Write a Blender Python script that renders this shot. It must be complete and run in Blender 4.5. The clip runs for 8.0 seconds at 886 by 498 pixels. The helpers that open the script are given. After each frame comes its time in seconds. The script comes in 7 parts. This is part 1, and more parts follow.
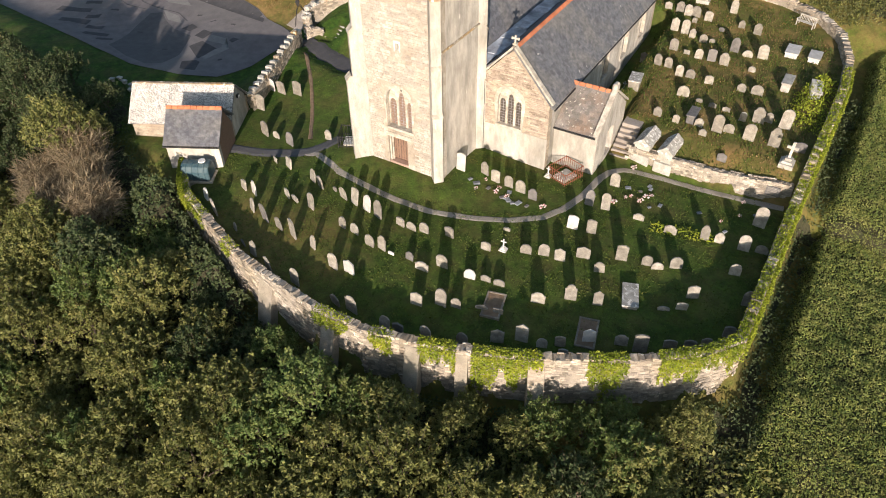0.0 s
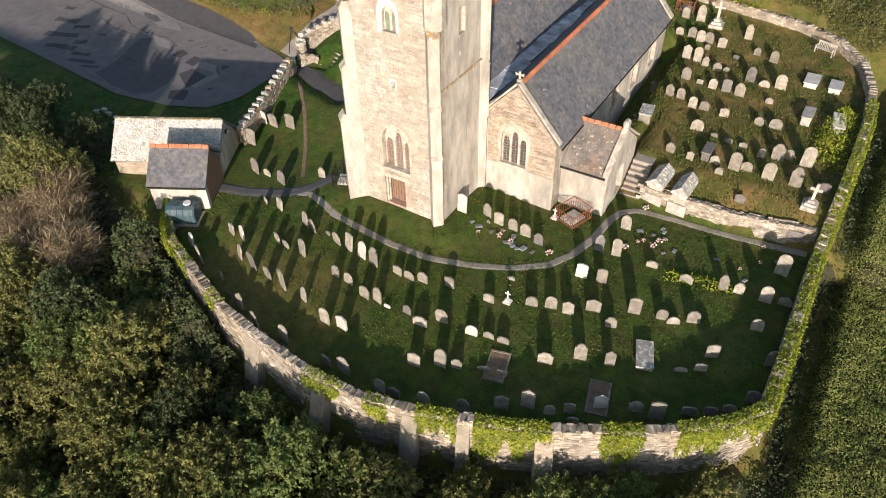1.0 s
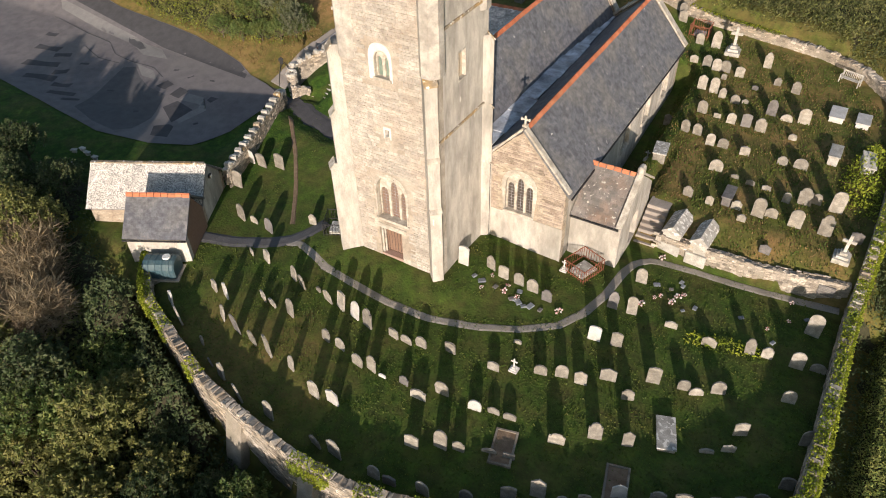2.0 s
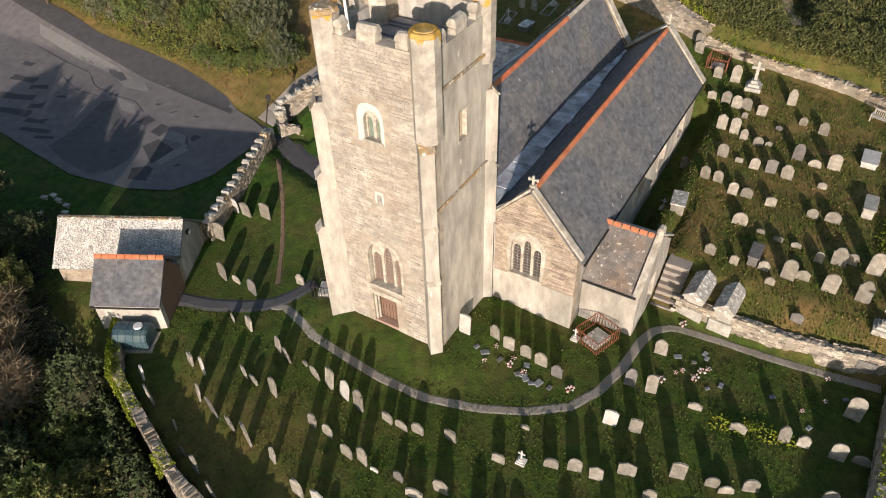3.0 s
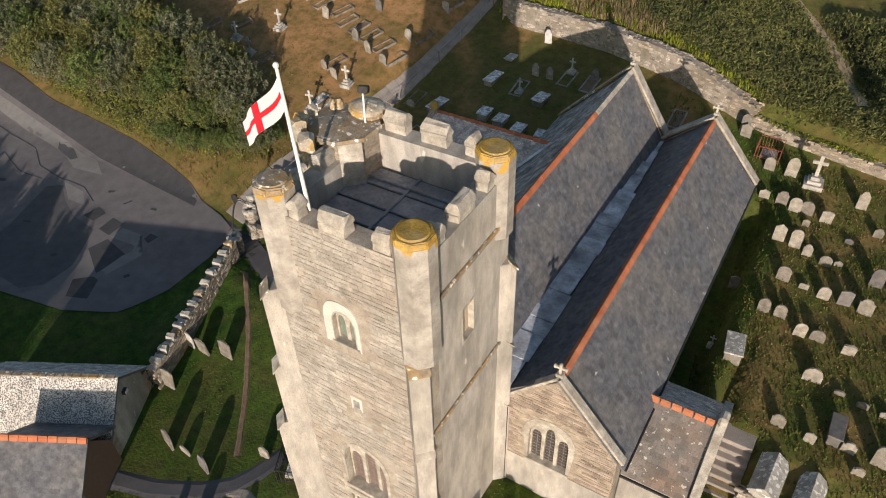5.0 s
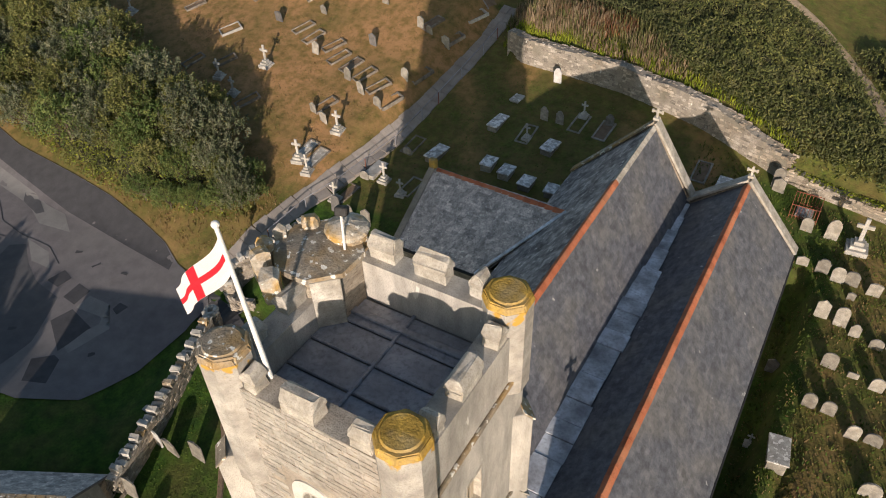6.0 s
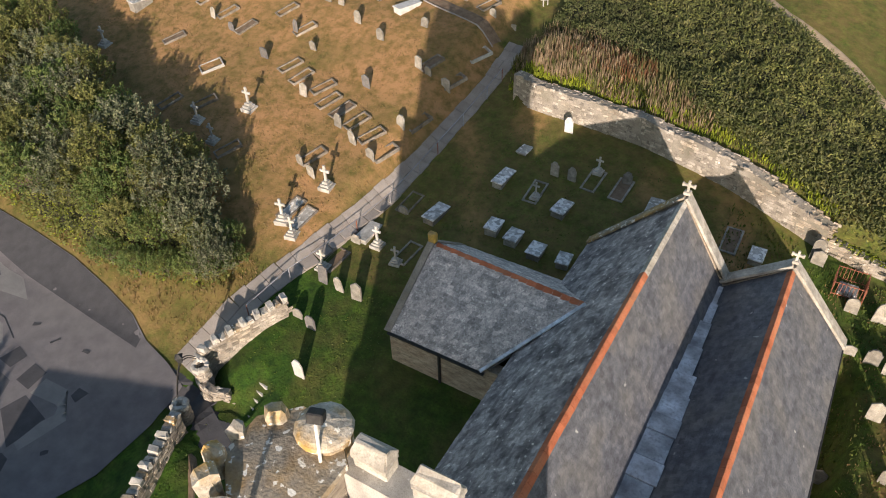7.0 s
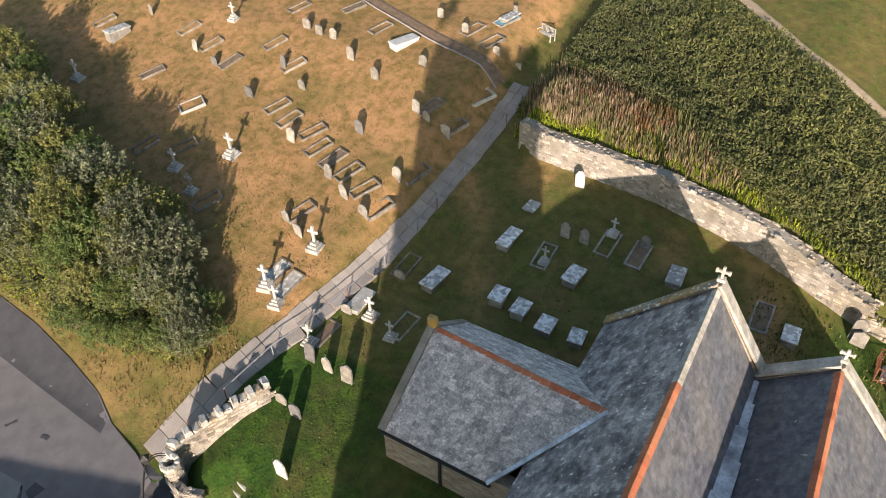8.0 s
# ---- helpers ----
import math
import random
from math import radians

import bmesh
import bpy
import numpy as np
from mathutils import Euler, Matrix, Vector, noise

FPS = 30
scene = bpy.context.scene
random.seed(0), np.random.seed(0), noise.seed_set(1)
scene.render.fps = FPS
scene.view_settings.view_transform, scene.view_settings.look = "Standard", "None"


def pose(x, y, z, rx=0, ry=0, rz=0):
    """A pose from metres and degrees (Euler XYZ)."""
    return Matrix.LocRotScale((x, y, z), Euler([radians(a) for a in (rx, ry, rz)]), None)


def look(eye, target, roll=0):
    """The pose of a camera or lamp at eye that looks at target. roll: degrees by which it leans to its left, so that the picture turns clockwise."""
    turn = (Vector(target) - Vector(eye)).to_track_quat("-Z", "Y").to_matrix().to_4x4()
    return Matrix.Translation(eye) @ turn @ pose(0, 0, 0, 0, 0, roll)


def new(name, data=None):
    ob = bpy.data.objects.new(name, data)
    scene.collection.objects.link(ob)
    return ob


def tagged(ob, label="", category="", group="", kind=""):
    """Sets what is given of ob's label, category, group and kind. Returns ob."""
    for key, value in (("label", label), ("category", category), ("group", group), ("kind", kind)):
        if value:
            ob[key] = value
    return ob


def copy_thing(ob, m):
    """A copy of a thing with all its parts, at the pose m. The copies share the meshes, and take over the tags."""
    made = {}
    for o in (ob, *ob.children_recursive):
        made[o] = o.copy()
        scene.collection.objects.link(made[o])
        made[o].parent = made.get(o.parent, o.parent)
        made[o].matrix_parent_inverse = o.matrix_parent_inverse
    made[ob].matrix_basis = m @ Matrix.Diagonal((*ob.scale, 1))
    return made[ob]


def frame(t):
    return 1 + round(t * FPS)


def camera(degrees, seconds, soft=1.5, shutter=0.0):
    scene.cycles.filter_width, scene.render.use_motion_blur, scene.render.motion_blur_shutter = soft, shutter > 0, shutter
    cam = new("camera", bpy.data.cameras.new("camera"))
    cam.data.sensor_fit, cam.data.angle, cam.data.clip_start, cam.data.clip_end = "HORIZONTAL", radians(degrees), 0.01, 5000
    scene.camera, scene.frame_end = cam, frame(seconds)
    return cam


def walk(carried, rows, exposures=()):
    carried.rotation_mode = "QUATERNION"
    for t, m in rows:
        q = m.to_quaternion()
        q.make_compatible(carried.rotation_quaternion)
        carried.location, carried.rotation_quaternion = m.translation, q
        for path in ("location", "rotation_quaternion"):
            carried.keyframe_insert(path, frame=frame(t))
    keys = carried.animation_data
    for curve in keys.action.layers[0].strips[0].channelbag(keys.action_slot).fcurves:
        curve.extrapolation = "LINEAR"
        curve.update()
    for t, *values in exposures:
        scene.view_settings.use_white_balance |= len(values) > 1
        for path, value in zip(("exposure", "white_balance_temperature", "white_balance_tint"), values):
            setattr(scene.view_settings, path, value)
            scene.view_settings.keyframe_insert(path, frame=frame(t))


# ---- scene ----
cam = camera(63.1, 8.0, 1.0)
PATH = [
    (0, (-0.043, -0.751, 31.629), (-0.823, 0.526, 30.302), -0.9),
    (0.5, (-1.031, 1.039, 31.671), (-1.817, 2.318, 30.349), -1.0),
    (1, (-2.061, 3.002, 31.692), (-2.853, 4.284, 30.376), -1.2),
    (1.5, (-3.233, 5.16, 31.725), (-4.03, 6.443, 30.413), -1.5),
    (1.7, (-3.747, 6.077, 31.746), (-4.545, 7.359, 30.434), -1.6),
    (2.8, (-6.829, 11.438, 31.957), (-7.631, 12.72, 30.647), -1.9),
    (3, (-7.384, 12.467, 31.976), (-8.187, 13.749, 30.667), -1.9),
    (3.5, (-8.883, 15.044, 32.117), (-9.688, 16.324, 30.808), -1.9),
    (4, (-10.38, 17.702, 32.274), (-11.187, 18.981, 30.965), -2.1),
    (4.2, (-11.007, 18.772, 32.296), (-11.814, 20.052, 30.988), -2.1),
    (5.3, (-14.629, 24.919, 32.405), (-15.435, 26.197, 31.095), -1.9),
    (5.5, (-15.258, 26.067, 32.409), (-16.068, 27.344, 31.1), -2.2),
    (6, (-16.974, 28.899, 32.452), (-17.785, 30.177, 31.144), -2.3),
    (6.5, (-18.736, 31.757, 32.478), (-19.546, 33.037, 31.172), -2.1),
    (7, (-20.616, 34.454, 32.562), (-21.417, 35.74, 31.257), -1.8),
    (7.5, (-22.381, 36.992, 32.633), (-23.175, 38.287, 31.333), -1.4),
    (8, (-23.877, 39.134, 32.819), (-24.663, 40.434, 31.518), -1.0),
]
walk(cam, [(t, look(eye, target, roll)) for t, eye, target, roll in PATH], [(0, 0.73), (1.5, 0.58), (3.5, 0.28), (5.5, 0.07), (6.5, 0.35), (8.0, 0.96)])

# ---- world, sun, exposure ----
AZ, EL = radians(25.6), radians(12.0)
SUN = Vector((math.sin(AZ) * math.cos(EL), -math.cos(AZ) * math.cos(EL), math.sin(EL)))
world = bpy.data.worlds.new("sky")
scene.world = world
world.use_nodes = True
sky = world.node_tree.nodes.new("ShaderNodeTexSky")
sky.sky_type, sky.sun_disc = "NISHITA", False
sky.sun_elevation, sky.sun_rotation = EL, math.pi - AZ
world.node_tree.links.new(sky.outputs[0], world.node_tree.nodes["Background"].inputs[0])
world.node_tree.nodes["Background"].inputs[1].default_value = 0.12
sun = new("sun", bpy.data.lights.new("sun", "SUN"))
sun.data.energy, sun.data.angle, sun.data.color = 5.0, radians(0.6), (1.0, 0.84, 0.725)
sun.matrix_world = look(SUN * 60, (0, 0, 0))

# ---- materials ----


def material(name, dark, light, scale=3.0, rough=0.85, bump=0.3, grain=30.0, stain=None, stain_scale=0.4, stain_amount=0.5, metal=0.0,
             vary=0.0, island=False, stretch=(1, 1, 1), translucent=0.0, lichen=None, lichen_scale=6.0, lichen_at=0.68, spec=0.3, mottle=0.0, mottle_scale=2.5, dash=None, dash_at=0.6, drip=None):
    """A procedural surface: two colours mixed by noise, larger stains, spots of lichen, fine relief."""
    m = bpy.data.materials.new(name)
    m.use_nodes = True
    nt = m.node_tree
    N, L = nt.nodes, nt.links
    bsdf = N["Principled BSDF"]
    geo = N.new("ShaderNodeNewGeometry")
    mapping = N.new("ShaderNodeMapping")
    mapping.inputs["Scale"].default_value = stretch
    L.new(geo.outputs["Position"], mapping.inputs["Vector"])

    def noise_node(s, detail=5):
        n = N.new("ShaderNodeTexNoise")
        n.inputs["Scale"].default_value, n.inputs["Detail"].default_value = s, detail
        L.new(mapping.outputs[0], n.inputs["Vector"])
        return n.outputs["Fac"]

    def ramp(v, a, b):
        r = N.new("ShaderNodeMapRange")
        r.inputs["From Min"].default_value, r.inputs["From Max"].default_value = a, b
        L.new(v, r.inputs["Value"])
        return r.outputs[0]

    def mix(f, a, b):
        x = N.new("ShaderNodeMix")
        x.data_type = "RGBA"
        if isinstance(f, float):
            x.inputs[0].default_value = f
        else:
            L.new(f, x.inputs[0])
        for s, v in ((6, a), (7, b)):
            if isinstance(v, tuple):
                x.inputs[s].default_value = (*v, 1)
            else:
                L.new(v, x.inputs[s])
        return x.outputs[2]

    col = mix(ramp(noise_node(scale), 0.3, 0.7), dark, light)
    fine = noise_node(grain, 4)
    col = mix(ramp(fine, 0.52, 0.2), col, tuple(c * 0.7 for c in dark))
    if stain:
        s = N.new("ShaderNodeMath")
        s.operation = "MULTIPLY"
        s.inputs[1].default_value = stain_amount
        L.new(ramp(noise_node(stain_scale, 7), 0.45, 0.65), s.inputs[0])
        col = mix(s.outputs[0], col, stain)
    if dash:
        flat = N.new("ShaderNodeMapping")
        flat.inputs["Scale"].default_value = (2.4, 2.4, 17.0)
        L.new(geo.outputs["Position"], flat.inputs["Vector"])
        n = N.new("ShaderNodeTexNoise")
        n.inputs["Scale"].default_value, n.inputs["Detail"].default_value = 1.6, 4
        L.new(flat.outputs[0], n.inputs["Vector"])
        col = mix(ramp(n.outputs["Fac"], dash_at, dash_at + 0.07), col, dash)
    if mottle:
        n = N.new("ShaderNodeTexNoise")
        n.inputs["Scale"].default_value, n.inputs["Detail"].default_value, n.inputs["Roughness"].default_value = mottle_scale, 8, 0.72
        L.new(mapping.outputs[0], n.inputs["Vector"])
        w = N.new("ShaderNodeMapRange")
        for k, v in zip(("From Min", "From Max", "To Min", "To Max"), (0.3, 0.7, 1 - mottle, 1 + mottle)):
            w.inputs[k].default_value = v
        L.new(n.outputs["Fac"], w.inputs["Value"])
        h = N.new("ShaderNodeHueSaturation")
        L.new(w.outputs[0], h.inputs["Value"])
        L.new(col, h.inputs["Color"])
        col = h.outputs[0]
    if drip:
        sep = N.new("ShaderNodeSeparateXYZ")
        L.new(geo.outputs["Position"], sep.inputs[0])
        add = N.new("ShaderNodeMath")
        L.new(ramp(sep.outputs["Z"], drip[1], drip[2]), add.inputs[0])
        L.new(ramp(noise_node(2.6, 7), 0.0, 0.75), add.inputs[1])
        col = mix(ramp(add.outputs[0], 1.1, 1.2), col, drip[0])
    if lichen:
        col = mix(ramp(noise_node(lichen_scale, 9), lichen_at, lichen_at + 0.03), col, lichen)
    if vary:
        info = N.new("ShaderNodeNewGeometry" if island else "ShaderNodeObjectInfo")
        v = N.new("ShaderNodeMapRange")
        v.inputs["To Min"].default_value, v.inputs["To Max"].default_value = 1 - vary, 1 + vary
        L.new(info.outputs["Random Per Island" if island else "Random"], v.inputs["Value"])
        h = N.new("ShaderNodeHueSaturation")
        L.new(v.outputs[0], h.inputs["Value"])
        L.new(col, h.inputs["Color"])
        col = h.outputs[0]
    L.new(col, bsdf.inputs["Base Color"])
    bsdf.inputs["Roughness"].default_value, bsdf.inputs["Metallic"].default_value = rough, metal
    bsdf.inputs["Specular IOR Level"].default_value = spec
    if bump:
        b = N.new("ShaderNodeBump")
        b.inputs["Strength"].default_value, b.inputs["Distance"].default_value = bump, 0.04
        L.new(fine, b.inputs["Height"])
        L.new(b.outputs[0], bsdf.inputs["Normal"])
    if translucent:
        t = N.new("ShaderNodeBsdfTranslucent")
        L.new(col, t.inputs[0])
        x = N.new("ShaderNodeMixShader")
        x.inputs[0].default_value = translucent
        L.new(bsdf.outputs[0], x.inputs[1])
        L.new(t.outputs[0], x.inputs[2])
        L.new(x.outputs[0], N["Material Output"].inputs[0])
    return m


M = {
    "rubble": material("rubble_stone", (0.26, 0.22, 0.17), (0.44, 0.39, 0.31), 1.6, 0.9, 0.5, 9, (0.30, 0.23, 0.17), 0.35, 0.5, stretch=(1, 1, 2.5), dash=(0.18, 0.14, 0.10), dash_at=0.6, mottle=0.3),
    "stone": material("coursed_stone", (0.315, 0.295, 0.255), (0.45, 0.425, 0.38), 0.8, 0.9, 0.6, 10, (0.36, 0.295, 0.235), 0.35, 0.45, vary=0.13, dash=(0.2, 0.14, 0.1), dash_at=0.615, mottle=0.26, mottle_scale=1.8),
    "stone_joined": material("coursed_stone_joined", (0.315, 0.295, 0.255), (0.45, 0.425, 0.38), 0.8, 0.9, 0.6, 10, (0.36, 0.295, 0.235), 0.35, 0.45, vary=0.13, island=True, dash=(0.2, 0.14, 0.1), dash_at=0.615, mottle=0.26, mottle_scale=1.8),
    "mortar": material("lime_mortar", (0.30, 0.265, 0.215), (0.47, 0.43, 0.368), 0.9, 0.95, 0.4, 20, (0.24, 0.19, 0.14), 0.6, 0.4, mottle=0.25),
    "schist": material("brown_schist", (0.22, 0.175, 0.14), (0.42, 0.36, 0.30), 1.5, 0.9, 0.5, 14, (0.36, 0.3, 0.24), 0.6, 0.5, vary=0.3, island=True, mottle=0.25),
    "wallstone": material("wall_rubble_stone", (0.26, 0.23, 0.19), (0.44, 0.40, 0.34), 1.0, 0.9, 0.6, 10, (0.28, 0.22, 0.15), 0.5, 0.6, vary=0.42, island=True, lichen=(0.55, 0.53, 0.47), lichen_scale=2.5, lichen_at=0.66, mottle=0.4, mottle_scale=1.3, dash=(0.13, 0.105, 0.075), dash_at=0.62),
    "wallcore": material("wall_core", (0.24, 0.21, 0.17), (0.38, 0.34, 0.28), 1.5, 0.95, 0.5, 18, (0.1, 0.1, 0.06), 0.5, 0.4),
    "render": material("limewashed_render", (0.37, 0.345, 0.305), (0.49, 0.465, 0.415), 0.8, 0.92, 0.2, 40, (0.25, 0.24, 0.21), 0.5, 0.75, stretch=(1, 1, 0.35), mottle=0.28, mottle_scale=1.6, lichen=(0.6, 0.58, 0.52), lichen_scale=3.0, lichen_at=0.68),
    "ashlar": material("pale_ashlar", (0.36, 0.335, 0.285), (0.50, 0.47, 0.41), 2.5, 0.88, 0.3, 22, (0.28, 0.25, 0.2), 1.2, 0.5, vary=0.08, mottle=0.25),
    "cap": material("lichened_cap", (0.40, 0.25, 0.05), (0.52, 0.33, 0.06), 2.5, 0.95, 0.6, 14, (0.38, 0.30, 0.17), 1.6, 0.6, mottle=0.3),
    "cap_grey": material("grey_lichened_cap", (0.22, 0.19, 0.15), (0.34, 0.3, 0.23), 2.5, 0.95, 0.6, 14, (0.46, 0.27, 0.06), 0.8, 0.55, lichen=(0.72, 0.7, 0.63), lichen_scale=5, lichen_at=0.6, mottle=0.25),
    "cap_mixed": material("half_lichened_cap", (0.38, 0.345, 0.28), (0.52, 0.47, 0.39), 2.5, 0.95, 0.6, 14, (0.46, 0.27, 0.05), 1.3, 0.85, lichen=(0.7, 0.68, 0.6), lichen_scale=6, lichen_at=0.62, mottle=0.25),
    "slate": material("roof_slate", (0.10, 0.105, 0.12), (0.17, 0.175, 0.19), 2.0, 0.6, 0.2, 20, (0.2, 0.19, 0.17), 0.5, 0.5, vary=0.16, island=True, lichen=(0.42, 0.42, 0.4), lichen_scale=2.2, lichen_at=0.70, mottle=0.22, mottle_scale=4.0),
    "slate_one": material("roof_slate_single", (0.10, 0.105, 0.12), (0.17, 0.175, 0.19), 2.0, 0.6, 0.2, 20, (0.2, 0.19, 0.17), 0.5, 0.5, vary=0.16, lichen=(0.42, 0.42, 0.4), lichen_scale=2.2, lichen_at=0.70, mottle=0.22, mottle_scale=4.0),
    "slate_old": material("lichened_slate", (0.47, 0.42, 0.39), (0.72, 0.65, 0.60), 6.0, 0.65, 0.3, 14, (0.2, 0.18, 0.17), 1.8, 0.6, vary=0.3, island=True, lichen=(0.7, 0.67, 0.61), lichen_scale=8.0, lichen_at=0.6, mottle=0.32, mottle_scale=7.0),
    "slate_mid": material("weathered_dark_slate", (0.27, 0.245, 0.24), (0.46, 0.42, 0.40), 5.0, 0.65, 0.3, 14, (0.10, 0.09, 0.095), 1.0, 0.85, vary=0.34, island=True, lichen=(0.72, 0.68, 0.63), lichen_scale=5.0, lichen_at=0.65, mottle=0.45, mottle_scale=3.4),
    "slate_white": material("white_lichened_slate", (0.12, 0.12, 0.12), (0.22, 0.22, 0.21), 2.0, 0.8, 0.3, 14, vary=0.2, island=True, lichen=(0.66, 0.64, 0.59), lichen_scale=15.0, lichen_at=0.47),
    "slate_brown": material("mossy_slate", (0.16, 0.15, 0.14), (0.26, 0.24, 0.22), 1.2, 0.8, 0.3, 14, (0.28, 0.17, 0.1), 0.6, 0.5, vary=0.2, island=True, lichen=(0.5, 0.48, 0.42), lichen_scale=5, lichen_at=0.64),
    "ridge": material("red_ridge_tile", (0.42, 0.13, 0.06), (0.58, 0.2, 0.1), 2.0, 0.8, 0.3, 20, (0.4, 0.22, 0.12), 0.8, 0.5, vary=0.15),
    "lead": material("sheet_lead", (0.25, 0.255, 0.28), (0.37, 0.375, 0.405), 1.0, 0.55, 0.15, 8, (0.26, 0.25, 0.25), 0.8, 0.5, metal=0.15, vary=0.12, mottle=0.25),
    "turret": material("turret_limewash", (0.38, 0.36, 0.32), (0.50, 0.475, 0.425), 0.8, 0.92, 0.3, 30, (0.25, 0.23, 0.2), 0.6, 0.7, mottle=0.28, drip=((0.5, 0.3, 0.06), 18.5, 20.3)),
    "valley": material("patched_valley_lead", (0.46, 0.50, 0.55), (0.66, 0.70, 0.75), 1.2, 0.5, 0.3, 8, (0.2, 0.2, 0.22), 0.7, 0.75, metal=0.05, vary=0.2, mottle=0.3, mottle_scale=1.6),
    "kerb": material("mossy_grave_kerb", (0.13, 0.11, 0.085), (0.26, 0.225, 0.175), 3.0, 0.9, 0.3, 30, (0.34, 0.3, 0.25), 1.6, 0.4, vary=0.2, mottle=0.25),
    # dark brown that stands in for the shade inside the scrub
    "underwood": material("canopy_shade", (0.03, 0.03, 0.016), (0.055, 0.05, 0.028), 2.0, 0.95, 0.8, 9, (0.04, 0.055, 0.02), 0.6, 0.5),
    "grave": material("weathered_headstone", (0.21, 0.195, 0.165), (0.37, 0.345, 0.295), 3.0, 0.9, 0.3, 30, (0.17, 0.155, 0.125), 2.4, 0.6, vary=0.28, mottle=0.2, mottle_scale=5.0),
    "marble": material("white_marble", (0.48, 0.47, 0.44), (0.64, 0.62, 0.585), 2.0, 0.6, 0.1, 30, (0.35, 0.33, 0.28), 2.5, 0.4, vary=0.12),
    "tomb": material("limewashed_tomb", (0.38, 0.365, 0.33), (0.54, 0.52, 0.47), 2.0, 0.8, 0.3, 20, (0.25, 0.24, 0.2), 1.4, 0.6, vary=0.12, mottle=0.2),
    "ledger_white": material("white_lichened_ledger", (0.5, 0.48, 0.45), (0.68, 0.655, 0.62), 2.5, 0.9, 0.3, 20, (0.24, 0.225, 0.2), 2.2, 0.65, vary=0.12, lichen=(0.82, 0.8, 0.77), lichen_scale=3.5, lichen_at=0.5),
    "ledger": material("spotted_ledger", (0.34, 0.33, 0.30), (0.48, 0.47, 0.43), 2.5, 0.9, 0.3, 20, (0.2, 0.19, 0.165), 2.2, 0.6, vary=0.15, lichen=(0.66, 0.65, 0.61), lichen_scale=4.5, lichen_at=0.56),
    "darkgrave": material("dark_slate_headstone", (0.12, 0.115, 0.11), (0.2, 0.19, 0.18), 3.0, 0.85, 0.2, 30, vary=0.2),
    "slab_blue": material("blue_grey_tablet", (0.16, 0.18, 0.2), (0.26, 0.28, 0.3), 3.0, 0.7, 0.2, 30, vary=0.2),
    "iron": material("rusted_iron", (0.16, 0.06, 0.035), (0.32, 0.12, 0.07), 8.0, 0.8, 0.2, 60),
    "black_iron": material("black_iron", (0.02, 0.02, 0.02), (0.04, 0.04, 0.04), 8.0, 0.6, 0.1, 60),
    "oak": material("weathered_oak", (0.24, 0.18, 0.12), (0.36, 0.28, 0.2), 6.0, 0.8, 0.3, 40, stretch=(6, 6, 1)),
    "oak_door": material("oak_door", (0.17, 0.105, 0.075), (0.25, 0.165, 0.12), 6.0, 0.7, 0.3, 40, stretch=(6, 6, 0.6)),
    "glass": material("leaded_glass", (0.05, 0.042, 0.035), (0.10, 0.085, 0.07), 9.0, 0.35, 0.0, 40, spec=0.6),
    # brown glass, its colour lightened for the sun on the west window
    "glass_lit": material("brown_sunlit_glass", (0.15, 0.10, 0.075), (0.25, 0.18, 0.14), 9.0, 0.4, 0.0, 40, spec=0.5),
    "limewash": material("white_limewash", (0.56, 0.54, 0.50), (0.7, 0.68, 0.63), 1.5, 0.9, 0.2, 25, (0.45, 0.41, 0.35), 1.5, 0.4, mottle=0.15),
    "oak_pale": material("pale_shutter_boards", (0.42, 0.35, 0.26), (0.55, 0.47, 0.36), 6.0, 0.8, 0.2, 40, stretch=(6, 6, 0.8)),
    "pink_stone": material("pinkish_threshold", (0.34, 0.23, 0.18), (0.44, 0.31, 0.25), 2.0, 0.9, 0.3, 25, (0.25, 0.19, 0.15), 1.2, 0.5),
    "louvre": material("green_louvre", (0.12, 0.17, 0.14), (0.2, 0.26, 0.21), 5.0, 0.8, 0.2, 40),
    "white": material("white_paint", (0.7, 0.7, 0.68), (0.8, 0.8, 0.78), 5.0, 0.5, 0.0, 30),
    "flag_white": material("white_flag_cloth", (0.78, 0.78, 0.78), (0.84, 0.84, 0.84), 5.0, 0.8, 0.0, 60, translucent=0.3),
    "flag_red": material("red_flag_cloth", (0.62, 0.02, 0.04), (0.7, 0.03, 0.05), 5.0, 0.8, 0.0, 60, translucent=0.3),
    "asphalt": material("car_park_asphalt", (0.132, 0.123, 0.128), (0.184, 0.172, 0.175), 1.2, 0.85, 0.3, 40, (0.18, 0.175, 0.17), 0.16, 0.5, mottle=0.12, mottle_scale=1.0),
    "asphalt_dark": material("dark_asphalt_patch", (0.055, 0.055, 0.06), (0.08, 0.08, 0.085), 1.5, 0.85, 0.3, 40),
    "asphalt_mid": material("mid_asphalt_and_shade", (0.085, 0.085, 0.09), (0.115, 0.115, 0.12), 1.5, 0.85, 0.3, 40),
    "asphalt_pale": material("pale_asphalt_patch", (0.2, 0.195, 0.19), (0.25, 0.245, 0.235), 1.5, 0.85, 0.3, 40),
    "path": material("gravel_path", (0.27, 0.245, 0.215), (0.38, 0.35, 0.31), 2.0, 0.95, 0.6, 35, (0.14, 0.13, 0.1), 1.0, 0.5),
    "slab": material("path_slab", (0.27, 0.24, 0.21), (0.36, 0.33, 0.3), 2.0, 0.9, 0.3, 25, (0.2, 0.17, 0.14), 1.0, 0.5, vary=0.12),
    "plastic": material("blue_grey_plastic", (0.04, 0.08, 0.10), (0.06, 0.11, 0.13), 2.0, 0.45, 0.05, 20, (0.1, 0.13, 0.13), 2.0, 0.4),
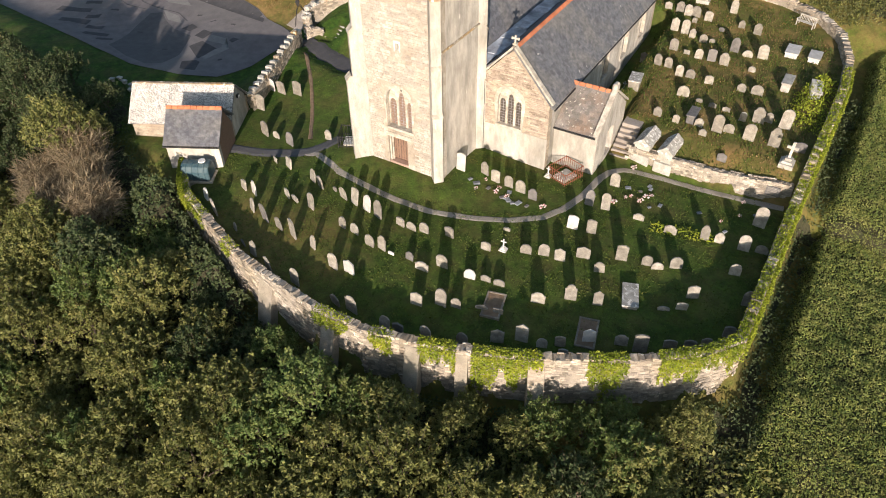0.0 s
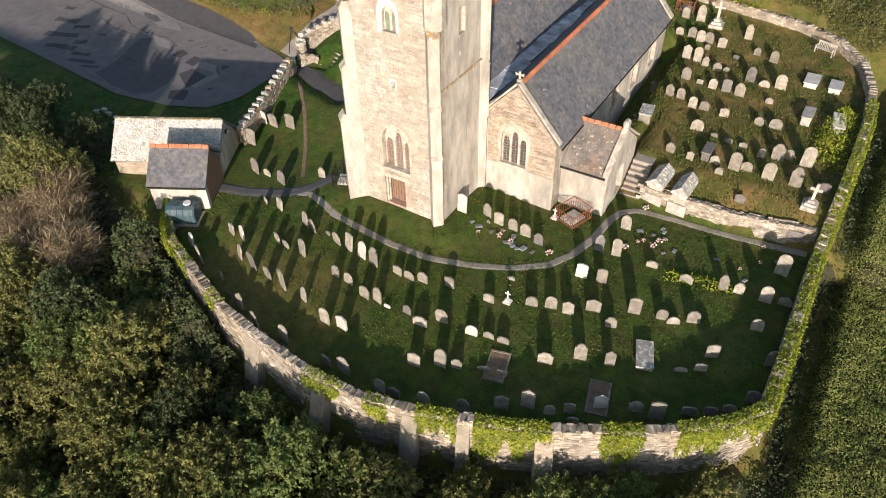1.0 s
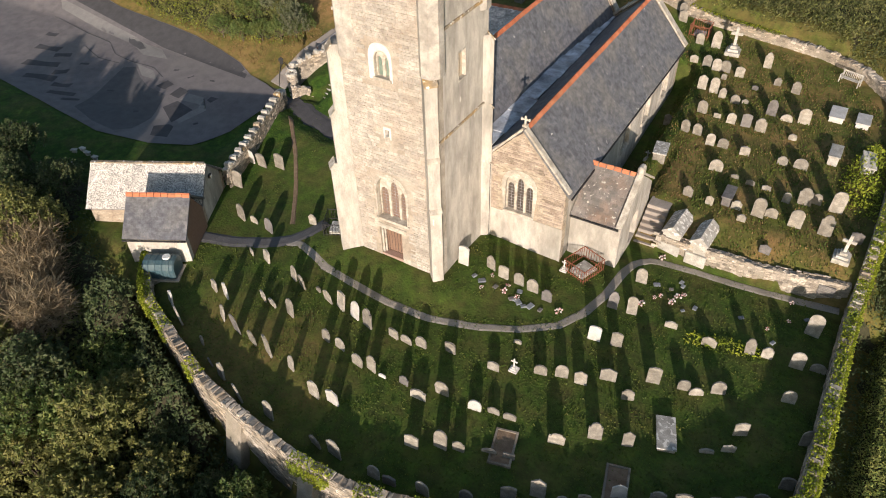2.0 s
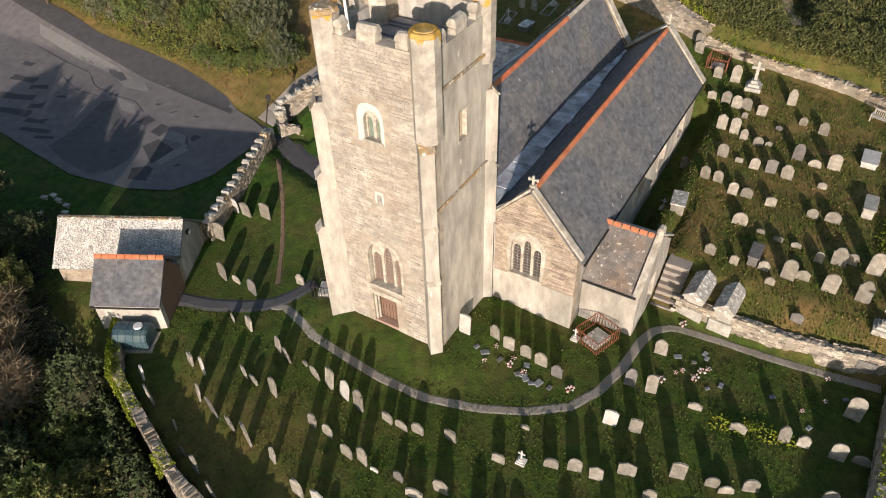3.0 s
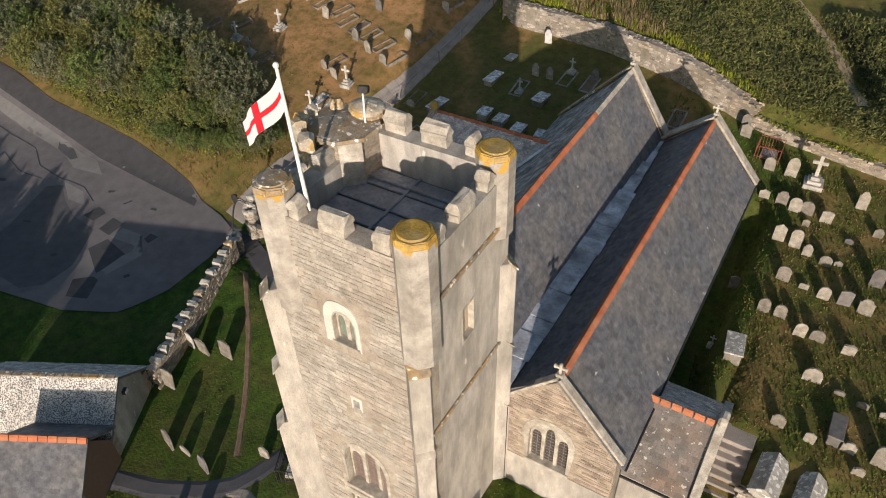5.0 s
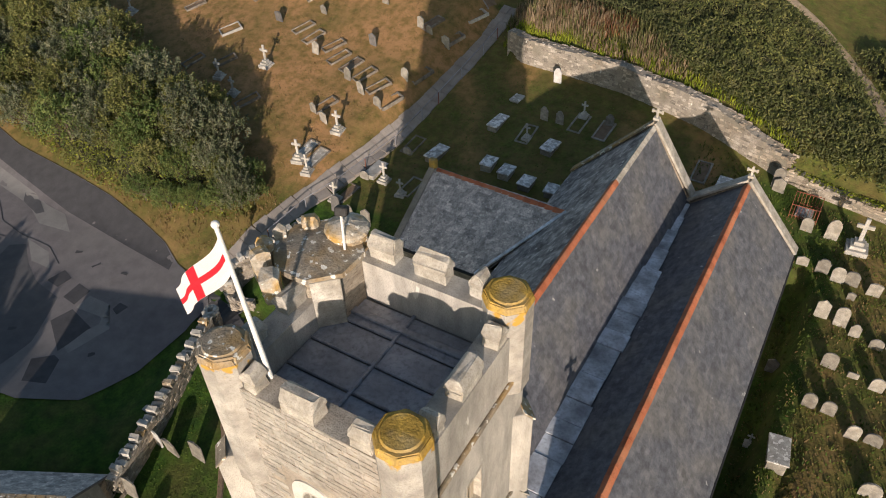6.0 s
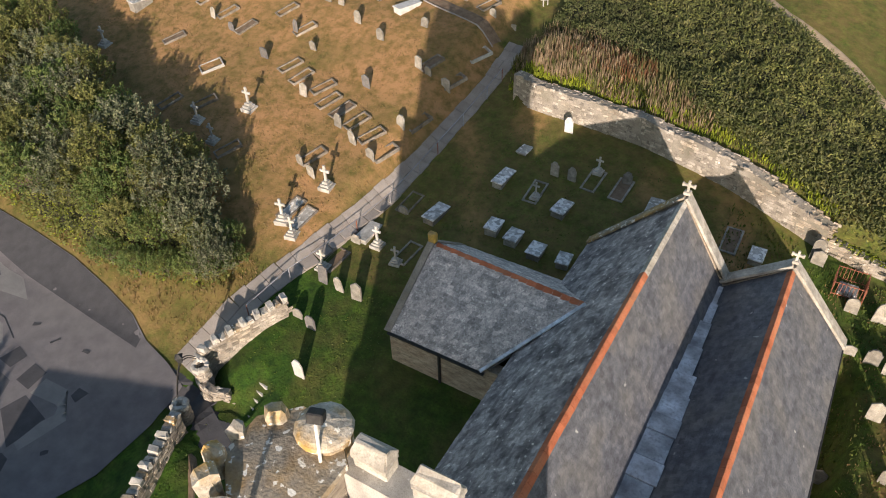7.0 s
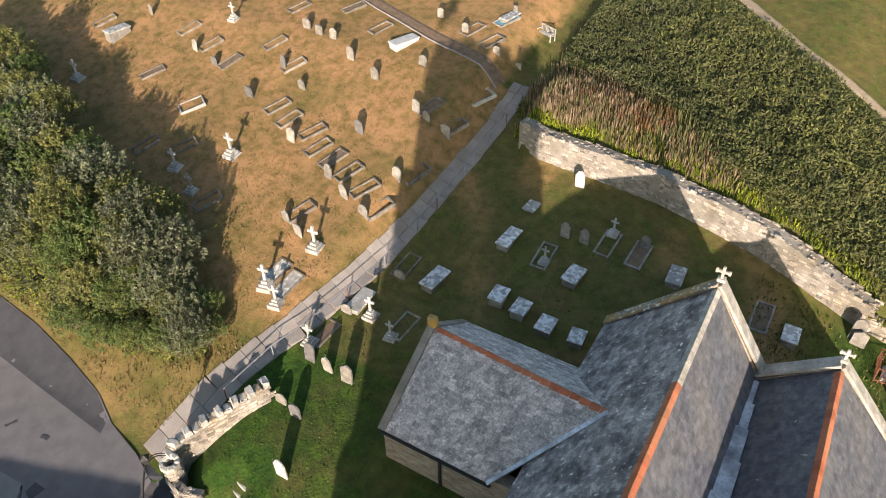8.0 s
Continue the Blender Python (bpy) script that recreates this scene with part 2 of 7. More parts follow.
    "bark": material("bark", (0.08, 0.06, 0.045), (0.16, 0.13, 0.1), 6.0, 0.9, 0.5, 30, stretch=(2, 2, 0.5)),
    "soil": material("bare_soil", (0.16, 0.11, 0.07), (0.25, 0.18, 0.12), 3.0, 0.95, 0.6, 30),
    "sand": material("sandy_footpath", (0.30, 0.23, 0.15), (0.42, 0.34, 0.24), 2.0, 0.95, 0.5, 25),
    "chippings": material("blue_glass_chippings", (0.12, 0.3, 0.42), (0.2, 0.42, 0.52), 12.0, 0.6, 0.4, 40),
    "flowers": material("mixed_flowers", (0.55, 0.45, 0.42), (0.75, 0.68, 0.6), 18.0, 0.8, 0.2, 40, (0.5, 0.08, 0.12), 9.0, 0.8),
}


def leaf_material(name, dark, light, tip):
    return material(name, dark, light, 0.5, 0.6, 0.0, 3.0, tip, 1.4, 0.55, vary=0.27, island=True, translucent=0.4)


LEAF = {
    "olive": leaf_material("olive_leaves", (0.126, 0.147, 0.042), (0.21, 0.224, 0.07), (0.28, 0.259, 0.091)),
    "green": leaf_material("green_leaves", (0.0878, 0.142, 0.0405), (0.149, 0.209, 0.0607), (0.23, 0.243, 0.0743)),
    # dark green, with shade on far trees and the ditch in its colour
    "dark": leaf_material("dark_green_shaded_leaves", (0.047, 0.076, 0.029), (0.08, 0.112, 0.043), (0.13, 0.142, 0.066)),
    "grey": leaf_material("grey_green_leaves", (0.096, 0.12, 0.06), (0.18, 0.204, 0.108), (0.312, 0.312, 0.216)),
    "ivy": leaf_material("ivy_leaves", (0.161, 0.218, 0.0207), (0.276, 0.333, 0.0287), (0.414, 0.425, 0.046)),
    "twig": leaf_material("bare_reddish_twigs", (0.21, 0.165, 0.105), (0.33, 0.27, 0.175), (0.42, 0.36, 0.24)),
    "scrub": leaf_material("scrub_leaves", (0.117, 0.13, 0.0429), (0.202, 0.208, 0.0715), (0.286, 0.247, 0.117)),
    "grass": leaf_material("grass_blades", (0.046, 0.09, 0.012), (0.105, 0.15, 0.022), (0.17, 0.16, 0.036)),
    "drygrass": leaf_material("dry_grass_blades", (0.18, 0.12, 0.055), (0.30, 0.20, 0.09), (0.2, 0.17, 0.06)),
    "light": leaf_material("light_scrub_leaves", (0.1, 0.122, 0.03), (0.175, 0.19, 0.048), (0.24, 0.225, 0.08)),
    "bright": leaf_material("pale_scrub_leaves", (0.16, 0.2, 0.05), (0.27, 0.31, 0.08), (0.34, 0.33, 0.12)),
    "bank": leaf_material("bank_scrub_leaves", (0.062, 0.078, 0.026), (0.112, 0.128, 0.044), (0.2, 0.19, 0.09)),
    "rust": leaf_material("rust_red_bracken", (0.17, 0.075, 0.035), (0.27, 0.125, 0.06), (0.3, 0.19, 0.1)),
    "straw": leaf_material("dry_straw_growth", (0.22, 0.15, 0.085), (0.36, 0.265, 0.165), (0.44, 0.36, 0.24)),
}


def turf():
    """Grass whose dryness goes by place: green lawns, a parched upper graveyard and rough straw at the edges."""
    m = material("turf", (0.018, 0.052, 0.005), (0.05, 0.102, 0.009), 1.6, 0.95, 1.0, 7, (0.098, 0.082, 0.026), 0.55, 0.42, mottle=0.42, mottle_scale=1.7)
    nt = m.node_tree
    N, L = nt.nodes, nt.links
    bsdf = N["Principled BSDF"]
    green = bsdf.inputs["Base Color"].links[0].from_socket
    dry = N.new("ShaderNodeMix")
    dry.data_type = "RGBA"
    n = N.new("ShaderNodeTexNoise")
    n.inputs["Scale"].default_value, n.inputs["Detail"].default_value = 1.3, 10
    geo = N.new("ShaderNodeNewGeometry")
    L.new(geo.outputs["Position"], n.inputs["Vector"])
    r = N.new("ShaderNodeValToRGB")
    n.inputs["Roughness"].default_value = 0.68
    r.color_ramp.elements[0].position, r.color_ramp.elements[0].color = 0.34, (0.17, 0.12, 0.035, 1)
    r.color_ramp.elements[1].position, r.color_ramp.elements[1].color = 0.58, (0.40, 0.225, 0.10, 1)
    L.new(n.outputs["Fac"], r.inputs["Fac"])
    a = N.new("ShaderNodeAttribute")
    a.attribute_name = "dryness"
    L.new(a.outputs["Fac"], dry.inputs[0])
    L.new(green, dry.inputs[6])
    L.new(r.outputs[0], dry.inputs[7])
    L.new(dry.outputs[2], bsdf.inputs["Base Color"])
    return m


M["turf"] = turf()

# ---- building blocks ----


def mesh_of(name, verts, faces, mat):
    me = bpy.data.meshes.new(name)
    me.from_pydata([tuple(v) for v in verts], [], faces)
    me.materials.append(mat)
    me.update()
    return me


def part(name, bm, mat, parent=None, label="", at=None):
    """One mesh object out of a bmesh, or out of a mesh that is there already, under a thing."""
    if isinstance(bm, bmesh.types.BMesh):
        bmesh.ops.recalc_face_normals(bm, faces=bm.faces)
        me = bpy.data.meshes.new(name)
        bm.to_mesh(me)
        bm.free()
        me.materials.append(mat)
    else:
        me = bm
    ob = new(name, me)
    if at is not None:
        ob.matrix_basis = at
    ob.parent = parent
    if label:
        ob["label"] = label
    return ob


def thing(name, label, category, group="", kind="", at=None):
    ob = tagged(new(name), label, category, group, kind)
    if at is not None:
        ob.matrix_basis = at
    return ob


def box(bm, lo, hi, m=None, bevel=0.0):
    made = bmesh.ops.create_cube(bm, size=1)["verts"]
    c = [(a + b) / 2 for a, b in zip(lo, hi)]
    s = [b - a for a, b in zip(lo, hi)]
    for v in made:
        v.co = Vector((v.co.x * s[0] + c[0], v.co.y * s[1] + c[1], v.co.z * s[2] + c[2]))
    if bevel:
        edges = list({e for v in made for e in v.link_edges})
        made = [v for v in bmesh.ops.bevel(bm, geom=edges, offset=bevel, segments=1, affect="EDGES")["verts"]]
    if m is not None:
        bmesh.ops.transform(bm, matrix=m, verts=list(set(made)))
    return bm


def boxed(lo, hi, m=None, bevel=0.0):
    return box(bmesh.new(), lo, hi, m, bevel)


def prism(outline, depth, m=None, bm=None, bevel=0.0):
    """A flat outline in x and z, thickened along y from 0 to depth."""
    bm = bm or bmesh.new()
    front = [bm.verts.new((x, 0, z)) for x, z in outline]
    back = [bm.verts.new((x, depth, z)) for x, z in outline]
    n = len(outline)
    fs = [bm.faces.new(front), bm.faces.new(back[::-1])]
    fs += [bm.faces.new((front[i], back[i], back[(i + 1) % n], front[(i + 1) % n])) for i in range(n)]
    vs = front + back
    if bevel:
        edges = [e for f in fs[:2] for e in f.edges]
        vs = list(set(vs) | set(bmesh.ops.bevel(bm, geom=edges, offset=bevel, segments=1, affect="EDGES")["verts"]))
        vs = [v for v in vs if v.is_valid]
    if m is not None:
        bmesh.ops.transform(bm, matrix=m, verts=vs)
    return bm


def wall_slab(outer, holes, depth, m=None):
    """A wall with openings that go through it: outlines in x and z, thickness along y."""
    bm = bmesh.new()
    for y in (0, depth):
        edges = []
        for loop in (outer, *holes):
            vs = [bm.verts.new((x, y, z)) for x, z in loop]
            edges += [bm.edges.new((vs[i], vs[(i + 1) % len(vs)])) for i in range(len(vs))]
        bmesh.ops.triangle_fill(bm, edges=edges, use_beauty=True)
    for loop in (outer, *holes):
        n = len(loop)
        a = [bm.verts.new((x, 0, z)) for x, z in loop]
        b = [bm.verts.new((x, depth, z)) for x, z in loop]
        for i in range(n):
            bm.faces.new((a[i], b[i], b[(i + 1) % n], a[(i + 1) % n]))
    bmesh.ops.remove_doubles(bm, verts=bm.verts, dist=0.0005)
    if m is not None:
        bmesh.ops.transform(bm, matrix=m, verts=bm.verts)
    return bm


def arch(cx, z0, w, spring, top, n=6):
    """A pointed arch's outline: sill z0, width w, springing and apex heights."""
    pts = [(cx - w / 2, z0), (cx + w / 2, z0), (cx + w / 2, spring)]
    for i in range(1, n):
        u = i / n
        pts.append((cx + w / 2 * math.cos(u * math.pi / 2) ** 0.8, spring + (top - spring) * math.sin(u * math.pi / 2) ** 0.9))
    pts.append((cx, top))
    for i in range(n - 1, 0, -1):
        u = i / n
        pts.append((cx - w / 2 * math.cos(u * math.pi / 2) ** 0.8, spring + (top - spring) * math.sin(u * math.pi / 2) ** 0.9))
    pts.append((cx - w / 2, spring))
    return pts


def ring(inner, grow, depth, m, bm=None):
    """A moulding round an outline, of width grow and thickness depth (towards -y)."""
    bm = bm or bmesh.new()
    cx = sum(p[0] for p in inner) / len(inner)
    cz = sum(p[1] for p in inner) / len(inner)
    outer = []
    inner = [(x - math.copysign(0.014, x - cx) * (abs(x - cx) > 0.01), z - math.copysign(0.014, z - cz)) for x, z in inner]
    for x, z in inner:
        d = math.hypot(x - cx, z - cz)
        outer.append((x + (x - cx) / d * grow, z + (z - cz) / d * grow))
    n = len(inner)
    v = [[bm.verts.new((p[0], y, p[1])) for p in loop] for loop, y in ((inner, 0.3), (inner, -depth), (outer, -depth * 0.4), (outer, 0.02))]
    new_v = [q for r in v for q in r]
    for a, b in ((0, 1), (1, 2), (2, 3)):
        for i in range(n):
            bm.faces.new((v[a][i], v[a][(i + 1) % n], v[b][(i + 1) % n], v[b][i]))
    bmesh.ops.transform(bm, matrix=m, verts=new_v)
    return bm


def smooth(a, b, v):
    u = min(1.0, max(0.0, (v - a) / (b - a)))
    return u * u * (3 - 2 * u)


def inside(poly, x, y):
    hit = False
    for (x0, y0), (x1, y1) in zip(poly, poly[1:] + poly[:1]):
        if (y0 > y) != (y1 > y) and x < (x1 - x0) * (y - y0) / (y1 - y0) + x0:
            hit = not hit
    return hit


def from_line(line, x, y):
    """Distance from a polyline."""
    best = 1e9
    for (x0, y0), (x1, y1) in zip(line, line[1:]):
        dx, dy = x1 - x0, y1 - y0
        u = min(1, max(0, ((x - x0) * dx + (y - y0) * dy) / (dx * dx + dy * dy)))
        best = min(best, math.hypot(x - x0 - u * dx, y - y0 - u * dy))
    return best


def along(line, step):
    """Points every step metres along a polyline, with the direction."""
    out, carry = [], 0.0
    for (x0, y0), (x1, y1) in zip(line, line[1:]):
        d = math.hypot(x1 - x0, y1 - y0)
        s = carry
        while s < d:
            out.append((x0 + (x1 - x0) * s / d, y0 + (y1 - y0) * s / d, math.atan2(y1 - y0, x1 - x0)))
            s += step
        carry = s - d
    return out


# ---- the ground ----
FRONT_WALL = [(-39.6, 27.0), (-37.3, 25.1), (-33.8, 23.7), (-29.6, 22.1), (-26.2, 21.4), (-22.0, 20.8), (-18.8, 20.8), (-16.0, 21.4), (-13.5, 22.2),
              (-11.0, 23.1), (-9.0, 24.0), (-6.4, 25.4), (-3.7, 27.0), (-1.2, 28.9), (0.2, 30.6)]
SOUTH_WALL = [(0.2, 30.6), (0.3, 35.8), (0.3, 42.0), (0.4, 47.2), (0.6, 53.0), (0.7, 58.5), (0.4, 63.0), (-0.8, 66.8), (-3.0, 69.3), (-6.5, 71.0), (-12.0, 72.0), (-18.4, 73.0)]
EAST_WALL = [(-18.4, 73.0), (-24.0, 74.6), (-31.0, 76.3), (-38.8, 76.9), (-40.6, 77.3)]
YARD = FRONT_WALL + SOUTH_WALL[1:] + EAST_WALL[1:] + [(-44.5, 82.0), (-44.0, 95.0), (-95.0, 120.0), (-95.0, 30.0), (-48.0, 28.0)]


BANK_FOOT = EAST_WALL[::-1][1:] + SOUTH_WALL[::-1][1:4]
GATE_PATH = [(-45.2, 48.1), (-41.5, 46.6), (-38.0, 45.7)]
WEST_BANK = [(-39.6, 27.0), (-48.0, 28.0), (-95.0, 30.0)]


def terrace_y(x):
    """Where the terrace wall runs: the upper graves lie behind it."""
    return float(np.interp(x, (-13.6, -6.0, -2.7, 0.0), (45.78, 45.75, 46.1, 46.5)))


def yard_height(x, y):
    front = 0.1 - 0.02 * (x + 25)
    north = float(np.interp(y, (34, 42, 53, 65, 75, 82, 120), (0.25, 1.0, 2.8, 3.9, 6.0, 7.6, 14.0)))
    west = float(np.interp(y, (30, 38, 46, 50, 54, 60, 66, 73, 80, 120), (-0.4, -0.2, 0.45, 0.9, 2.6, 4.3, 5.7, 7.2, 9.0, 15.0)))
    south = float(np.interp(y, (45.6, 46.4, 48.0, 65, 71, 78, 120), (0.9, 1.1, 1.78, 3.1, 3.9, 5.2, 11.0)))
    if y < 34:
        front -= 0.38 * smooth(4.2, 1.2, from_line(FRONT_WALL, x, y))
    front += 0.42 * smooth(32.8, 35.2, y) * smooth(44, 38, y) * smooth(-18.5, -21.5, x) * smooth(-33.5, -30.5, x)
    lawn = north + (west - north) * smooth(43.5, 46.3, -x)
    back = lawn + (south - lawn) * smooth(-26, -15, x)
    if x < -26:
        return back if y >= 42 else front + (back - front) * smooth(36, 42, y)
    if -20 < x < -14 and 48 < y < 67:
        back -= 1.9 * smooth(-14.7, -15.5, x) * smooth(48.8, 50.2, y) * smooth(66.2, 64.8, y)
        return back if y > 51 else front + (back - front) * smooth(45.5, 50.5, y)
    if -13.45 < x < -11.6 and 45.3 < y < 48.5:
        return float(np.interp(y, (45.3, 48.5), (-0.2, 1.55)))
    if x > -13.6 and y > terrace_y(x):
        return south
    return front + (back - front) * smooth(44, 56, y)


def ground(x, y):
    z = yard_height(x, y)
    if -47 < x < -36 and 43 < y < 51:
        z -= 0.55 * smooth(2.0, 1.1, from_line(GATE_PATH, x, y))
        if -43.4 < x < -41.5 and y > 48.0:
            z = min(z, 1.05 + 0.5 * (y - 48.2) if y < 50.5 else z)
    if not inside(YARD, x, y):
        d = from_line(FRONT_WALL, x, y)
        e = from_line(SOUTH_WALL, x, y)
        if x > -1.0:
            low = -2.9 - 0.42 * min(d, 45)
            side = z - (2.2 * smooth(0.2, 0.8, e) + 0.22 * min(e, 40)) * smooth(75, 66, y)
            w = smooth(20, 33, y + 0.5 * x)
            z = low + (side - low) * w
        elif y < 30 or d < e:
            low = -2.9 - 0.42 * min(d, 45) if y < 32 or d < 8 else z
            z = max(low, z - 0.3 - 0.42 * from_line(WEST_BANK, x, y)) if x < -38 else low
        elif e < 60 and x > -12:
            z -= (2.2 * smooth(0.2, 0.8, e) + 0.22 * min(e, 40)) * smooth(75, 66, y) if x > -5 else 0
        if -41 < x < 6 and 69 < y < 88:
            b = from_line(BANK_FOOT, x, y)
            z += 1.45 * smooth(0.2, 0.7, b) * smooth(9, 3.5, b)
    return z + 0.05 * noise.noise((x * 0.3, y * 0.3, 0))


def axis(lo, hi, fine_lo, fine_hi, step):
    vals = [fine_lo + i * step for i in range(int((fine_hi - fine_lo) / step) + 1)]
    d, v = step, vals[0]
    while v > lo:
        d *= 1.35
        v -= d
        vals.insert(0, v)
    d, v = step, vals[-1]
    while v < hi:
        d *= 1.35
        v += d
        vals.append(v)
    return vals


GRID = {}


def lie(x, y):
    """Height of the ground sheet between its own vertices."""
    xs, ys, zs = GRID["x"], GRID["y"], GRID["z"]
    i, j = bisect(xs, x), bisect(ys, y)
    n = len(xs)
    u, v = (x - xs[i]) / (xs[i + 1] - xs[i]), (y - ys[j]) / (ys[j + 1] - ys[j])
    k = j * n + i
    return (zs[k] * (1 - u) + zs[k + 1] * u) * (1 - v) + (zs[k + n] * (1 - u) + zs[k + n + 1] * u) * v


def bisect(values, v):
    """Index of the step of a rising list in which v lies."""
    lo, hi = 0, len(values) - 1
    while hi - lo > 1:
        mid = (lo + hi) // 2
        lo, hi = (mid, hi) if values[mid] <= v else (lo, mid)
    return lo


def build_ground():
    xs, ys = axis(-1500, 1500, -82, 22, 0.6), axis(-1500, 1500, 4, 112, 0.6)
    verts = [(x, y, ground(x, y)) for y in ys for x in xs]
    n = len(xs)
    faces = [(j * n + i, j * n + i + 1, (j + 1) * n + i + 1, (j + 1) * n + i) for j in range(len(ys) - 1) for i in range(n - 1)]
    GRID["x"], GRID["y"], GRID["z"] = xs, ys, [v[2] for v in verts]
    me = mesh_of("ground", verts, faces, M["turf"])
    dry = me.attributes.new("dryness", "FLOAT", "POINT")
    for i, (x, y, z) in enumerate(verts):
        d = 0.08
        if x < -40:
            d = max(smooth(0.1, 1.0, float(np.interp(y, (49, 58.6, 67, 78, 82), (-47.7, -45.2, -43.9, -43.1, -43.2))) - x) * smooth(55, 60, y), 0.5 * smooth(46.5, 48, -x) * smooth(48, 51, y))
        if x > -14 and y > 45.8:
            d = 0.25 + 0.35 * smooth(-0.1, 0.35, noise.noise((x * 0.45, y * 0.45, 7)))
        if -44 < x < -20 and y > 58:
            d = 0.32 + 0.4 * smooth(0.1, 0.4, noise.noise((x * 0.3 + y * 0.12, y * 0.2, 9)))
        if x < -22 and 21 < y < 30:
            d = 0.1 + 0.22 * smooth(7.5, 3.0, math.hypot(x + 28.5, (y - 24.6) * 1.3))
        if not inside(YARD, x, y):
            d = 0.28
        dry.data[i].value = min(1, max(0, d * (0.85 + 0.5 * noise.noise((x * 0.25, y * 0.25, 3)))))
    me.polygons.foreach_set("use_smooth", [True] * len(me.polygons))
    return tagged(new("ground", me), "mown green churchyard grass turning dry and brown uphill", "ground", kind="structure")


build_ground()

# ---- boundary walls ----


def stone_wall(name, line, low, top, thick, label, coped=True, step=0.9):
    """A rubble wall that follows a line; low and top give heights by place. Its core is one mesh, and its facing stones are laid proud of it."""
    pts = along(line, step) + [(*line[-1], math.atan2(line[-1][1] - line[-2][1], line[-1][0] - line[-2][0]))]
    verts, faces = [], []
    for x, y, a in pts:
        nx, ny = -math.sin(a) * thick / 2, math.cos(a) * thick / 2
        zt = top(x, y) + (random.uniform(-0.04, 0.04) if coped else 0.16 * noise.noise((x * 0.5, y * 0.5, 1)))
        zl = low(x, y)
        verts += [(x + nx, y + ny, zl), (x + nx, y + ny, zt), (x - nx, y - ny, zt), (x - nx, y - ny, zl)]
    for i in range(len(pts) - 1):
        for k in range(4):
            faces.append((i * 4 + k, i * 4 + (k + 1) % 4, i * 4 + 4 + (k + 1) % 4, i * 4 + 4 + k))
    faces += [(0, 1, 2, 3), tuple(range(len(verts) - 1, len(verts) - 5, -1))]
    wall = tagged(new(name, mesh_of(name, verts, faces, M["wallcore"])), label, "wall", kind="structure")
    sv, sf = [], []
    for x, y, a in along(line, 0.34):
        for side in (-1, 1):
            base = max(low(x, y), ground(x - side * math.sin(a) * 0.5, y + side * math.cos(a) * 0.5) - 0.1) if side else 0
            z = base
            zt = top(x, y)
            while z < zt - 0.05:
                h = random.uniform(0.12, 0.27)
                w = random.uniform(0.24, 0.52)
                off = thick / 2 + random.uniform(0.0, 0.055)
                c = Vector((x, y, 0)) + Vector((math.cos(a), math.sin(a), 0)) * random.uniform(-0.2, 0.2)
                nrm = Vector((-math.sin(a), math.cos(a), 0)) * side
                tan = Vector((math.cos(a), math.sin(a), 0)) * w / 2
                p = [c + nrm * (thick / 2 - 0.05) + tan * sx + Vector((0, 0, z + dz)) for sx, dz in ((-1, 0.015), (1, 0.015), (1, h - 0.015), (-1, h - 0.015))]
                q = [v + nrm * (off + 0.05 - thick / 2) * 1.0 + (c + Vector((0, 0, z + h / 2)) - v) * 0.06 for v in p]
                k = len(sv)
                sv += p + q
                sf += [(k + 4, k + 5, k + 6, k + 7)] + [(k + i, k + (i + 1) % 4, k + 4 + (i + 1) % 4, k + 4 + i) for i in range(4)]
                z += h
        # coping stones across the top
        if not coped:
            for _ in range(2):
                r, k = random.uniform(0.08, 0.17), len(sv)
                c = Vector((x, y, top(x, y) + 0.16 * noise.noise((x * 0.5, y * 0.5, 1)))) + Vector((-math.sin(a), math.cos(a), 0)) * random.uniform(-0.45, 0.45) * thick + Vector((math.cos(a), math.sin(a), 0)) * random.uniform(-0.2, 0.2)
                ring4 = [c + Vector((math.cos(q) * r * random.uniform(0.8, 1.3), math.sin(q) * r * random.uniform(0.8, 1.3), 0)) for q in (0.4, 2.0, 3.5, 5.1)]
                sv += [v - Vector((0, 0, 0.1)) for v in ring4] + [v * 0.7 + c * 0.3 + Vector((0, 0, random.uniform(0.01, 0.07))) for v in ring4]
                sf += [(k + 4, k + 5, k + 6, k + 7)] + [(k + i, k + (i + 1) % 4, k + 4 + (i + 1) % 4, k + 4 + i) for i in range(4)]
            continue
        k = len(sv)
        w, zt = random.uniform(0.1, 0.22), top(x, y)
        t2 = Vector((math.cos(a), math.sin(a), 0)) * w
        n2 = Vector((-math.sin(a), math.cos(a), 0)) * (thick / 2 + random.uniform(-0.02, 0.04))
        c = Vector((x, y, zt))
        hh = random.uniform(0.02, 0.17)
        lo = [c - t2 - n2, c + t2 - n2, c + t2 + n2, c - t2 + n2]
        sv += [v - Vector((0, 0, 0.05)) for v in lo] + [v + Vector((random.uniform(-0.05, 0.05), random.uniform(-0.05, 0.05), hh + random.uniform(-0.05, 0.05))) + (c - v) * random.uniform(0.1, 0.35) for v in lo]
        sf += [(k + 4, k + 5, k + 6, k + 7)] + [(k + i, k + (i + 1) % 4, k + 4 + (i + 1) % 4, k + 4 + i) for i in range(4)]
    rubble = part("rubble_stones", mesh_of("rubble_stones", sv, sf, M["wallstone"]), None, wall)
    tagged(rubble, kind="stuff")
    return wall


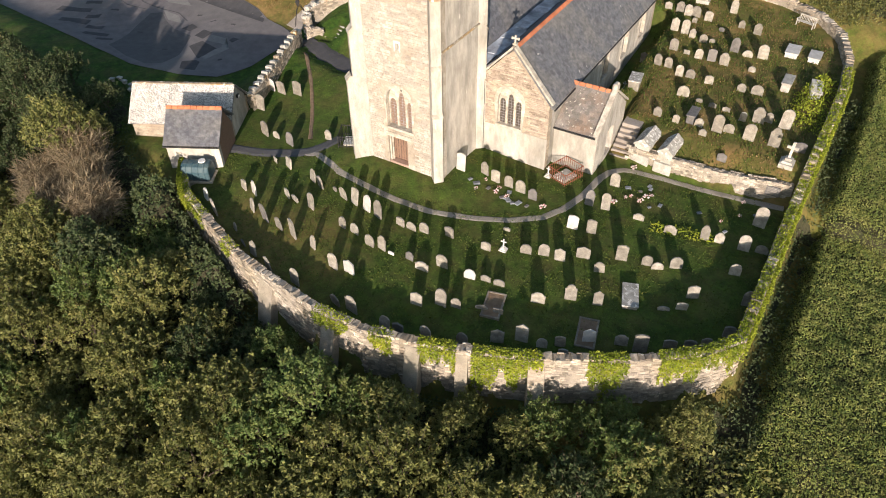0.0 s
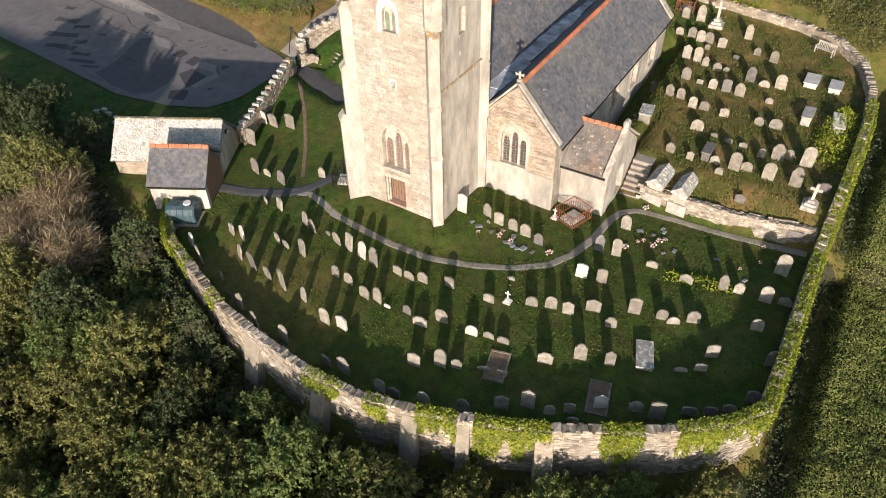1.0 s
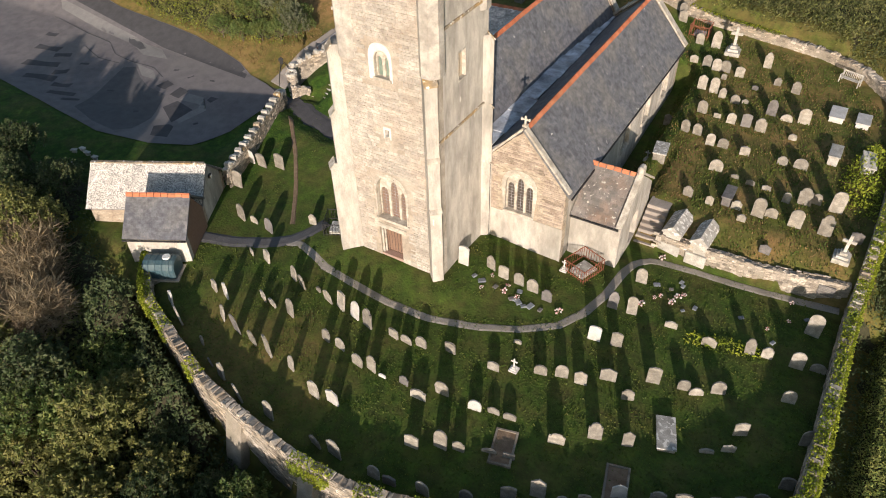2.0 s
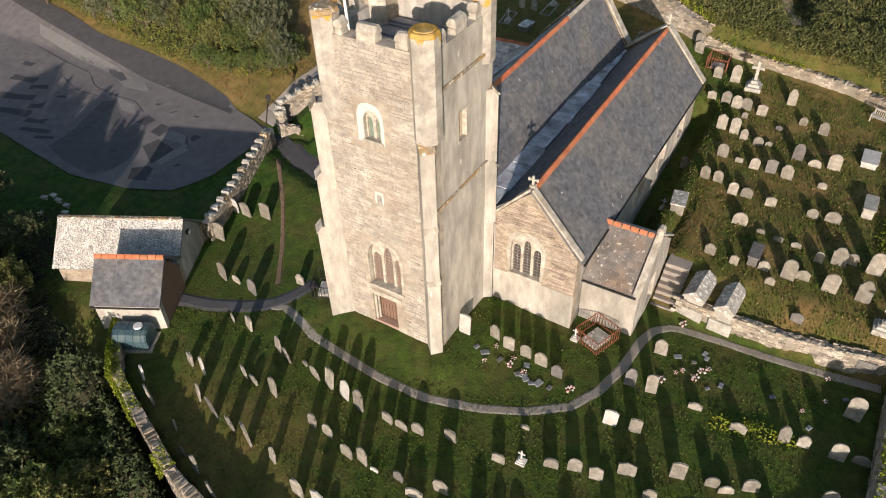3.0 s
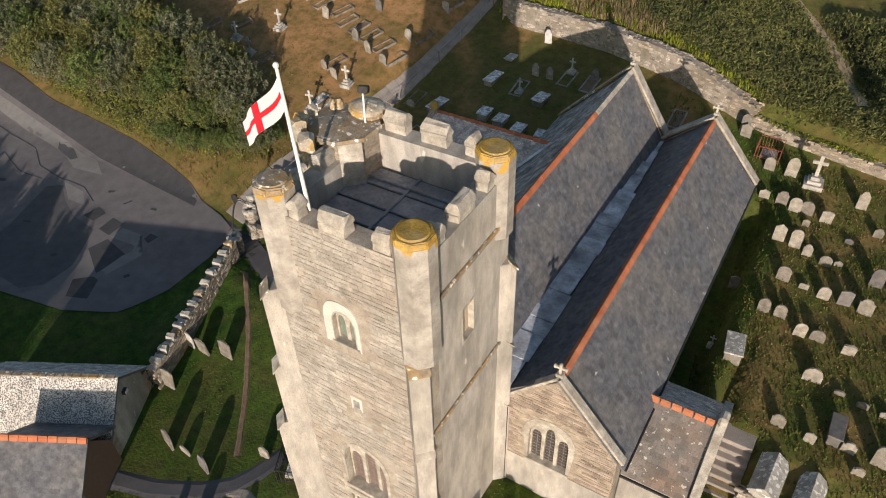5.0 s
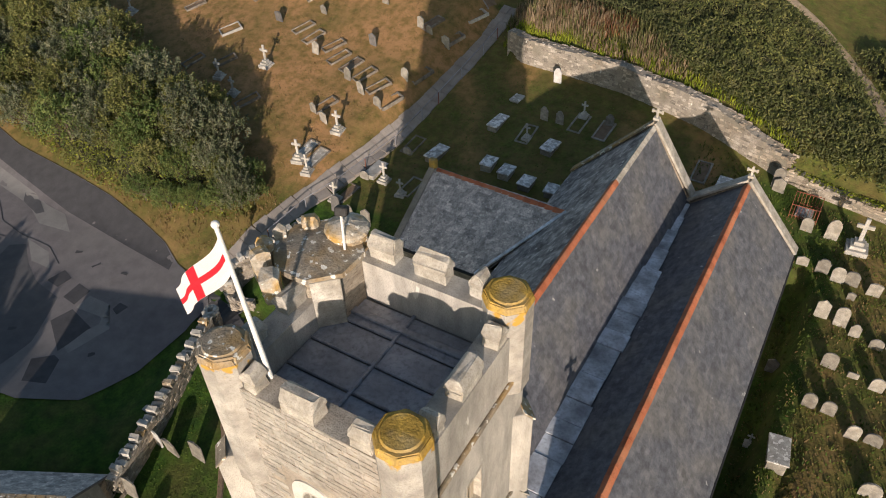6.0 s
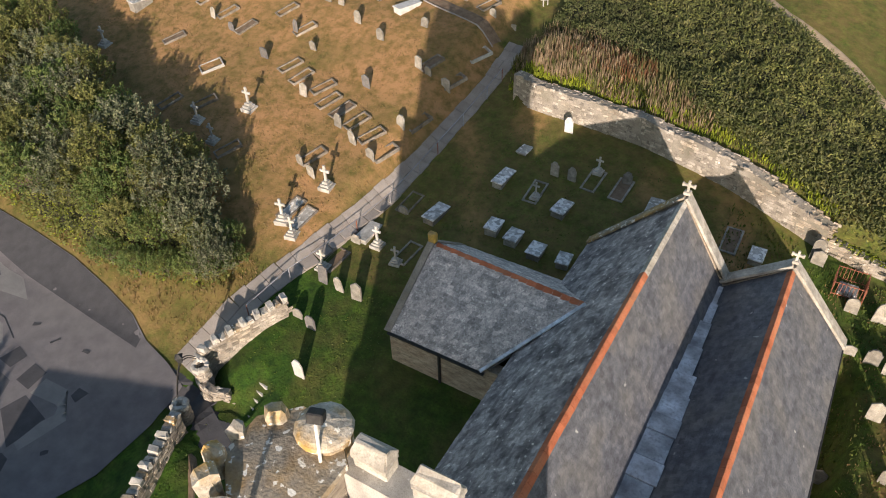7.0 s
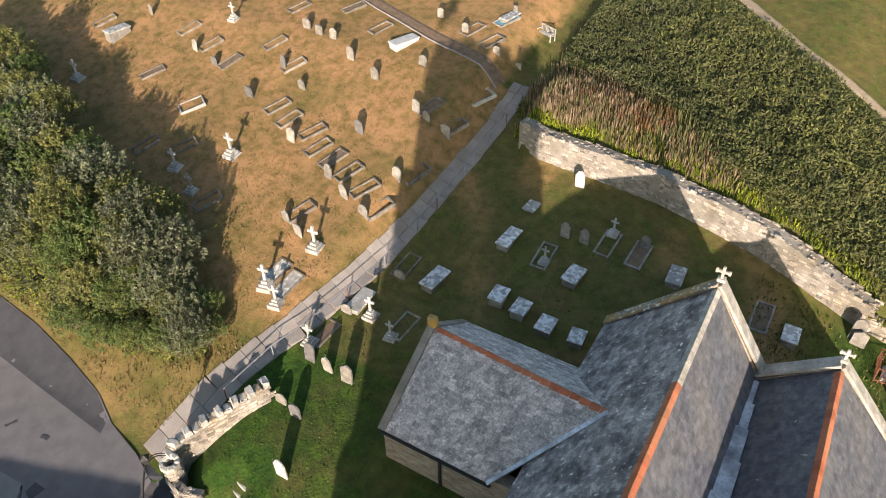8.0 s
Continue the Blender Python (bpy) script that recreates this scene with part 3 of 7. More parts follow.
stone_wall("wall_front", FRONT_WALL, lambda x, y: -4.2, lambda x, y: 0.7 + 0.25 * smooth(-4, 0, x), 0.55, "curved grey rubble retaining wall hung with ivy")
stone_wall("wall_south", SOUTH_WALL, lambda x, y: yard_height(x, min(y, 71)) - 3.2, lambda x, y: max(0.95, yard_height(x - 0.8, y - 0.8) + 0.75) if y > 47 else 0.95 + 0.9 * smooth(44, 48, y), 0.6, "long rubble boundary wall partly overgrown with ivy")
stone_wall("wall_east", EAST_WALL, lambda x, y: yard_height(x, y - 1) - 0.5, lambda x, y: yard_height(x, y - 1.0) + 2.1 - 0.35 * smooth(-24, -18, x), 0.8, "high pale rubble wall below a thicket", False)


# ---- the church ----
def on_west(x, y, z=0):
    """Placing for outlines that look towards -y: x to the right, z up."""
    return pose(x, y, z)


def on_south(x, y, z=0):
    """The same for a face that looks towards +x."""
    return pose(x, y, z, 0, 0, 90)


def on_north(x, y, z=0):
    return pose(x, y, z, 0, 0, -90)


def slates(bl, br, tl, tr, parent, mat, width=0.34, course=0.24, single=None):
    """Slates laid in lapping courses on a slope given by its four corners (bottom left, bottom right, top left, top right, seen from outside)."""
    bl, br, tl, tr = (Vector(v) for v in (bl, br, tl, tr))
    up = ((tl + tr) - (bl + br)) / 2
    nrm = (br - bl).cross(tl - bl).normalized()
    rows = max(1, int(up.length / course))
    verts, faces = [], []
    for r in range(rows):
        v0, v1 = r / rows, min(1.0, (r + 1.35) / rows)
        a0, b0, a1, b1 = bl.lerp(tl, v0), br.lerp(tr, v0), bl.lerp(tl, v1), br.lerp(tr, v1)
        n = max(1, int((b0 - a0).length / width))
        shift = 0.5 * (r % 2)
        for i in range(-1, n + 1):
            u0, u1 = max(0, (i + shift) / n), min(1, (i + 1 + shift) / n - 0.02 / width / n * 0.5)
            if u1 - u0 < 0.1 / n:
                continue
            lift = 0.022 + random.uniform(0, 0.012)
            p = [a0.lerp(b0, u0) + nrm * lift, a0.lerp(b0, u1) + nrm * lift, a1.lerp(b1, u1) + nrm * 0.006, a1.lerp(b1, u0) + nrm * 0.006]
            d = (a0 - a1).normalized() * random.uniform(-0.012, 0.012)
            p[0] += d
            p[1] += d
            q = [p[0] - nrm * 0.02, p[1] - nrm * 0.02]
            if single and 4 <= r < 14 and len(single) < 300:
                c = (p[0] + p[2]) / 2
                me = mesh_of("slate", [v - c for v in (*p, *q)], [(0, 1, 2, 3), (0, 4, 5, 1), (0, 3, 4), (1, 5, 2)], M["slate_one"])
                ob = part("slate", me, None, parent, at=Matrix.Translation(c))
                single.append(ob)
                continue
            k = len(verts)
            verts += p + q
            faces += [(k, k + 1, k + 2, k + 3), (k, k + 4, k + 5, k + 1)]
    ob = part("slates", mesh_of("slates", verts, faces, mat), None, parent)
    return tagged(ob, kind="stuff")


def slope(bl, br, tl, tr, parent, mat, thick=0.12, single=None, sink=0.0):
    """The solid bed of a roof slope with its slates."""
    c = [Vector(v) for v in (bl, br, tr, tl)]
    nrm = (c[1] - c[0]).cross(c[3] - c[0]).normalized()
    bm = bmesh.new()
    top = [bm.verts.new(v - nrm * sink) for v in c]
    low = [bm.verts.new(v - nrm * (sink + thick)) for v in c]
    bm.faces.new(top)
    bm.faces.new(low[::-1])
    for i in range(4):
        bm.faces.new((top[i], low[i], low[(i + 1) % 4], top[(i + 1) % 4]))
    roof = part("roof", bm, M["slate"], parent)
    slates(bl, br, tl, tr, roof, mat, single=single)
    return roof


def ridge_tiles(a, b, parent, step=0.45):
    a, b = Vector(a), Vector(b)
    d = b - a
    n = int(d.length / step)
    ang = math.atan2(d.y, d.x)
    bm = bmesh.new()
    out = [(-0.2, -0.16), (-0.1, -0.02), (0, 0.05), (0.1, -0.02), (0.2, -0.16), (0.17, -0.18), (0, 0.0), (-0.17, -0.18)]
    prism(out, step * 0.98, bm=bm)
    me = bpy.data.meshes.new("ridge_tile")
    bmesh.ops.recalc_face_normals(bm, faces=bm.faces)
    bm.to_mesh(me)
    bm.free()
    me.materials.append(M["ridge"])
    for i in range(n):
        p = a + d * (i / n)
        part("ridge_tile", me, None, parent, at=pose(*p, 0, 0, math.degrees(ang) - 90) @ pose(0, 0, random.uniform(-0.01, 0.01), 0, random.uniform(-1.5, 1.5), random.uniform(-1, 1)))


def gable_cross(parent, x, y, z, s=1.0):
    bm = bmesh.new()
    box(bm, (-0.16, -0.16, 0), (0.16, 0.16, 0.16), bevel=0.03)
    box(bm, (-0.06, -0.06, 0.14), (0.06, 0.06, 0.72), bevel=0.015)
    box(bm, (-0.25, -0.055, 0.42), (0.25, 0.055, 0.54), bevel=0.015)
    for dx in (-0.25, 0.25):
        box(bm, (dx - 0.05, -0.06, 0.38), (dx + 0.05, 0.06, 0.58), bevel=0.02)
    part("gable_cross", bm, M["ashlar"], parent, "lichened stone gable cross", at=pose(x, y, z) @ Matrix.Scale(s, 4))


def coping(parent, a, b, m, width=0.36, thick=0.14, mat="ashlar"):
    """A sloping coping along a gable, from a to b (x, z) on the plane m."""
    (x0, z0), (x1, z1) = a, b
    d = math.hypot(x1 - x0, z1 - z0)
    nx, nz = -(z1 - z0) / d, (x1 - x0) / d
    if nz < 0:
        nx, nz = -nx, -nz
    n = max(1, int(d / 0.8))
    for i in range(n):
        u, v = i / n, (i + 1) / n - 0.0015
        p = [(x0 + (x1 - x0) * u, z0 + (z1 - z0) * u), (x0 + (x1 - x0) * v, z0 + (z1 - z0) * v)]
        outline = [p[0], p[1], (p[1][0] + nx * thick, p[1][1] + nz * thick), (p[0][0] + nx * thick, p[0][1] + nz * thick)]
        part("coping_stone", prism(outline, width, m, bevel=0.02), M[mat], parent)


def traceried_window(parent, cx, z0, w, spring, top, lights, m, dark=M["glass"], lead=True, recess=0.0, grow=0.18):
    """Stone surround, mullions with arched heads and leaded panes in an arched opening."""
    face, m = m, m @ pose(0, recess, 0)
    hole = arch(cx, z0, w, spring, top)
    win = part("window", ring(hole, grow, 0.05, face), M["ashlar"], parent, "pale stone traceried window with leaded panes")
    part("sill", boxed((cx - w / 2 - 0.12, -0.1, z0 - 0.16), (cx + w / 2 + 0.12, 0.36 + recess, z0 + 0.025), face, 0.02), M["ashlar"], win)
    lw = w / lights
    heads = []
    for i in range(lights):
        x = cx - w / 2 + lw * (i + 0.5)
        drop = (abs(x - cx) / (w / 2)) ** 2 * (top - spring) * 0.9
        heads.append((x, spring - 0.1 - drop * 0.2, spring + (top - spring) * 0.62 - drop))
    lit = [arch(x, z0 + 0.03, lw - 0.17, s, t, 4) for x, s, t in heads]
    rows = int((top - spring) / 0.32)
    eyes = [[(x + 0.09 * math.cos(a), t + 0.2 + 0.12 * math.sin(a)) for a in [q * math.pi / 4 for q in range(8)]] for x, s, t in heads if abs(x - cx) < w * 0.2 and top - t > 0.5]
    part("tracery", wall_slab(arch(cx, z0 + 0.005, w - 0.005, spring, top - 0.004), lit + eyes, 0.14, m @ pose(0, 0.05, 0)), M["ashlar"], win)
    for (x, s, t), inner in zip(heads, lit):
        p = part("pane", prism([(cx_ + (px - cx_) * 1.06, pz) for px, pz in inner for cx_ in (x,)], 0.02, m @ pose(0, 0.16, 0)), dark, win, "dark leaded glass pane" if dark is M["glass"] else "brownish leaded glass pane" if lead else "")
        if lead:
            bm = bmesh.new()
            for k in range(1, int((t - z0) / 0.22)):
                box(bm, (x - lw / 2 + 0.08, 0.145, z0 + k * 0.22 - 0.009), (x + lw / 2 - 0.08, 0.158, z0 + k * 0.22 + 0.009), m)
            box(bm, (x - 0.009, 0.143, z0), (x + 0.009, 0.157, t), m)
            part("lead_bars", bm, M["lead"], p)
    part("backing", boxed((cx - w / 2, 0.2, z0), (cx + w / 2, 0.22, top), m), M["glass"], win)
    return win


def coursed(parent, x0, x1, z0, z1, m, holes, course=0.23, singles=0, length=(0.3, 0.85), proud=0.02, from_top=True, mat=M["stone_joined"]):
    """Facing stones in uneven courses on a plane, left out over openings; the topmost ones are pieces of their own."""
    sv, sf, count = [], [], 0
    zs = []
    z = z0
    while z < z1 - 0.1:
        h = random.uniform(course * 0.6, course * 1.4)
        zs.append((z, min(z1, z + h)))
        z += h
    for za, zb in (reversed(zs) if from_top else zs):
        lo, hi = x0(za), x1(za)
        x = lo
        while x < hi - 0.08:
            w = random.uniform(*length)
            xe = min(hi, x + w)
            c = ((x + xe) / 2, (za + zb) / 2)
            if not any(h[0] < xe and h[1] > x and h[2] < zb and h[3] > za for h in holes):
                g, p = 0.012, proud * random.uniform(0.3, 1.4)
                co = [Vector((sx, -0.001, sz)) for sx, sz in ((x + g, za + g), (xe - g, za + g), (xe - g, zb - g), (x + g, zb - g))]
                fr = [Vector((v.x * 0.94 + c[0] * 0.06 if xe - x < 0.4 else v.x + (0.02 if v.x < c[0] else -0.02), -p + random.uniform(-0.004, 0.004), v.z * 0.94 + c[1] * 0.06)) for v in co]
                vs = co + fr
                fc = [(4, 5, 6, 7)] + [(i, (i + 1) % 4, 4 + (i + 1) % 4, 4 + i) for i in range(4)]
                if count < singles:
                    mid = Vector((c[0], 0, c[1]))
                    part("facing_stone", mesh_of("facing_stone", [v - mid for v in vs], fc, M["stone"]), None, parent, at=m @ Matrix.Translation(mid))
                    count += 1
                else:
                    k = len(sv)
                    sv += [m @ v for v in vs]
                    sf += [tuple(i + k for i in f) for f in fc]
            x = xe
    if sv:
        tagged(part("facing_stones", mesh_of("facing_stones", sv, sf, mat), None, parent), kind="stuff")


TX0, TX1, TY0, TY1 = -28.3, -22.3, 35.65, 41.3
T_CREN, T_ROOF = 18.55, 17.48


def church_tower():
    t = thing("church_tower", "tall pale stone battlemented church tower with corner buttresses", "church tower")
    cx = -25.65
    w_door = [(-26.8, 0.3), (-25.15, 0.3), (-25.15, 2.95), (-26.8, 2.95)]
    w_win = arch(cx - 0.05, 3.75, 2.15, 5.6, 7.05)
    w_bel = arch(-25.57, 13.55, 0.95, 14.45, 15.1)
    w_slit = [(-25.75, 9.9), (-25.43, 9.9), (-25.43, 10.36), (-25.75, 10.36)]
    mw = on_west(0, TY0)
    part("west_wall", wall_slab([(TX0, -0.8), (TX1, -0.8), (TX1, T_CREN), (TX0, T_CREN)], [w_door, w_win, w_bel, w_slit], 0.75, mw), M["mortar"], t, "coursed rubble face")
    ms = on_south(TX1, 0)
    s_bel = [(38.02, 13.1), (38.82, 13.1), (38.82, 14.7), (38.02, 14.7)]
    part("south_wall", wall_slab([(TY0 + 0.75, -0.8), (TY1, -0.8), (TY1, T_CREN), (TY0 + 0.75, T_CREN)], [s_bel], 0.75, ms), M["render"], t, "smooth weathered limewash")
    part("north_wall", boxed((TX0, TY0 + 0.75, -0.8), (TX0 + 0.75, TY1, T_CREN)), M["render"], t)
    part("east_wall", boxed((TX0 + 0.75, TY1 - 0.75, -0.8), (TX1 - 0.75, TY1, 18.95)), M["render"], t)
    part("corner_infill", boxed((TX1 - 0.75, TY1 - 0.01, -0.8), (TX1, TY1 + 0.1, T_CREN)), M["render"], t)
    # openings
    traceried_window(t, cx - 0.05, 3.75, 2.15, 5.6, 7.05, 3, mw, M["glass_lit"], recess=0.3)
    traceried_window(t, -25.57, 13.55, 0.95, 14.45, 15.1, 2, mw, M["louvre"], False, recess=0.12)
    part("hood", wall_slab(arch(-25.66, 13.42, 1.5, 14.6, 15.55), [arch(-25.57, 13.5, 1.02, 14.45, 15.15)], 0.05, mw @ pose(0, -0.045, 0)), M["limewash"], t, "white limewashed arched surround")
    # square opening in the south face with three pale boards
    for k in range(3):
        part("board", boxed((38.06 + k * 0.25, 0.22, 13.1), (38.28 + k * 0.25, 0.27, 14.7), ms, 0.01), M["oak_pale"], t, "pale weathered shutter board")
    part("opening_jamb", ring(s_bel, 0.13, 0.02, ms), M["ashlar"], t)
    # the west door in its deep square-headed recess
    door = part("door", boxed((-26.72, 0.5, 0.75), (-25.2, 0.58, 2.9), mw), M["oak_door"], t, "brown plank door")
    for i in range(1, 7):
        part("plank_joint", boxed((-26.73 + i * 0.22, 0.49, 0.78), (-26.715 + i * 0.22, 0.505, 2.88), mw), M["black_iron"], door)
    part("door_step", boxed((-26.79, 0.02, 0.0), (-25.16, 0.5, 0.74), mw, 0.02), M["pink_stone"], t, "worn pinkish stone threshold")
    for k, d in ((0, 0.1), (1, 0.26)):
        part("jamb_moulding", boxed((-26.8 + 0.09 * k, d, 0.4), (-26.66 + 0.09 * k, d + 0.12, 2.95), mw, 0.03), M["ashlar"], t)
    part("door_lintel", boxed((-27.0, -0.07, 2.95), (-24.75, 0.3, 3.3), mw, 0.03), M["ashlar"], t)
    part("slit_surround", ring(w_slit, 0.2, 0.02, mw), M["limewash"], t)
    part("slit_shade", boxed((-25.76, 0.4, 9.85), (-25.42, 0.44, 10.4), mw), M["glass"], t)
    part("slit_sill", boxed((-25.78, -0.03, 9.3), (-25.4, 0.1, 9.9), mw, 0.02), M["ashlar"], t)
    # mouldings round the tower
    for z, d in ((16.65, 0.12), (10.4, 0.1)):
        runs = [((TX1 + 0.002, TY0), (TX1 + d, TY1 + d)), ((TX0 - d, TY0), (TX0 - 0.002, TY1 + d))]
        for lo, hi in runs:
            part("string_course", boxed((*lo, z - 0.09), (*hi, z + 0.07), bevel=0.03), M["cap_grey"], t, "grey lichened string course")
    # diagonal buttresses with weathered set-offs
    for x, y, a, stages in ((-22.68, 35.68, -45, ((-0.8, 6.1, 0.5), (6.1, 9.6, 0.42), (9.6, 14.2, 0.36))), (-28.75, 35.75, -135, ((-0.8, 7.3, 1.15), (7.3, 10.8, 0.72), (10.8, 14.8, 0.45))),
                            (TX1, TY1, 45, ((-0.8, 6.1, 0.34), (6.1, 10.2, 0.32), (10.2, 14.5, 0.3))), (TX0, TY1, 135, ((-0.8, 5.9, 0.95), (5.9, 10.2, 0.72), (10.2, 14.5, 0.48)))):
        b = None
        for z0, z1, out in stages:
            m = pose(x, y, 0, 0, 0, a)
            bm = prism([(-0.5, z0), (out, z0), (out, z1 - 0.28), (out - 0.26, z1 + 0.08), (-0.5, z1 + 0.08)], 0.72, m @ pose(0, -0.36, 0), bevel=0.03)
            if b is None:
                b = part("buttress", bm, M["render"], t, "stepped corner buttress")
            else:
                part("buttress_stage", bm, M["render"], b)
            part("set_off", prism([(out - 0.3, z1 + 0.09), (out + 0.07, z1 - 0.3), (out + 0.07, z1 - 0.22), (out - 0.3, z1 + 0.2)], 0.78, m @ pose(0, -0.39, 0), bevel=0.015), M["cap_grey"] if z1 > 14 else M["ashlar"], b)
    # corner turrets with lichened caps
    for x, y, r, cap in ((-22.67, 35.97, 0.68, "cap"), (-22.65, 40.87, 0.68, "cap"), (-27.85, 35.97, 0.68, "cap_grey")):
        bm = bmesh.new()
        bmesh.ops.create_cone(bm, cap_ends=True, segments=8, radius1=r, radius2=r, depth=5.0 if y < 36 else 3.2, matrix=pose(x, y, 19.35 - (2.5 if y < 36 else 1.6), 0, 0, 22.5))
        u = part("turret", bm, M["turret"], t, "octagonal corner turret")
        bm = bmesh.new()
        bmesh.ops.create_cone(bm, cap_ends=True, segments=8, radius1=r + 0.03, radius2=r - 0.04, depth=0.24, matrix=pose(x, y, 19.46, 0, 0, 22.5))
        bmesh.ops.bevel(bm, geom=bm.edges[:], offset=0.035, segments=2, affect="EDGES")
        for v in bm.verts:
            v.co += Vector([random.uniform(-0.02, 0.02) for _ in range(3)])
        part("cap_slab", bm, M[cap], u, "orange lichened cap")
        bm = bmesh.new()
        bmesh.ops.create_cone(bm, cap_ends=True, segments=20, radius1=r - 0.17, radius2=r - 0.21, depth=0.05, matrix=pose(x, y, 19.6))
        part("cap_dome", bm, M[cap], u)
    # stair turret at the north-east with its flat stone roof
    bm = bmesh.new()
    bmesh.ops.create_cone(bm, cap_ends=True, segments=8, radius1=1.22, radius2=1.22, depth=20.0, matrix=pose(-28.2, 40.05, 9.2, 0, 0, 22.5))
    st = part("stair_turret", bm, M["rubble"], t, "stair turret with spotted stone roof")
    bm = bmesh.new()
    bmesh.ops.create_cone(bm, cap_ends=True, segments=8, radius1=1.38, radius2=1.34, depth=0.14, matrix=pose(-28.2, 40.05, 19.27, 0, 0, 22.5))
    bmesh.ops.create_cone(bm, cap_ends=True, segments=8, radius1=1.3, radius2=0.5, depth=0.1, matrix=pose(-28.2, 40.05, 19.38, 0, 0, 22.5))
    part("turret_roof", bm, M["cap_grey"], st, "grey roof spotted with lichen")
    bm = bmesh.new()
    bmesh.ops.create_cone(bm, cap_ends=True, segments=14, radius1=0.6, radius2=0.6, depth=2.9, matrix=pose(-27.82, 40.95, 18.15))
    part("pinnacle_base", bm, M["cap_grey"], st, "grey lichened drum")
    bm = bmesh.new()
    bmesh.ops.create_uvsphere(bm, u_segments=16, v_segments=10, radius=0.66, matrix=pose(-27.82, 40.95, 19.58) @ Matrix.Diagonal((1, 1, 0.36, 1)))
    for v in bm.verts:
        v.co += Vector([random.uniform(-0.015, 0.015) for _ in range(3)])
    part("drum_cap", bm, M["cap_mixed"], st, "grey drum cap with orange lichen")
    part("turret_door", boxed((-0.02, -0.42, T_ROOF), (0.1, 0.42, T_ROOF + 1.75), pose(-27.33, 39.2, 0, 0, 0, -45), 0.02), M["ashlar"], st, "pale plank door")
    for x, y, a, s, h in ((-29.0, 40.75, 30, 0.5, 0.5), (-29.5, 40.0, 5, 0.4, 0.45), (-29.5, 39.3, -10, 0.45, 0.5), (-29.15, 38.75, -30, 0.55, 0.62), (-28.5, 38.35, -50, 0.6, 0.4)):
        blk = boxed((-0.25 * s / 0.5, -0.22 * s / 0.5, -0.5), (0.25 * s / 0.5, 0.22 * s / 0.5, h), bevel=0.1)
        for v in blk.verts:
            v.co += Vector([random.uniform(-0.05, 0.05) for _ in range(3)])
        part("parapet_block", blk, M["cap_mixed"], st, "worn parapet block with orange lichen", at=pose(x, y, 19.2, 0, 0, a))
    # merlons along the parapets
    def merlon(lo, hi, z1):
        cut = lo[2] + (z1 - lo[2]) * 0.55
        bm = boxed(lo, (hi[0], hi[1], cut), bevel=0.03)
        for v in bm.verts:
            v.co += Vector([random.uniform(-0.03, 0.03) for _ in range(3)])
        mer = part("merlon", bm, M["ashlar"], t, "worn pale merlon")
        inx, iny = (0.13, 0.02) if hi[1] - lo[1] > hi[0] - lo[0] else (0.02, 0.13)
        bm = bmesh.new()
        low = [bm.verts.new((x, y, cut + 0.008)) for x, y in ((lo[0] - 0.03, lo[1] - 0.03), (hi[0] + 0.03, lo[1] - 0.03), (hi[0] + 0.03, hi[1] + 0.03), (lo[0] - 0.03, hi[1] + 0.03))]
        mid = [bm.verts.new(v.co + Vector((0, 0, 0.14))) for v in low]
        top = [bm.verts.new((x, y, z1 + 0.1 + random.uniform(-0.05, 0.05))) for x, y in ((lo[0] + inx, lo[1] + iny), (hi[0] - inx, lo[1] + iny), (hi[0] - inx, hi[1] - iny), (lo[0] + inx, hi[1] - iny))]
        bm.faces.new(top)
        bm.faces.new(low[::-1])
        for a, b in ((low, mid), (mid, top)):
            for i in range(4):
                bm.faces.new((a[i], a[(i + 1) % 4], b[(i + 1) % 4], b[i]))
        bmesh.ops.bevel(bm, geom=bm.edges[:], offset=0.03, segments=1, affect="EDGES")
        for v in bm.verts:
            v.co += Vector([random.uniform(-0.025, 0.025) for _ in range(3)])
        part("merlon_coping", bm, M["ashlar"], mer)
    for x0, x1 in ((-27.15, -26.75), (-25.95, -24.95), (-23.95, -23.35)):
        merlon((x0, TY0 + 0.02, T_CREN - 0.02), (x1, TY0 + 0.5, 0), 19.15)
    for y0, y1 in ((36.7, 37.1), (37.9, 38.9), (39.75, 40.2)):
        merlon((TX1 - 0.5, y0, T_CREN - 0.02), (TX1 - 0.02, y1, 0), 19.15)
    for x0, x1 in ((-27.0, -26.15), (-25.5, -24.5), (-23.75, -23.35)):
        merlon((x0, TY1 - 0.5, 18.93), (x1, TY1 - 0.02, 0), 19.62)
    for y0, y1 in ((36.8, 37.3), (38.1, 38.9)):
        merlon((TX0 + 0.02, y0, T_CREN - 0.02), (TX0 + 0.5, y1, 0), 19.05)
    # leaded roof in sheets with rolls
    part("roof_deck", boxed((TX0 + 0.7, TY0 + 0.7, T_ROOF - 0.4), (TX1 - 0.7, TY1 - 0.7, T_ROOF)), M["darkgrave"], t)
    for j in range(4):
        y0 = TY0 + 0.8 + j * 1.02
        for xa, xb in ((TX0 + 0.78, -25.45), (-25.35, TX1 - 0.78)):
            part("lead_sheet", boxed((xa, y0, 0), (xb, y0 + 0.93, 0.03), pose(0, 0, T_ROOF + 0.04), 0.008), M["lead"], t)
            part("lead_roll", boxed((xa, y0 - 0.06, 0), (xb, y0 + 0.0, 0.1), pose(0, 0, T_ROOF + 0.05), 0.03), M["lead"], t)
    part("lead_roll", boxed((-25.46, TY0 + 0.8, 0), (-25.34, TY1 - 0.75, 0.09), pose(0, 0, T_ROOF + 0.05), 0.03), M["lead"], t)
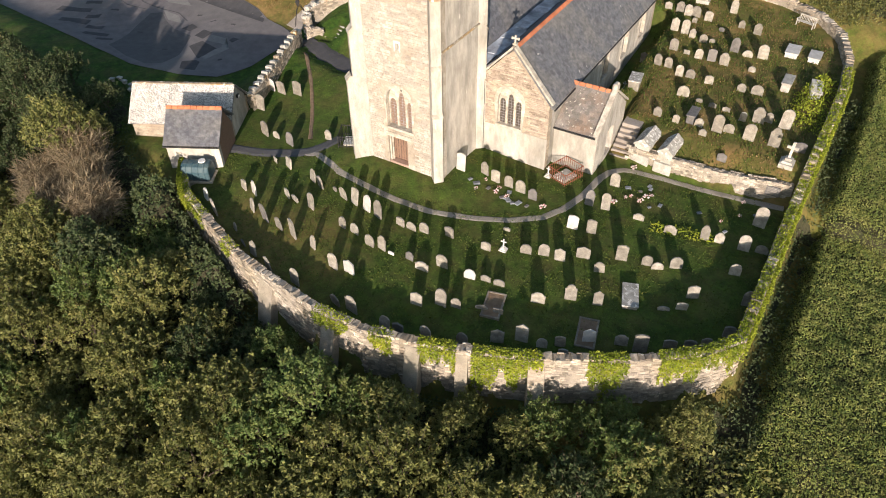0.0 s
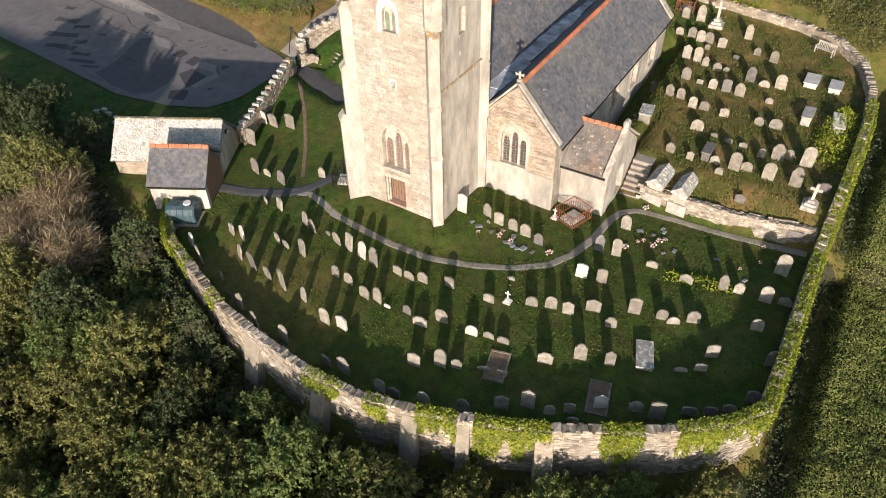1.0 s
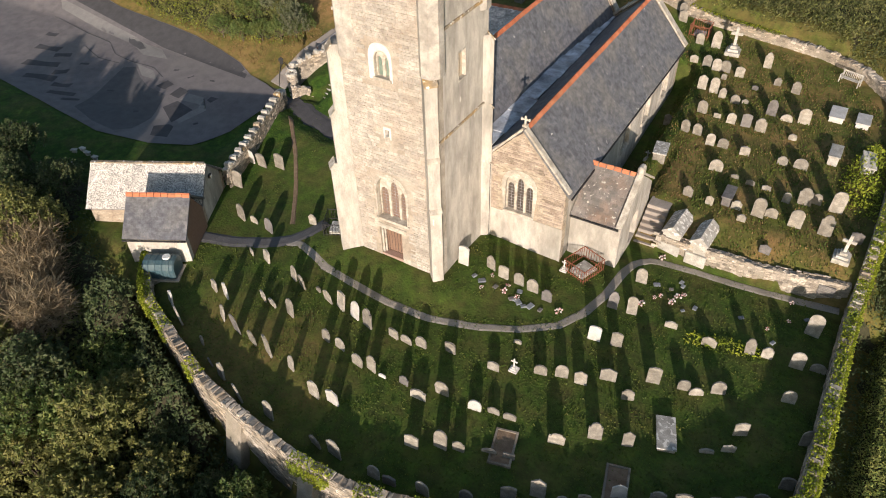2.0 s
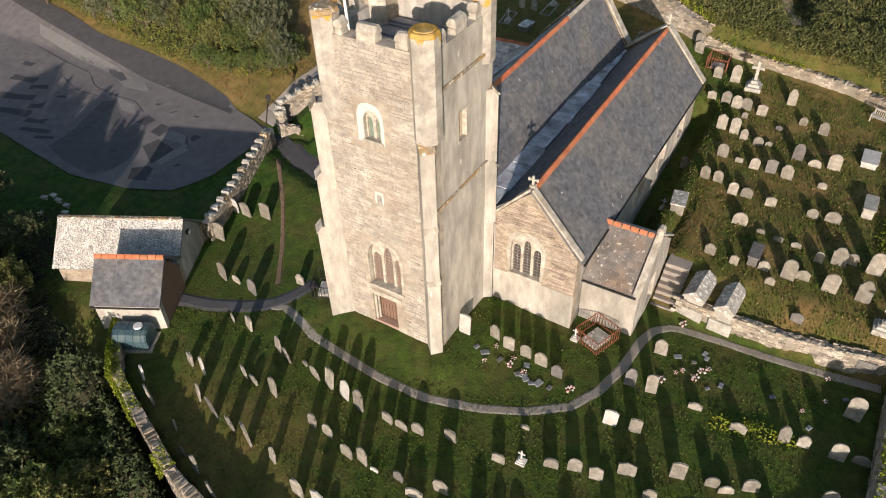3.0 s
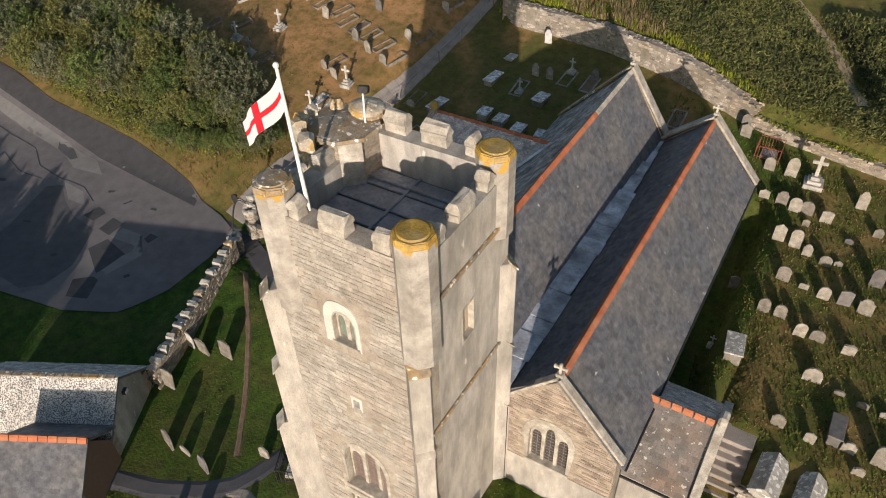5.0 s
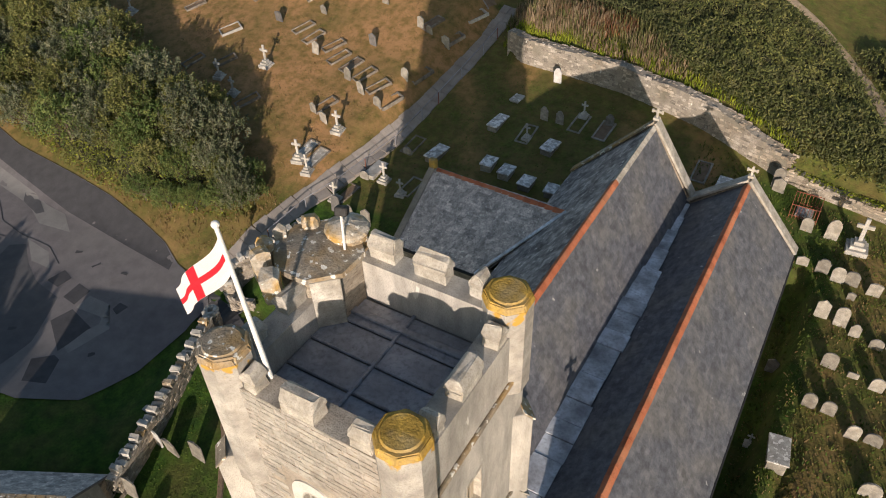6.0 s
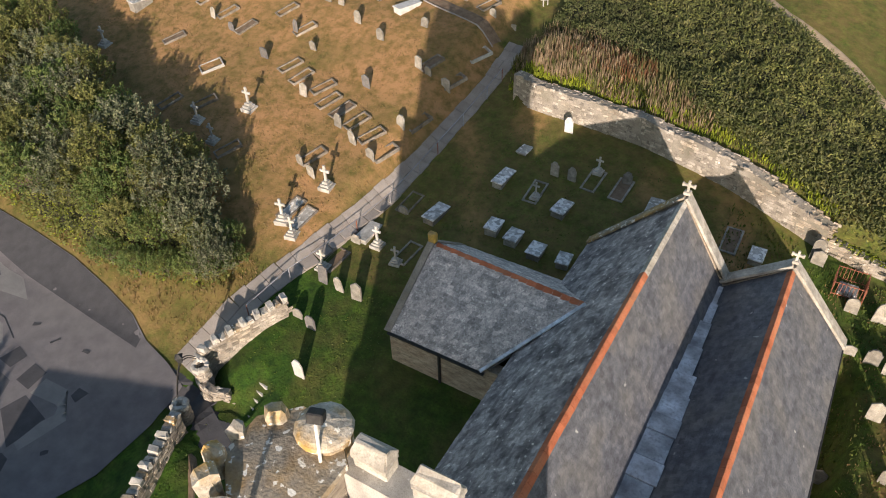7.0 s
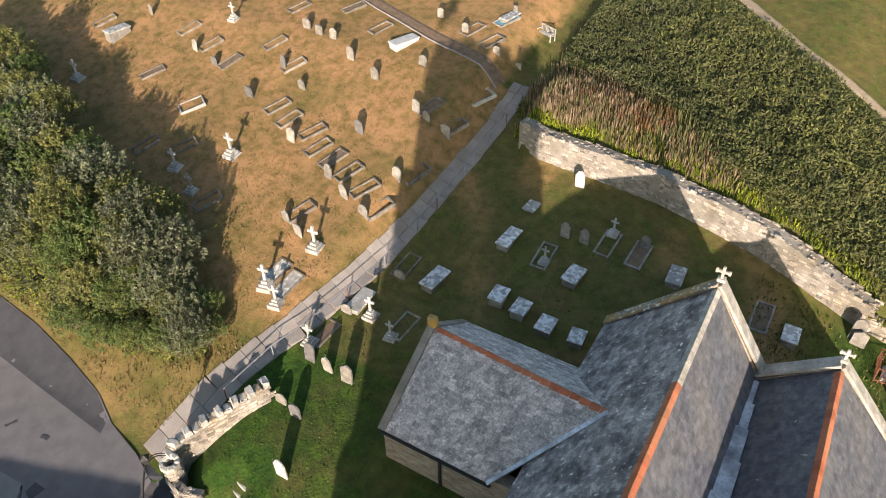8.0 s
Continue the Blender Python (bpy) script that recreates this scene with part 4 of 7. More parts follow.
    part("lead_step", boxed((TX0 + 0.9, TY1 - 1.55, 0), (TX1 - 0.9, TY1 - 1.3, 0.13), pose(0, 0, T_ROOF + 0.05), 0.03), M["lead"], t, "raised lead drip")
    # thin facing stones of the west face
    holes = [(-27.0, -24.7, 0, 3.4), (cx - 1.35, cx + 1.25, 3.3, 7.3), (-26.5, -24.8, 13.2, 15.6), (-25.98, -25.2, 9.25, 10.6)]
    coursed(t, lambda z: TX0 + 0.02, lambda z: TX1 - 0.02, -0.4, T_CREN, mw, holes, 0.2, 300)
    return t


church_tower()


def flagpole():
    f = thing("flagpole", "white flagpole with a white flag bearing a red cross", "flagpole", at=pose(-26.85, 36.35, 17.4, 3.5, 0.8))
    bm = bmesh.new()
    bmesh.ops.create_cone(bm, cap_ends=True, segments=12, radius1=0.075, radius2=0.05, depth=6.2, matrix=pose(0, 0, 3.1))
    part("pole", bm, M["white"], f)
    bm = bmesh.new()
    bmesh.ops.create_uvsphere(bm, u_segments=10, v_segments=8, radius=0.09, matrix=pose(0, 0, 6.25))
    part("finial", bm, M["white"], f)

    def cloth(name, u0, u1, v0, v1, mat, lift):
        verts, faces, n, k = [], [], 16, 5
        for side in (-1, 1):
            for i in range(n + 1):
                for j in range(k + 1):
                    u, v = u0 + (u1 - u0) * i / n, v0 + (v1 - v0) * j / k
                    a = 0.13 * math.sin(u * 4.2 + 0.6) * min(1, u * 1.5)
                    verts.append((-u * 0.62 + a * 0.8, -0.5 * u + a * 0.7 + side * lift, 5.95 - v * (1 - 0.12 * u) - 0.78 * u - 0.1 * math.sin(u * 2.0)))
        s = (n + 1) * (k + 1)
        for i in range(n):
            for j in range(k):
                a = i * (k + 1) + j
                faces += [(a, a + 1, a + k + 2, a + k + 1), (s + a, s + a + k + 1, s + a + k + 2, s + a + 1)]
        return mesh_of(name, verts, faces, mat)
    flag = part("flag", cloth("flag", 0.03, 1.75, 0, 1.05, M["flag_white"], 0.004), None, f, "white flag with a red cross, blowing")
    part("cross_bar", cloth("cross_bar", 0.035, 1.745, 0.42, 0.62, M["flag_red"], 0.009), None, flag, "red cross bar")
    part("cross_upright", cloth("cross_upright", 0.78, 0.98, 0.004, 1.046, M["flag_red"], 0.0095), None, flag, "red cross upright")


flagpole()
VX, VZ = -22.55, 6.55
RIDGE_END = 58.6


def church_nave():
    n = thing("church_nave", "long church nave with grey slate roof and red ridge tiles", "church")
    x0, x1, xr, zr, y0, y1 = -29.9, VX, -25.35, 10.95, 41.42, 64.7
    zn = 6.3
    part("north_wall", boxed((x0 + 0.3, y0, 0), (x0 + 0.9, y1, zn - 0.1)), M["rubble"], n)
    part("west_wall", prism([(x0 + 0.9, 0.0), (TX0, 0.0), (TX0, 8.1), (x0 + 0.9, 6.4)], 0.6, pose(0, y0, 0)), M["rubble"], n)
    slope((x1, y0, VZ), (x1, y1, VZ), (xr, y0, zr), (xr, y1, zr), n, M["slate"])
    slope((x0, y1, zn), (x0, y0, zn), (xr, y1, zr), (xr, y0, zr), n, M["slate_mid"])
    ridge_tiles((xr, y0, zr + 0.08), (xr, RIDGE_END, zr + 0.08), n)
    y = RIDGE_END + 0.02
    while y < y1 - 0.3:
        part("ridge_stone", prism([(-0.2, -0.14), (0, 0.06), (0.2, -0.14), (0.16, -0.17), (0, 0.0), (-0.16, -0.17)], min(0.58, y1 - 0.22 - y), pose(xr, y, zr + 0.07)), M["ashlar"], n, "pale stone ridge piece")
        y += 0.6
    part("east_gable", prism([(x0 + 0.9, 1.0), (x1, 1.0), (x1, VZ + 0.2), (xr, zr + 0.12), (x0 + 0.9, zn + 0.8)], 0.5, pose(0, y1 - 0.1, 0)), M["rubble"], n)
    m = pose(0, y1 - 0.2, 0)
    coping(n, (x1 + 0.1, VZ + 0.3), (xr, zr + 0.2), m, 0.7)
    coping(n, (x0, zn + 0.1), (xr, zr + 0.2), m, 0.6, 0.12, "cap_grey")
    gable_cross(n, xr, y1 + 0.15, zr + 0.28, 1.1)


def church_aisle():
    a = thing("church_aisle", "south aisle of rubble stone with slate roof and arched window", "church")
    x0, x1, xr, zr, y0, y1, ze = VX, -16.75, -19.75, 9.0, 41.35, 64.6, 5.5
    m = on_west(0, y0)
    hole = arch(-19.85, 2.75, 1.95, 4.6, 5.75)
    part("west_gable", wall_slab([(x0 + 0.3, -0.5), (x1, -0.5), (x1, ze - 0.1), (xr, zr - 0.05), (x0 + 0.3, 6.3)], [hole], 0.6, m), M["rubble"], a, "rubble gable wall")
    traceried_window(a, -19.85, 2.75, 1.95, 4.6, 5.75, 3, m, recess=0.12, grow=0.3)
    ms = on_south(x1, 0)
    part("south_wall", wall_slab([(y0 + 0.6, -0.5), (y1, -0.5), (y1, ze - 0.15), (y0 + 0.6, ze - 0.15)], [arch(y, 2.3, 1.5, 3.8, 4.6) for y in (52.6, 57.1, 61.6)], 0.6, ms), M["render"], a, "cream rendered wall")
    for y in (52.6, 57.1, 61.6):
        traceried_window(a, y, 2.3, 1.5, 3.8, 4.6, 2, ms, recess=0.1)
    part("east_gable", prism([(x0, 1.0), (x1, 1.0), (x1, ze), (xr, zr + 0.1), (x0, VZ + 0.1)], 0.5, pose(0, y1 - 0.1, 0)), M["rubble"], a)
    one = [None]
    slope((x1 + 0.35, y0 - 0.05, ze - 0.35), (x1 + 0.35, y1, ze - 0.35), (xr, y0 - 0.05, zr), (xr, y1, zr), a, M["slate"], single=one)
    slope((VX, y1, VZ), (VX, y0, VZ), (xr, y1, zr), (xr, y0, zr), a, M["slate"])
    ridge_tiles((xr, y0 + 0.35, zr + 0.08), (xr, y1 - 0.3, zr + 0.08), a)
    mw = pose(0, y0 - 0.1, 0)
    coping(a, (x1 + 0.2, ze - 0.1), (xr, zr + 0.05), mw, 0.42)
    coping(a, (x0 + 0.35, 6.4), (xr, zr + 0.05), mw, 0.42)
    me = pose(0, y1 - 0.2, 0)
    coping(a, (x1 + 0.35, ze - 0.2), (xr, zr + 0.15), me, 0.7)
    coping(a, (x0 - 0.1, VZ + 0.25), (xr, zr + 0.15), me, 0.7)
    gable_cross(a, xr, y0 + 0.1, zr + 0.2)
    gable_cross(a, xr, y1 + 0.15, zr + 0.25)
    # lead valley gutter with sheets between the two roofs
    k = 0
    y = y0 + 0.1
    while y < y1 - 0.9:
        d = random.uniform(0.9, 2.0)
        # the gutter falls eastwards and narrows as it drops between the slopes
        z = VZ + min(0.74, 0.16 + 0.062 * (y1 - 1.5 - y))
        part("valley_lead", boxed((VX - (z - VZ) / 1.57 - 0.06, y, z - 0.06), (VX + (z - VZ) / 0.92 - random.uniform(0.0, 0.16), min(y1 - 0.3, y + d - 0.03), z + 0.03 * (k % 2)), bevel=0.015), M["valley"], a, "pale grey valley sheet")
        y += d
        k += 1
    # gutter and downpipe
    part("gutter", boxed((x1 + 0.34, y0, ze - 0.5), (x1 + 0.46, y1, ze - 0.4), bevel=0.03), M["black_iron"], a)
    part("downpipe", boxed((x0 + 0.56, y0 - 0.16, 0.2), (x0 + 0.68, y0 - 0.055, 6.0), bevel=0.03), M["black_iron"], a, "black downpipe")
    coursed(a, lambda z: x0 + 0.45 + max(0, z - 6.25) * 1.06, lambda z: x1 - 0.02 - max(0, z - 5.0) * 0.86, 2.6, 8.5, m, [(-21.15, -18.55, 2.3, 6.1)], 0.13, mat=M["schist"])
    part("wall_skirt", boxed((x0 + 0.32, y0 - 0.05, -0.5), (x1 + 0.04, y0 - 0.002, 2.55), bevel=0.02), M["render"], a, "pale limewashed lower wall")


def church_porch():
    p = thing("church_porch", "small rendered south porch with a mossy slate roof", "church porch")
    y0, y1, x0, x1, yr, zr, ze = 42.55, 48.4, -16.7, -13.35, 45.45, 5.35, 3.15
    part("west_wall", boxed((x0, y0, -0.5), (x1, y0 + 0.45, ze)), M["render"], p, "cream rendered wall")
    hole = arch(45.45, 0.2, 1.4, 1.9, 2.5)
    part("gable_wall", wall_slab([(y0 + 0.45, -0.5), (y1, -0.5), (y1, ze), (yr, zr + 0.1), (y0 + 0.45, ze + 0.35)], [hole], 0.45, on_south(x1, 0)), M["render"], p)
    part("east_wall", boxed((x0, y1 - 0.45, -0.5), (x1 - 0.45, y1, ze)), M["render"], p)
    slope((x0, y0 - 0.15, ze), (x1 - 0.2, y0 - 0.15, ze), (x0, yr, zr), (x1 - 0.2, yr, zr), p, M["slate_brown"])
    slope((x1 - 0.2, y1 + 0.15, ze), (x0, y1 + 0.15, ze), (x1 - 0.2, yr, zr), (x0, yr, zr), p, M["slate_old"])
    ridge_tiles((x0, yr, zr + 0.08), (x1 - 0.25, yr, zr + 0.08), p)
    for a, b in (((y0 - 0.2, ze + 0.05), (yr, zr + 0.15)), ((y1 + 0.2, ze + 0.05), (yr, zr + 0.15))):
        coping(p, a, b, on_south(x1 + 0.1, 0), 0.42)
    part("kneeler", boxed((x1 - 0.3, yr - 0.35, zr + 0.1), (x1 + 0.1, yr + 0.35, zr + 0.75), bevel=0.12), M["ashlar"], p, "stone finial block")
    part("gutter", boxed((x0, y0 - 0.28, ze - 0.14), (x1 - 0.1, y0 - 0.16, ze - 0.03), bevel=0.02), M["black_iron"], p)


def church_transept():
    t = thing("church_transept", "north transept of rubble stone under old lichened slates", "church")
    x0, y0, y1, yr, zr, ze = -36.55, 54.55, 61.9, 58.9, 7.95, 5.4
    xn = -29.0
    part("west_wall", boxed((x0, y0, 1.0), (xn, y0 + 0.6, ze)), M["rubble"], t)
    part("north_gable", wall_slab([(-y1, 1.0), (-y0 - 0.6, 1.0), (-y0 - 0.6, ze), (-yr, zr - 0.05), (-y1, ze)], [], 0.6, on_north(x0, 0)), M["rubble"], t)
    part("east_wall", boxed((x0 + 0.6, y1 - 0.6, 1.0), (xn, y1, ze)), M["rubble"], t)
    # the ridge runs into the nave roof, the eaves meet its eaves
    ra, rb = Vector((x0 + 0.1, yr, zr)), Vector((-27.4, 57.75, 8.75))
    slope((x0 + 0.1, y0 - 0.2, ze), (-31.0, y0 - 0.2, ze), ra, rb, t, M["slate_old"], sink=0.28)
    slope((-29.6, y1 + 0.2, ze), (x0 + 0.1, y1 + 0.2, ze), rb, ra, t, M["slate_old"], sink=0.28)
    ridge_tiles(ra + Vector((0.3, 0, 0.08)), rb + Vector((0.1, 0, 0.06)), t)
    m = on_north(x0 - 0.15, 0)
    coping(t, (-y0 + 0.2, ze - 0.05), (-yr, zr + 0.05), m, 0.4, 0.1, "wallcore")
    coping(t, (-y1 - 0.2, ze - 0.05), (-yr, zr + 0.05), m, 0.4, 0.1, "wallcore")
    part("finial", boxed((x0 - 0.15, yr - 0.2, zr + 0.05), (x0 + 0.35, yr + 0.2, zr + 0.7), bevel=0.1), M["cap"], t, "orange lichened finial")
    part("downpipe", boxed((-33.6, y0 - 0.12, 1.5), (-33.48, y0 - 0.02, ze - 0.1)), M["black_iron"], t)
    part("gutter", boxed((x0 + 0.1, y0 - 0.34, ze - 0.12), (-30.9, y0 - 0.22, ze - 0.02)), M["black_iron"], t)
    a, b = Vector((-30.95, y0 - 0.25, ze + 0.02)), rb + Vector((0.05, 0.05, -0.06))
    d = b - a
    part("valley_strip", boxed((0, -0.09, -0.02), (d.length, 0.09, 0.05), Matrix.Translation(a + Vector((-0.1, -0.1, 0.16))) @ d.to_track_quat("X", "Z").to_matrix().to_4x4()), M["valley"], t, "pale lead valley")


church_nave()
church_aisle()
church_porch()
church_transept()

# ---- the low building, tank and north walls ----


def low_building():
    b = thing("outbuilding", "low stone outbuilding with white-lichened slates and a front wing", "outbuilding", at=pose(-47.7, 30.6, 0, 0, 0, 27.5))
    L, w, zr, ze = 8.1, 2.45, 3.95, 1.8
    part("front_wall", boxed((0.2, -w + 0.15, -1.2), (L, -w + 0.6, ze)), M["rubble"], b)
    part("back_wall", boxed((0.2, w - 0.6, -1.2), (L, w - 0.15, ze)), M["rubble"], b)
    g = [(-w + 0.6, -1.2), (w - 0.6, -1.2), (w - 0.6, ze + 0.35), (0, zr - 0.1), (-w + 0.6, ze + 0.35)]
    part("west_gable", prism(g, 0.45, pose(0.2, 0, 0, 0, 0, 90) @ pose(0, -0.45, 0)), M["rubble"], b)
    part("east_gable", prism(g, 0.45, pose(L, 0, 0, 0, 0, 90)), M["render"], b)
    slope((0, -w - 0.1, ze), (L + 0.1, -w - 0.1, ze), (0, 0, zr), (L + 0.1, 0, zr), b, M["slate_white"])
    slope((L + 0.1, w + 0.1, ze), (0, w + 0.1, ze), (L + 0.1, 0, zr), (0, 0, zr), b, M["slate_old"])
    for i in range(18):
        part("ridge_stone", boxed((i * 0.45, -0.14, zr), (i * 0.45 + 0.43, 0.14, zr + 0.1), bevel=0.03), M["cap_grey"], b)
    # front wing with its own ridge
    x0, x1, yr, w2, z2, e2 = 4.1, 8.35, -3.75, 2.3, 4.08, 2.15
    part("wing_front_wall", boxed((x0 + 0.15, yr - w2 + 0.15, -1.2), (x1 - 0.1, yr - w2 + 0.55, e2)), M["render"], b, "cream rendered wall")
    part("wing_side_wall", prism([(yr - w2 + 0.55, -1.2), (-w, -1.2), (-w, e2), (yr, z2 - 0.15), (yr - w2 + 0.55, e2 + 0.2)], 0.4, pose(x1 - 0.1, 0, 0, 0, 0, 90)), M["oak_door"], b, "brown boarded side wall")
    part("wing_west_wall", prism([(yr - w2 + 0.55, -1.2), (-w, -1.2), (-w, e2), (yr, z2 - 0.15), (yr - w2 + 0.55, e2 + 0.2)], 0.4, pose(x0 + 0.55, 0, 0, 0, 0, 90)), M["render"], b)
    slope((x0, yr - w2, e2), (x1, yr - w2, e2), (x0, yr, z2), (x1, yr, z2), b, M["slate"])
    slope((x1, yr + 1.9, e2 + 0.3), (x0, yr + 1.9, e2 + 0.3), (x1, yr, z2), (x0, yr, z2), b, M["slate"])
    ridge_tiles((x0, yr, z2 + 0.08), (x1, yr, z2 + 0.08), b)
    part("gutter", boxed((x0, yr - w2 - 0.14, e2 - 0.13), (x1, yr - w2 - 0.02, e2 - 0.03), bevel=0.02), M["black_iron"], b)
    lamp = part("flood_lamp", boxed((L + 0.1, -0.3, 2.9), (L + 0.3, 0.05, 3.15), bevel=0.03), M["black_iron"], b, "black wall flood lamp")
    part("lamp_glass", boxed((L + 0.3, -0.27, 2.93), (L + 0.32, 0.02, 3.12)), M["white"], lamp)


def oil_tank():
    m = pose(-47.7, 30.6, 0, 0, 0, 27.5) @ pose(6.7, -6.95, 0.15)
    t = thing("oil_tank", "ribbed blue-grey plastic oil tank beside the outbuilding", "oil tank", at=m)
    out = [(-0.62, 0), (0.62, 0), (0.72, 0.15), (0.74, 0.8), (0.55, 1.12), (0.25, 1.25), (-0.25, 1.25), (-0.55, 1.12), (-0.74, 0.8), (-0.72, 0.15)]
    part("shell", prism(out, 2.1, pose(-1.05, 0, 0, 0, 0, -90), bevel=0.08), M["plastic"], t)
    for x in (-0.65, -0.2, 0.25, 0.7):
        part("rib", prism([(a * 1.05, z * 1.04 - 0.01) for a, z in out], 0.14, pose(x - 0.07, 0, 0, 0, 0, -90), bevel=0.03), M["plastic"], t)
    bm = bmesh.new()
    bmesh.ops.create_cone(bm, cap_ends=True, segments=16, radius1=0.27, radius2=0.25, depth=0.1, matrix=pose(0.48, 0, 1.36))
    part("lid", bm, M["white"], t, "round white filler lid")
    part("plinth", boxed((-1.2, -0.8, -0.8), (1.2, 0.8, 0.0)), M["mortar"], t)


low_building()
oil_tank()


def cock_and_hen(line, top, label):
    """A rubble wall crowned with upright stones that stand in turn high and low."""
    w = stone_wall("wall_north", line, lambda x, y: ground(x, y) - 0.6, top, 0.5, label)
    for i, (x, y, a) in enumerate(along(line, 0.42)):
        bm = boxed((-0.15, -0.27, -0.05), (0.17, 0.27, 0.34 if i % 2 else 0.12), bevel=0.04)
        for v in bm.verts:
            v.co += Vector([random.uniform(-0.05, 0.05) for _ in range(3)])
        part("coping_block", bm, M["cap_grey"] if random.random() < 0.15 else M["tomb"], w, at=pose(x, y, top(x, y) + 0.04, 0, 0, math.degrees(a)))
    return w


cock_and_hen([(-41.3, 36.6), (-42.4, 40.5), (-44.3, 46.3)], lambda x, y: 1.75 + 0.085 * (y - 36.6), "rubble wall crowned with upright pale stones")
cock_and_hen([(-45.7, 49.4), (-45.75, 50.2), (-43.75, 54.45)], lambda x, y: 2.95 + 0.2 * (y - 49.3), "rubble wall stub crowned with upright stones")


def gate_pier(x, y, z):
    p = thing("gate_pier", "round rough stone gate pier with a loose cap", "gate pier", "gate piers", at=pose(x, y, z))
    for i in range(6):
        for k in range(7):
            q, w = k * 0.9 + i * 0.4, random.uniform(0.16, 0.24)
            stone = boxed((-w, -0.14, 0.0), (w, 0.16, 0.26), None, 0.04)
            part("stone", stone, M["wallstone"], p, at=pose(0.3 * math.cos(q), 0.3 * math.sin(q), i * 0.27 + random.uniform(-0.03, 0.03), 0, random.uniform(-8, 8), math.degrees(q) + 90 + random.uniform(-10, 10)))
    for i in range(9):
        a = i * 0.7
        bm = boxed((-0.18, -0.13, 0), (0.18, 0.13, 0.28), bevel=0.05)
        part("cap_stone", bm, M["tomb"], p, at=pose(0.34 * math.cos(a), 0.34 * math.sin(a), 1.55 + random.uniform(-0.08, 0.1), random.uniform(-15, 15), random.uniform(-4, 20), math.degrees(a) + 90))


gate_pier(-44.9, 47.0, 0.5)
gate_pier(-45.3, 49.1, 1.2)
stone_wall("wall_gate", [(-45.0, 48.75), (-44.3, 48.6), (-43.3, 48.95)], lambda x, y: 0.4, lambda x, y: 2.05, 0.42, "low curved rubble wall beside the gate steps", False)


def lamp_arch():
    o = thing("lamp_arch", "thin black iron arch with a lantern over the gate", "gate lamp")
    pts = [Vector((-45.0 - 0.6 * i / 12, 47.1 + 2.1 * i / 12, 2.6 + 1.2 * math.sin(math.pi * i / 12) + 0.6 * i / 12)) for i in range(13)]
    for dz in (0, 0.16):
        bm = bmesh.new()
        for a, b in zip(pts, pts[1:]):
            d = b - a
            box(bm, (0, -0.02, -0.02), (d.length + 0.01, 0.02, 0.02), Matrix.Translation(a + Vector((0, 0, dz))) @ d.to_track_quat("X", "Z").to_matrix().to_4x4())
        part("arch_bar", bm, M["black_iron"], o)
    bm = bmesh.new()
    bmesh.ops.create_cone(bm, cap_ends=True, segments=4, radius1=0.14, radius2=0.24, depth=0.42, matrix=pose(-45.3, 48.15, 4.4))
    bmesh.ops.create_cone(bm, cap_ends=True, segments=4, radius1=0.28, radius2=0.03, depth=0.2, matrix=pose(-45.3, 48.15, 4.7))
    part("lantern", bm, M["black_iron"], o, "black lantern")


lamp_arch()


# ---- paths and car park ----
def ribbon(name, line, width, mat, label, category, lift=0.03, step=0.6):
    pts = along(line, step) + [(*line[-1], math.atan2(line[-1][1] - line[-2][1], line[-1][0] - line[-2][0]))]
    verts, faces = [], []
    for i, (x, y, a) in enumerate(pts):
        if 0 < i < len(pts) - 1:
            a = math.atan2(pts[i + 1][1] - pts[i - 1][1], pts[i + 1][0] - pts[i - 1][0])
        for k in range(5):
            s = (k / 4 - 0.5) * (width + 0.12 * noise.noise((x, y, k)))
            px, py = x - math.sin(a) * s, y + math.cos(a) * s
            edge = -0.06 if k in (0, 4) else 0
            verts.append((px, py, ground(px, py) + lift + edge))
    for i in range(len(pts) - 1):
        for k in range(4):
            faces.append((i * 5 + k, i * 5 + 5 + k, i * 5 + 6 + k, i * 5 + 1 + k))
    return tagged(new(name, mesh_of(name, verts, faces, mat)), label, category, kind="structure")


ribbon("path", [(-34.2, 33.4), (-32.5, 34.0), (-31.0, 33.6), (-29.8, 33.1), (-27.4, 32.8), (-24.3, 32.5), (-21.5, 32.6), (-18.7, 33.4), (-16.3, 34.6), (-14.4, 36.1), (-13.5, 37.8),
                (-12.9, 40.1), (-12.7, 42.3), (-12.3, 43.7), (-11.4, 44.5), (-9.5, 44.75), (-5.8, 45.0), (-2.6, 45.35), (-0.2, 45.7)], 0.75, M["path"], "narrow curving gravel path through the graves", "path")
ribbon("path", [(-39.0, 31.2), (-36.6, 31.9), (-34.6, 32.9), (-33.3, 34.0), (-32.7, 35.2), (-32.2, 36.6)], 1.2, M["asphalt_mid"], "wider worn asphalt path by the outbuilding", "path", 0.045)
ribbon("path", [(-34.3, 35.4), (-36.6, 38.6), (-39.1, 41.7), (-42.8, 45.6)], 0.38, M["soil"], "thin trodden path across the lawn", "path", 0.04)
ribbon("path", [(-48.4, 48.3), (-45.2, 48.1), (-41.5, 46.4), (-38.0, 45.6), (-34.5, 44.5), (-32.0, 43.0)], 2.0, M["asphalt_dark"], "dark asphalt path from the gate", "path", 0.05)
ribbon("path", [(-62.0, 87.3), (-51.0, 83.4), (-44.5, 81.6)], 1.15, M["soil"], "narrow kerbed track at the graveyard's edge", "path", 0.06)
ribbon("kerb", [(-62.0, 86.7), (-51.0, 82.75), (-44.5, 80.95)], 0.14, M["slab"], "pale track kerb", "kerb", 0.16)
